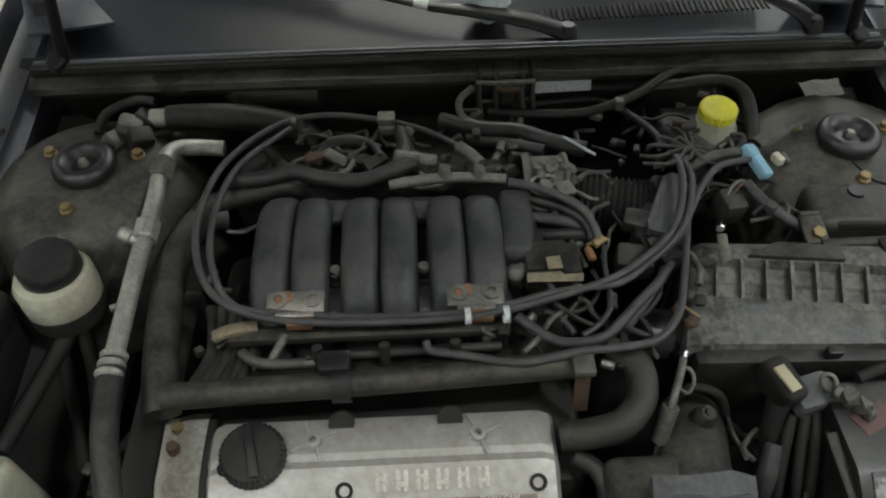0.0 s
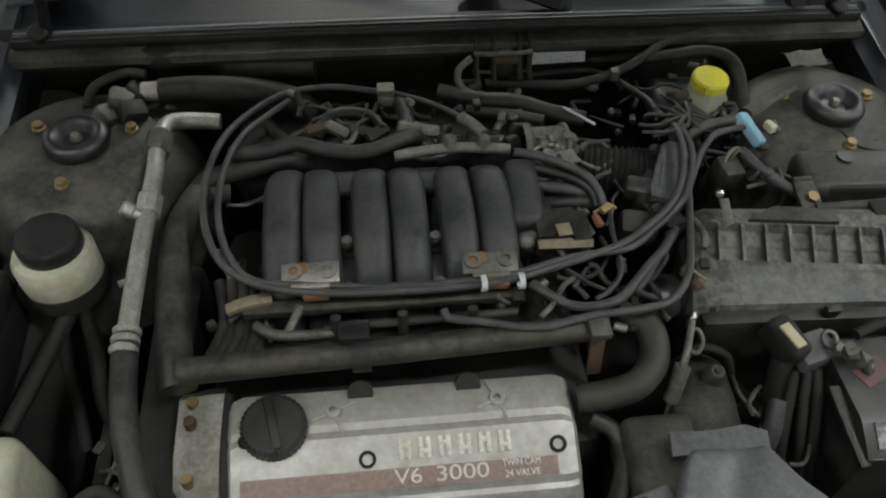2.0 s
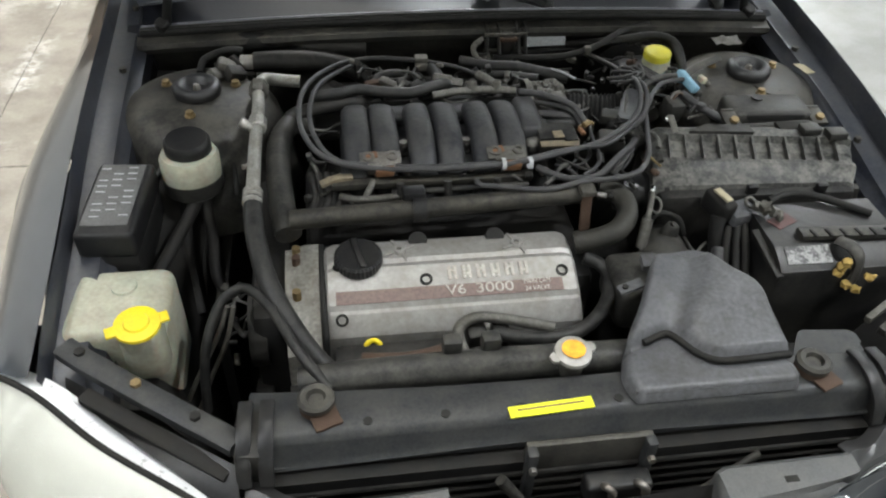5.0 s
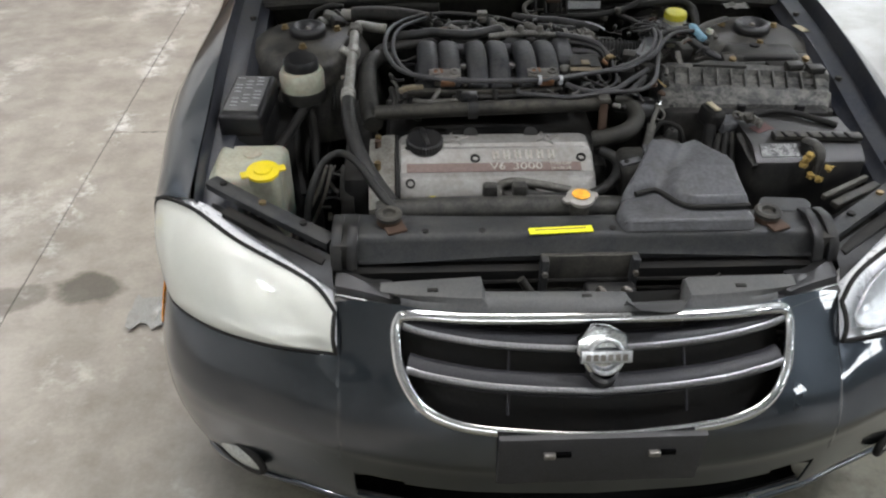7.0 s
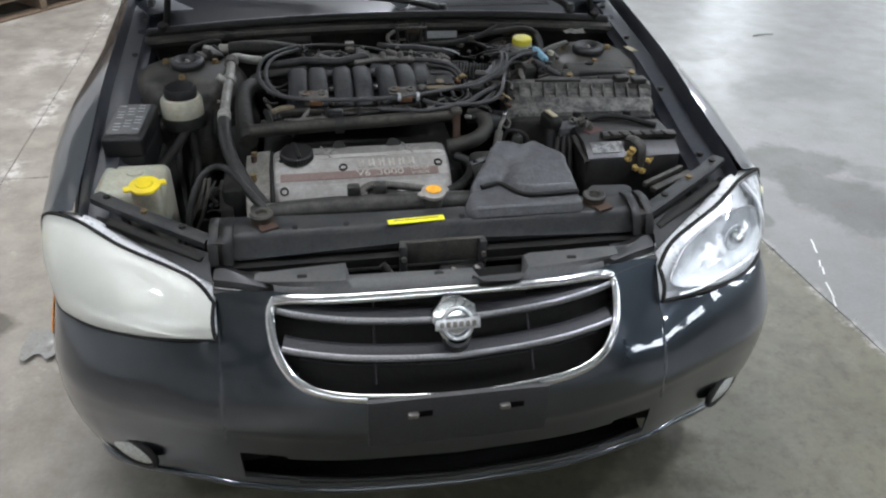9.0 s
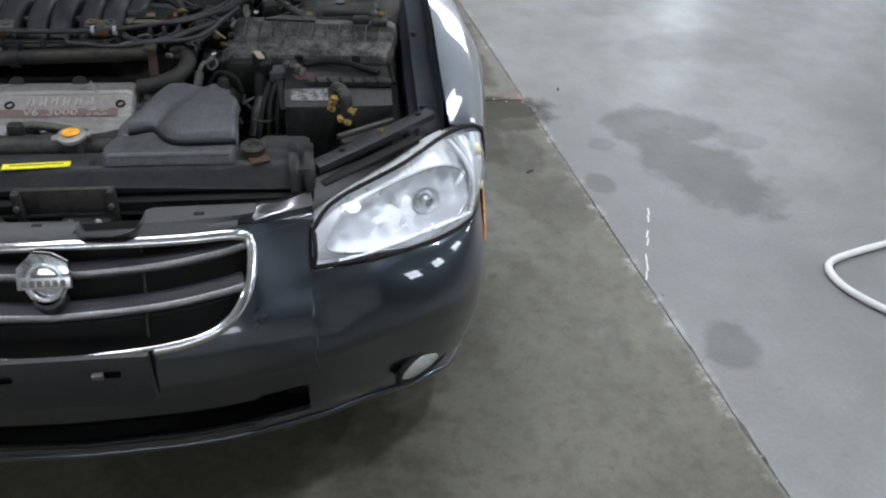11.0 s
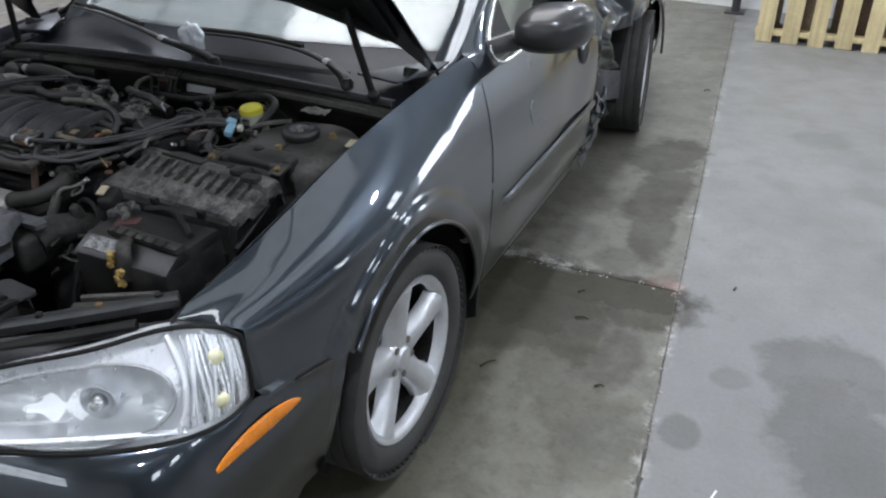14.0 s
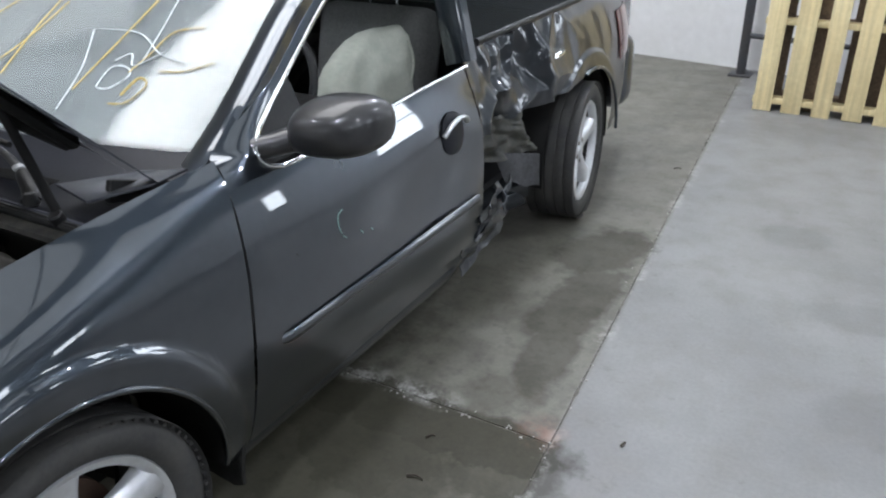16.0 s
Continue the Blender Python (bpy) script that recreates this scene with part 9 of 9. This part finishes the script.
part("branch_hose", tube([(0.390, 0.910, 0.905), (0.401, 0.883, 0.903), (0.415, 0.862, 0.898), (0.433, 0.848, 0.892), (0.457, 0.840, 0.880)], 0.0085, 10, 6), M_CABLE, plug)
part("branch_clip", box((0.413, 0.861, 0.902), (0.016, 0.016, 0.016), 0.004, (0, 0, 30)), M_CABLE, plug)
part("wire", tube([(0.352, 0.883, 0.907), (0.362, 0.896, 0.912), (0.380, 0.909, 0.912), (0.391, 0.906, 0.906)], 0.003, 6, 5), M_ALUDIRT, plug)
part("wire", tube([(0.359, 0.884, 0.907), (0.368, 0.892, 0.912), (0.381, 0.902, 0.912), (0.390, 0.899, 0.906)], 0.0022, 6, 5), M_RUST, plug)
bub = thing("dropped_paper_scrap", "crumpled pale scrap lying by the strut tower", "scrap", at=(0.565, 1.10, 0.93))
rows = [[Vector((0.535 + 0.014 * i, 1.085 + 0.011 * j, 0.925 + 0.012 * noise.noise(Vector((i * 0.7, j * 0.9, 3))))) for j in range(5)] for i in range(6)]
part("scrap", grid(rows, thick=0.001), M_ALUDIRT, bub)

# front-corner hose over the belt drive
loop = thing("coolant_hose", "thin grey hose arching down beside the belt drive", "hose", at=(-0.48, 0.35, 0.6))
part("hose", tube([(-0.375, 0.275, 0.81), (-0.42, 0.335, 0.835), (-0.462, 0.42, 0.845), (-0.503, 0.472, 0.84), (-0.545, 0.465, 0.815), (-0.575, 0.42, 0.75), (-0.585, 0.39, 0.64)], 0.0085, 10, 8), M_RUBBER, loop)
for dx in (0, 0.018):
    part("thin_pipe", tube([(-0.532 + dx * 0.5, 0.454, 0.82), (-0.56 + dx, 0.448, 0.75), (-0.60 + dx * 1.3, 0.442, 0.67), (-0.64 + dx * 1.5, 0.436, 0.58)], 0.004, 6, 5), M_STEEL, loop)

# white rag on the wiper
rag = bmesh.new()
bmesh.ops.create_icosphere(rag, subdivisions=4, radius=1.0)
for v in rag.verts:
    k = 1 + 0.35 * noise.noise(v.co * 1.6) + 0.2 * noise.noise(v.co * 4.0)
    v.co = Vector((0.035 + v.co.x * 0.040 * k, 1.275 + v.co.y * 0.026 * k, 1.016 + v.co.z * 0.045 * k))
solo("rag", rag, M_CLOTH, "crumpled white rag lying on the wiper arm", "rag", angle=180)


# ---- things on the floor of the hall ----
def pallet(name, label, m, at, w=1.12, h=1.05, boards=9):
    """A pallet standing on edge: upright boards on three cross rails, with a second row of boards behind."""
    p = thing(name, label, "pallet", "pallets", at=(0, 0, 0))
    rnd = random.Random(5)
    for k in range(boards):
        x = 0.07 + (w - 0.14) * k / (boards - 1)
        wd = 0.112 + rnd.uniform(-0.006, 0.006)
        part("board", box((x, 0, h / 2 + rnd.uniform(-0.006, 0.006)), (wd, 0.018, h), 0.002, (0, rnd.uniform(-0.3, 0.3), 0)), m, p)
    for z in (0.07, h / 2, h - 0.07):
        part("stringer", box((w / 2, 0.054, z), (w, 0.088, 0.040), 0.002), m, p)
    for k in range(5):
        x = 0.06 + (w - 0.12) * k / 4
        part("back_board", box((x, 0.108, h / 2), (0.10, 0.016, h), 0.002), M_OLDWOOD, p)
    p.matrix_basis = at
    return p


pallet("pallet", "pale new softwood pallet standing on edge against a post", M_WOOD, pose(1.262, 5.80, 0.0, -3, 0, -1.0), 1.22, 1.15, 7)
pallet("old_pallet", "weathered brown pallet leaning behind the pale one", M_OLDWOOD, pose(1.29, 5.97, 0.0, -3, 0, -1.0), 1.22, 1.12, 8)
post = thing("post", "dark steel post in front of the white wall", "post", at=(1.017, 6.66, 0))
part("shaft", cyl((1.017, 6.66, 0), (1.017, 6.66, 4.5), 0.035, seg=16), M_POST, post)
part("base_plate", box((1.017, 6.66, 0.006), (0.16, 0.16, 0.012), 0.002), M_POST, post)
part("side_rail", cyl((1.017, 6.66, 0.30), (2.2, 6.50, 0.30), 0.02, seg=10), M_POST, post)
for k in range(5):
    at = pose(-2.52, 5.02, 0.145 * k, 0, 0, 48 + 3 * math.sin(k * 2.3))
    pp = thing("old_pallet", "weathered brown wooden pallet lying in a stack", "pallet", "stacked pallets", at=(-2.52, 5.02, 0.145 * k))
    for q in range(7):
        b = box((0, -0.54 + 0.18 * q, 0.126), (1.2, 0.11, 0.018), 0.002)
        b.transform(at)
        part("board", b, M_OLDWOOD, pp)
    for q in (-0.55, 0, 0.55):
        b = box((q, 0, 0.066), (0.05, 1.18, 0.10), 0.002)
        b.transform(at)
        part("stringer", b, M_OLDWOOD, pp)
    for q in range(3):
        b = box((0, -0.54 + 0.54 * q, 0.0085), (1.2, 0.11, 0.015), 0.002)
        b.transform(at)
        part("bottom_board", b, M_OLDWOOD, pp)
# bent white tube lying on the floor
solo("bent_tube", tube([(2.9, 0.92, 0.014), (2.55, 0.86, 0.014), (2.36, 0.81, 0.014), (2.25, 0.765, 0.014), (2.215, 0.70, 0.014), (2.235, 0.60, 0.014), (2.33, 0.47, 0.014), (2.5, 0.32, 0.014)], 0.013, 10, 8), M_WHITE, "bent white plastic tube lying on the concrete", "tube")
# twigs and crumbs
rnd = random.Random(11)
for x, y, l, a in [(2.82, 3.61, 0.16, 8), (0.944, 1.406, 0.06, 55), (1.31, 1.443, 0.03, 20), (1.10, 1.95, 0.03, 40), (1.15, 1.78, 0.05, 10), (1.144, 4.486, 0.04, 20), (1.62, 2.2, 0.02, 70)]:
    c, s_ = math.cos(radians(a)), math.sin(radians(a))
    solo("twig", tube([(x - c * l / 2, y - s_ * l / 2, 0.005), (x, y + 0.006, 0.008), (x + c * l / 2, y + s_ * l / 2, 0.004)], (0.0045, 0.002), 6, 3), M_LEAF, "dry dark twig on the concrete floor", "twig", "floor debris")
# chipped concrete along the joints
chips = bmesh.new()
for k in range(130):
    y = rnd.uniform(-0.8, 6.0)
    x = joint_x(y) + rnd.gauss(0, 0.012)
    if k % 4 == 0:
        x, y = rnd.uniform(0.6, 1.45), CROSS + rnd.gauss(0, 0.012)
    r = rnd.uniform(0.0015, 0.0042)
    box((x, y, r * 0.3), (r * 2, r * 1.6, r), 0, (rnd.uniform(0, 40), rnd.uniform(0, 40), rnd.uniform(0, 180)), chips)
tagged(obj("joint_crumbs", chips, M_CHIP), "crumbs of broken concrete along the floor joints", "debris", kind="stuff")
chalk = bmesh.new()
for k in range(9):
    f = k / 8
    x, y = 1.563 + (1.707 - 1.563) * f, 0.754 + (1.136 - 0.754) * f
    if k in (3, 6):
        continue
    box((x + 0.003 * math.sin(2.3 * k), y, 0.0010), (0.0055, 0.047, 0.0012), 0, (0, 0, -20 + 6 * math.sin(k)), chalk)
tagged(obj("paint_marks", chalk, M_WHITE), "broken white paint line on the concrete floor", "marking", kind="structure")
carton = thing("carton", "small white cardboard carton on the floor by the wall", "carton", at=(2.75, 5.85, 0))
part("body", box((2.75, 5.85, 0.055), (0.16, 0.12, 0.11), 0.004), M_WHITE, carton)
part("tape", box((2.75, 5.85, 0.111), (0.162, 0.03, 0.002)), M_MILK, carton)
wrapper = thing("plastic_wrapper", "torn clear plastic wrapper lying on the concrete", "wrapper", at=(-1.15, 0.9, 0))
rows = [[Vector((-1.26 + 0.022 * i + 0.012 * noise.noise(Vector((j * 0.8, i * 0.5, 1))), 0.83 + 0.02 * j + 0.035 * noise.noise(Vector((i * 0.6, j * 0.25, 9))), 0.012 + 0.012 * noise.noise(Vector((i * 0.9, j * 0.8, 5))))) for j in range(8)] for i in range(11)]
part("sheet", grid(rows, thick=0.001), mat("clear_film", (0.40, 0.40, 0.385), 0.15, 0.0, (0.2, 0.19, 0.17), 0.9, 30.0, 0.3, 60, coat=0.5), wrapper)
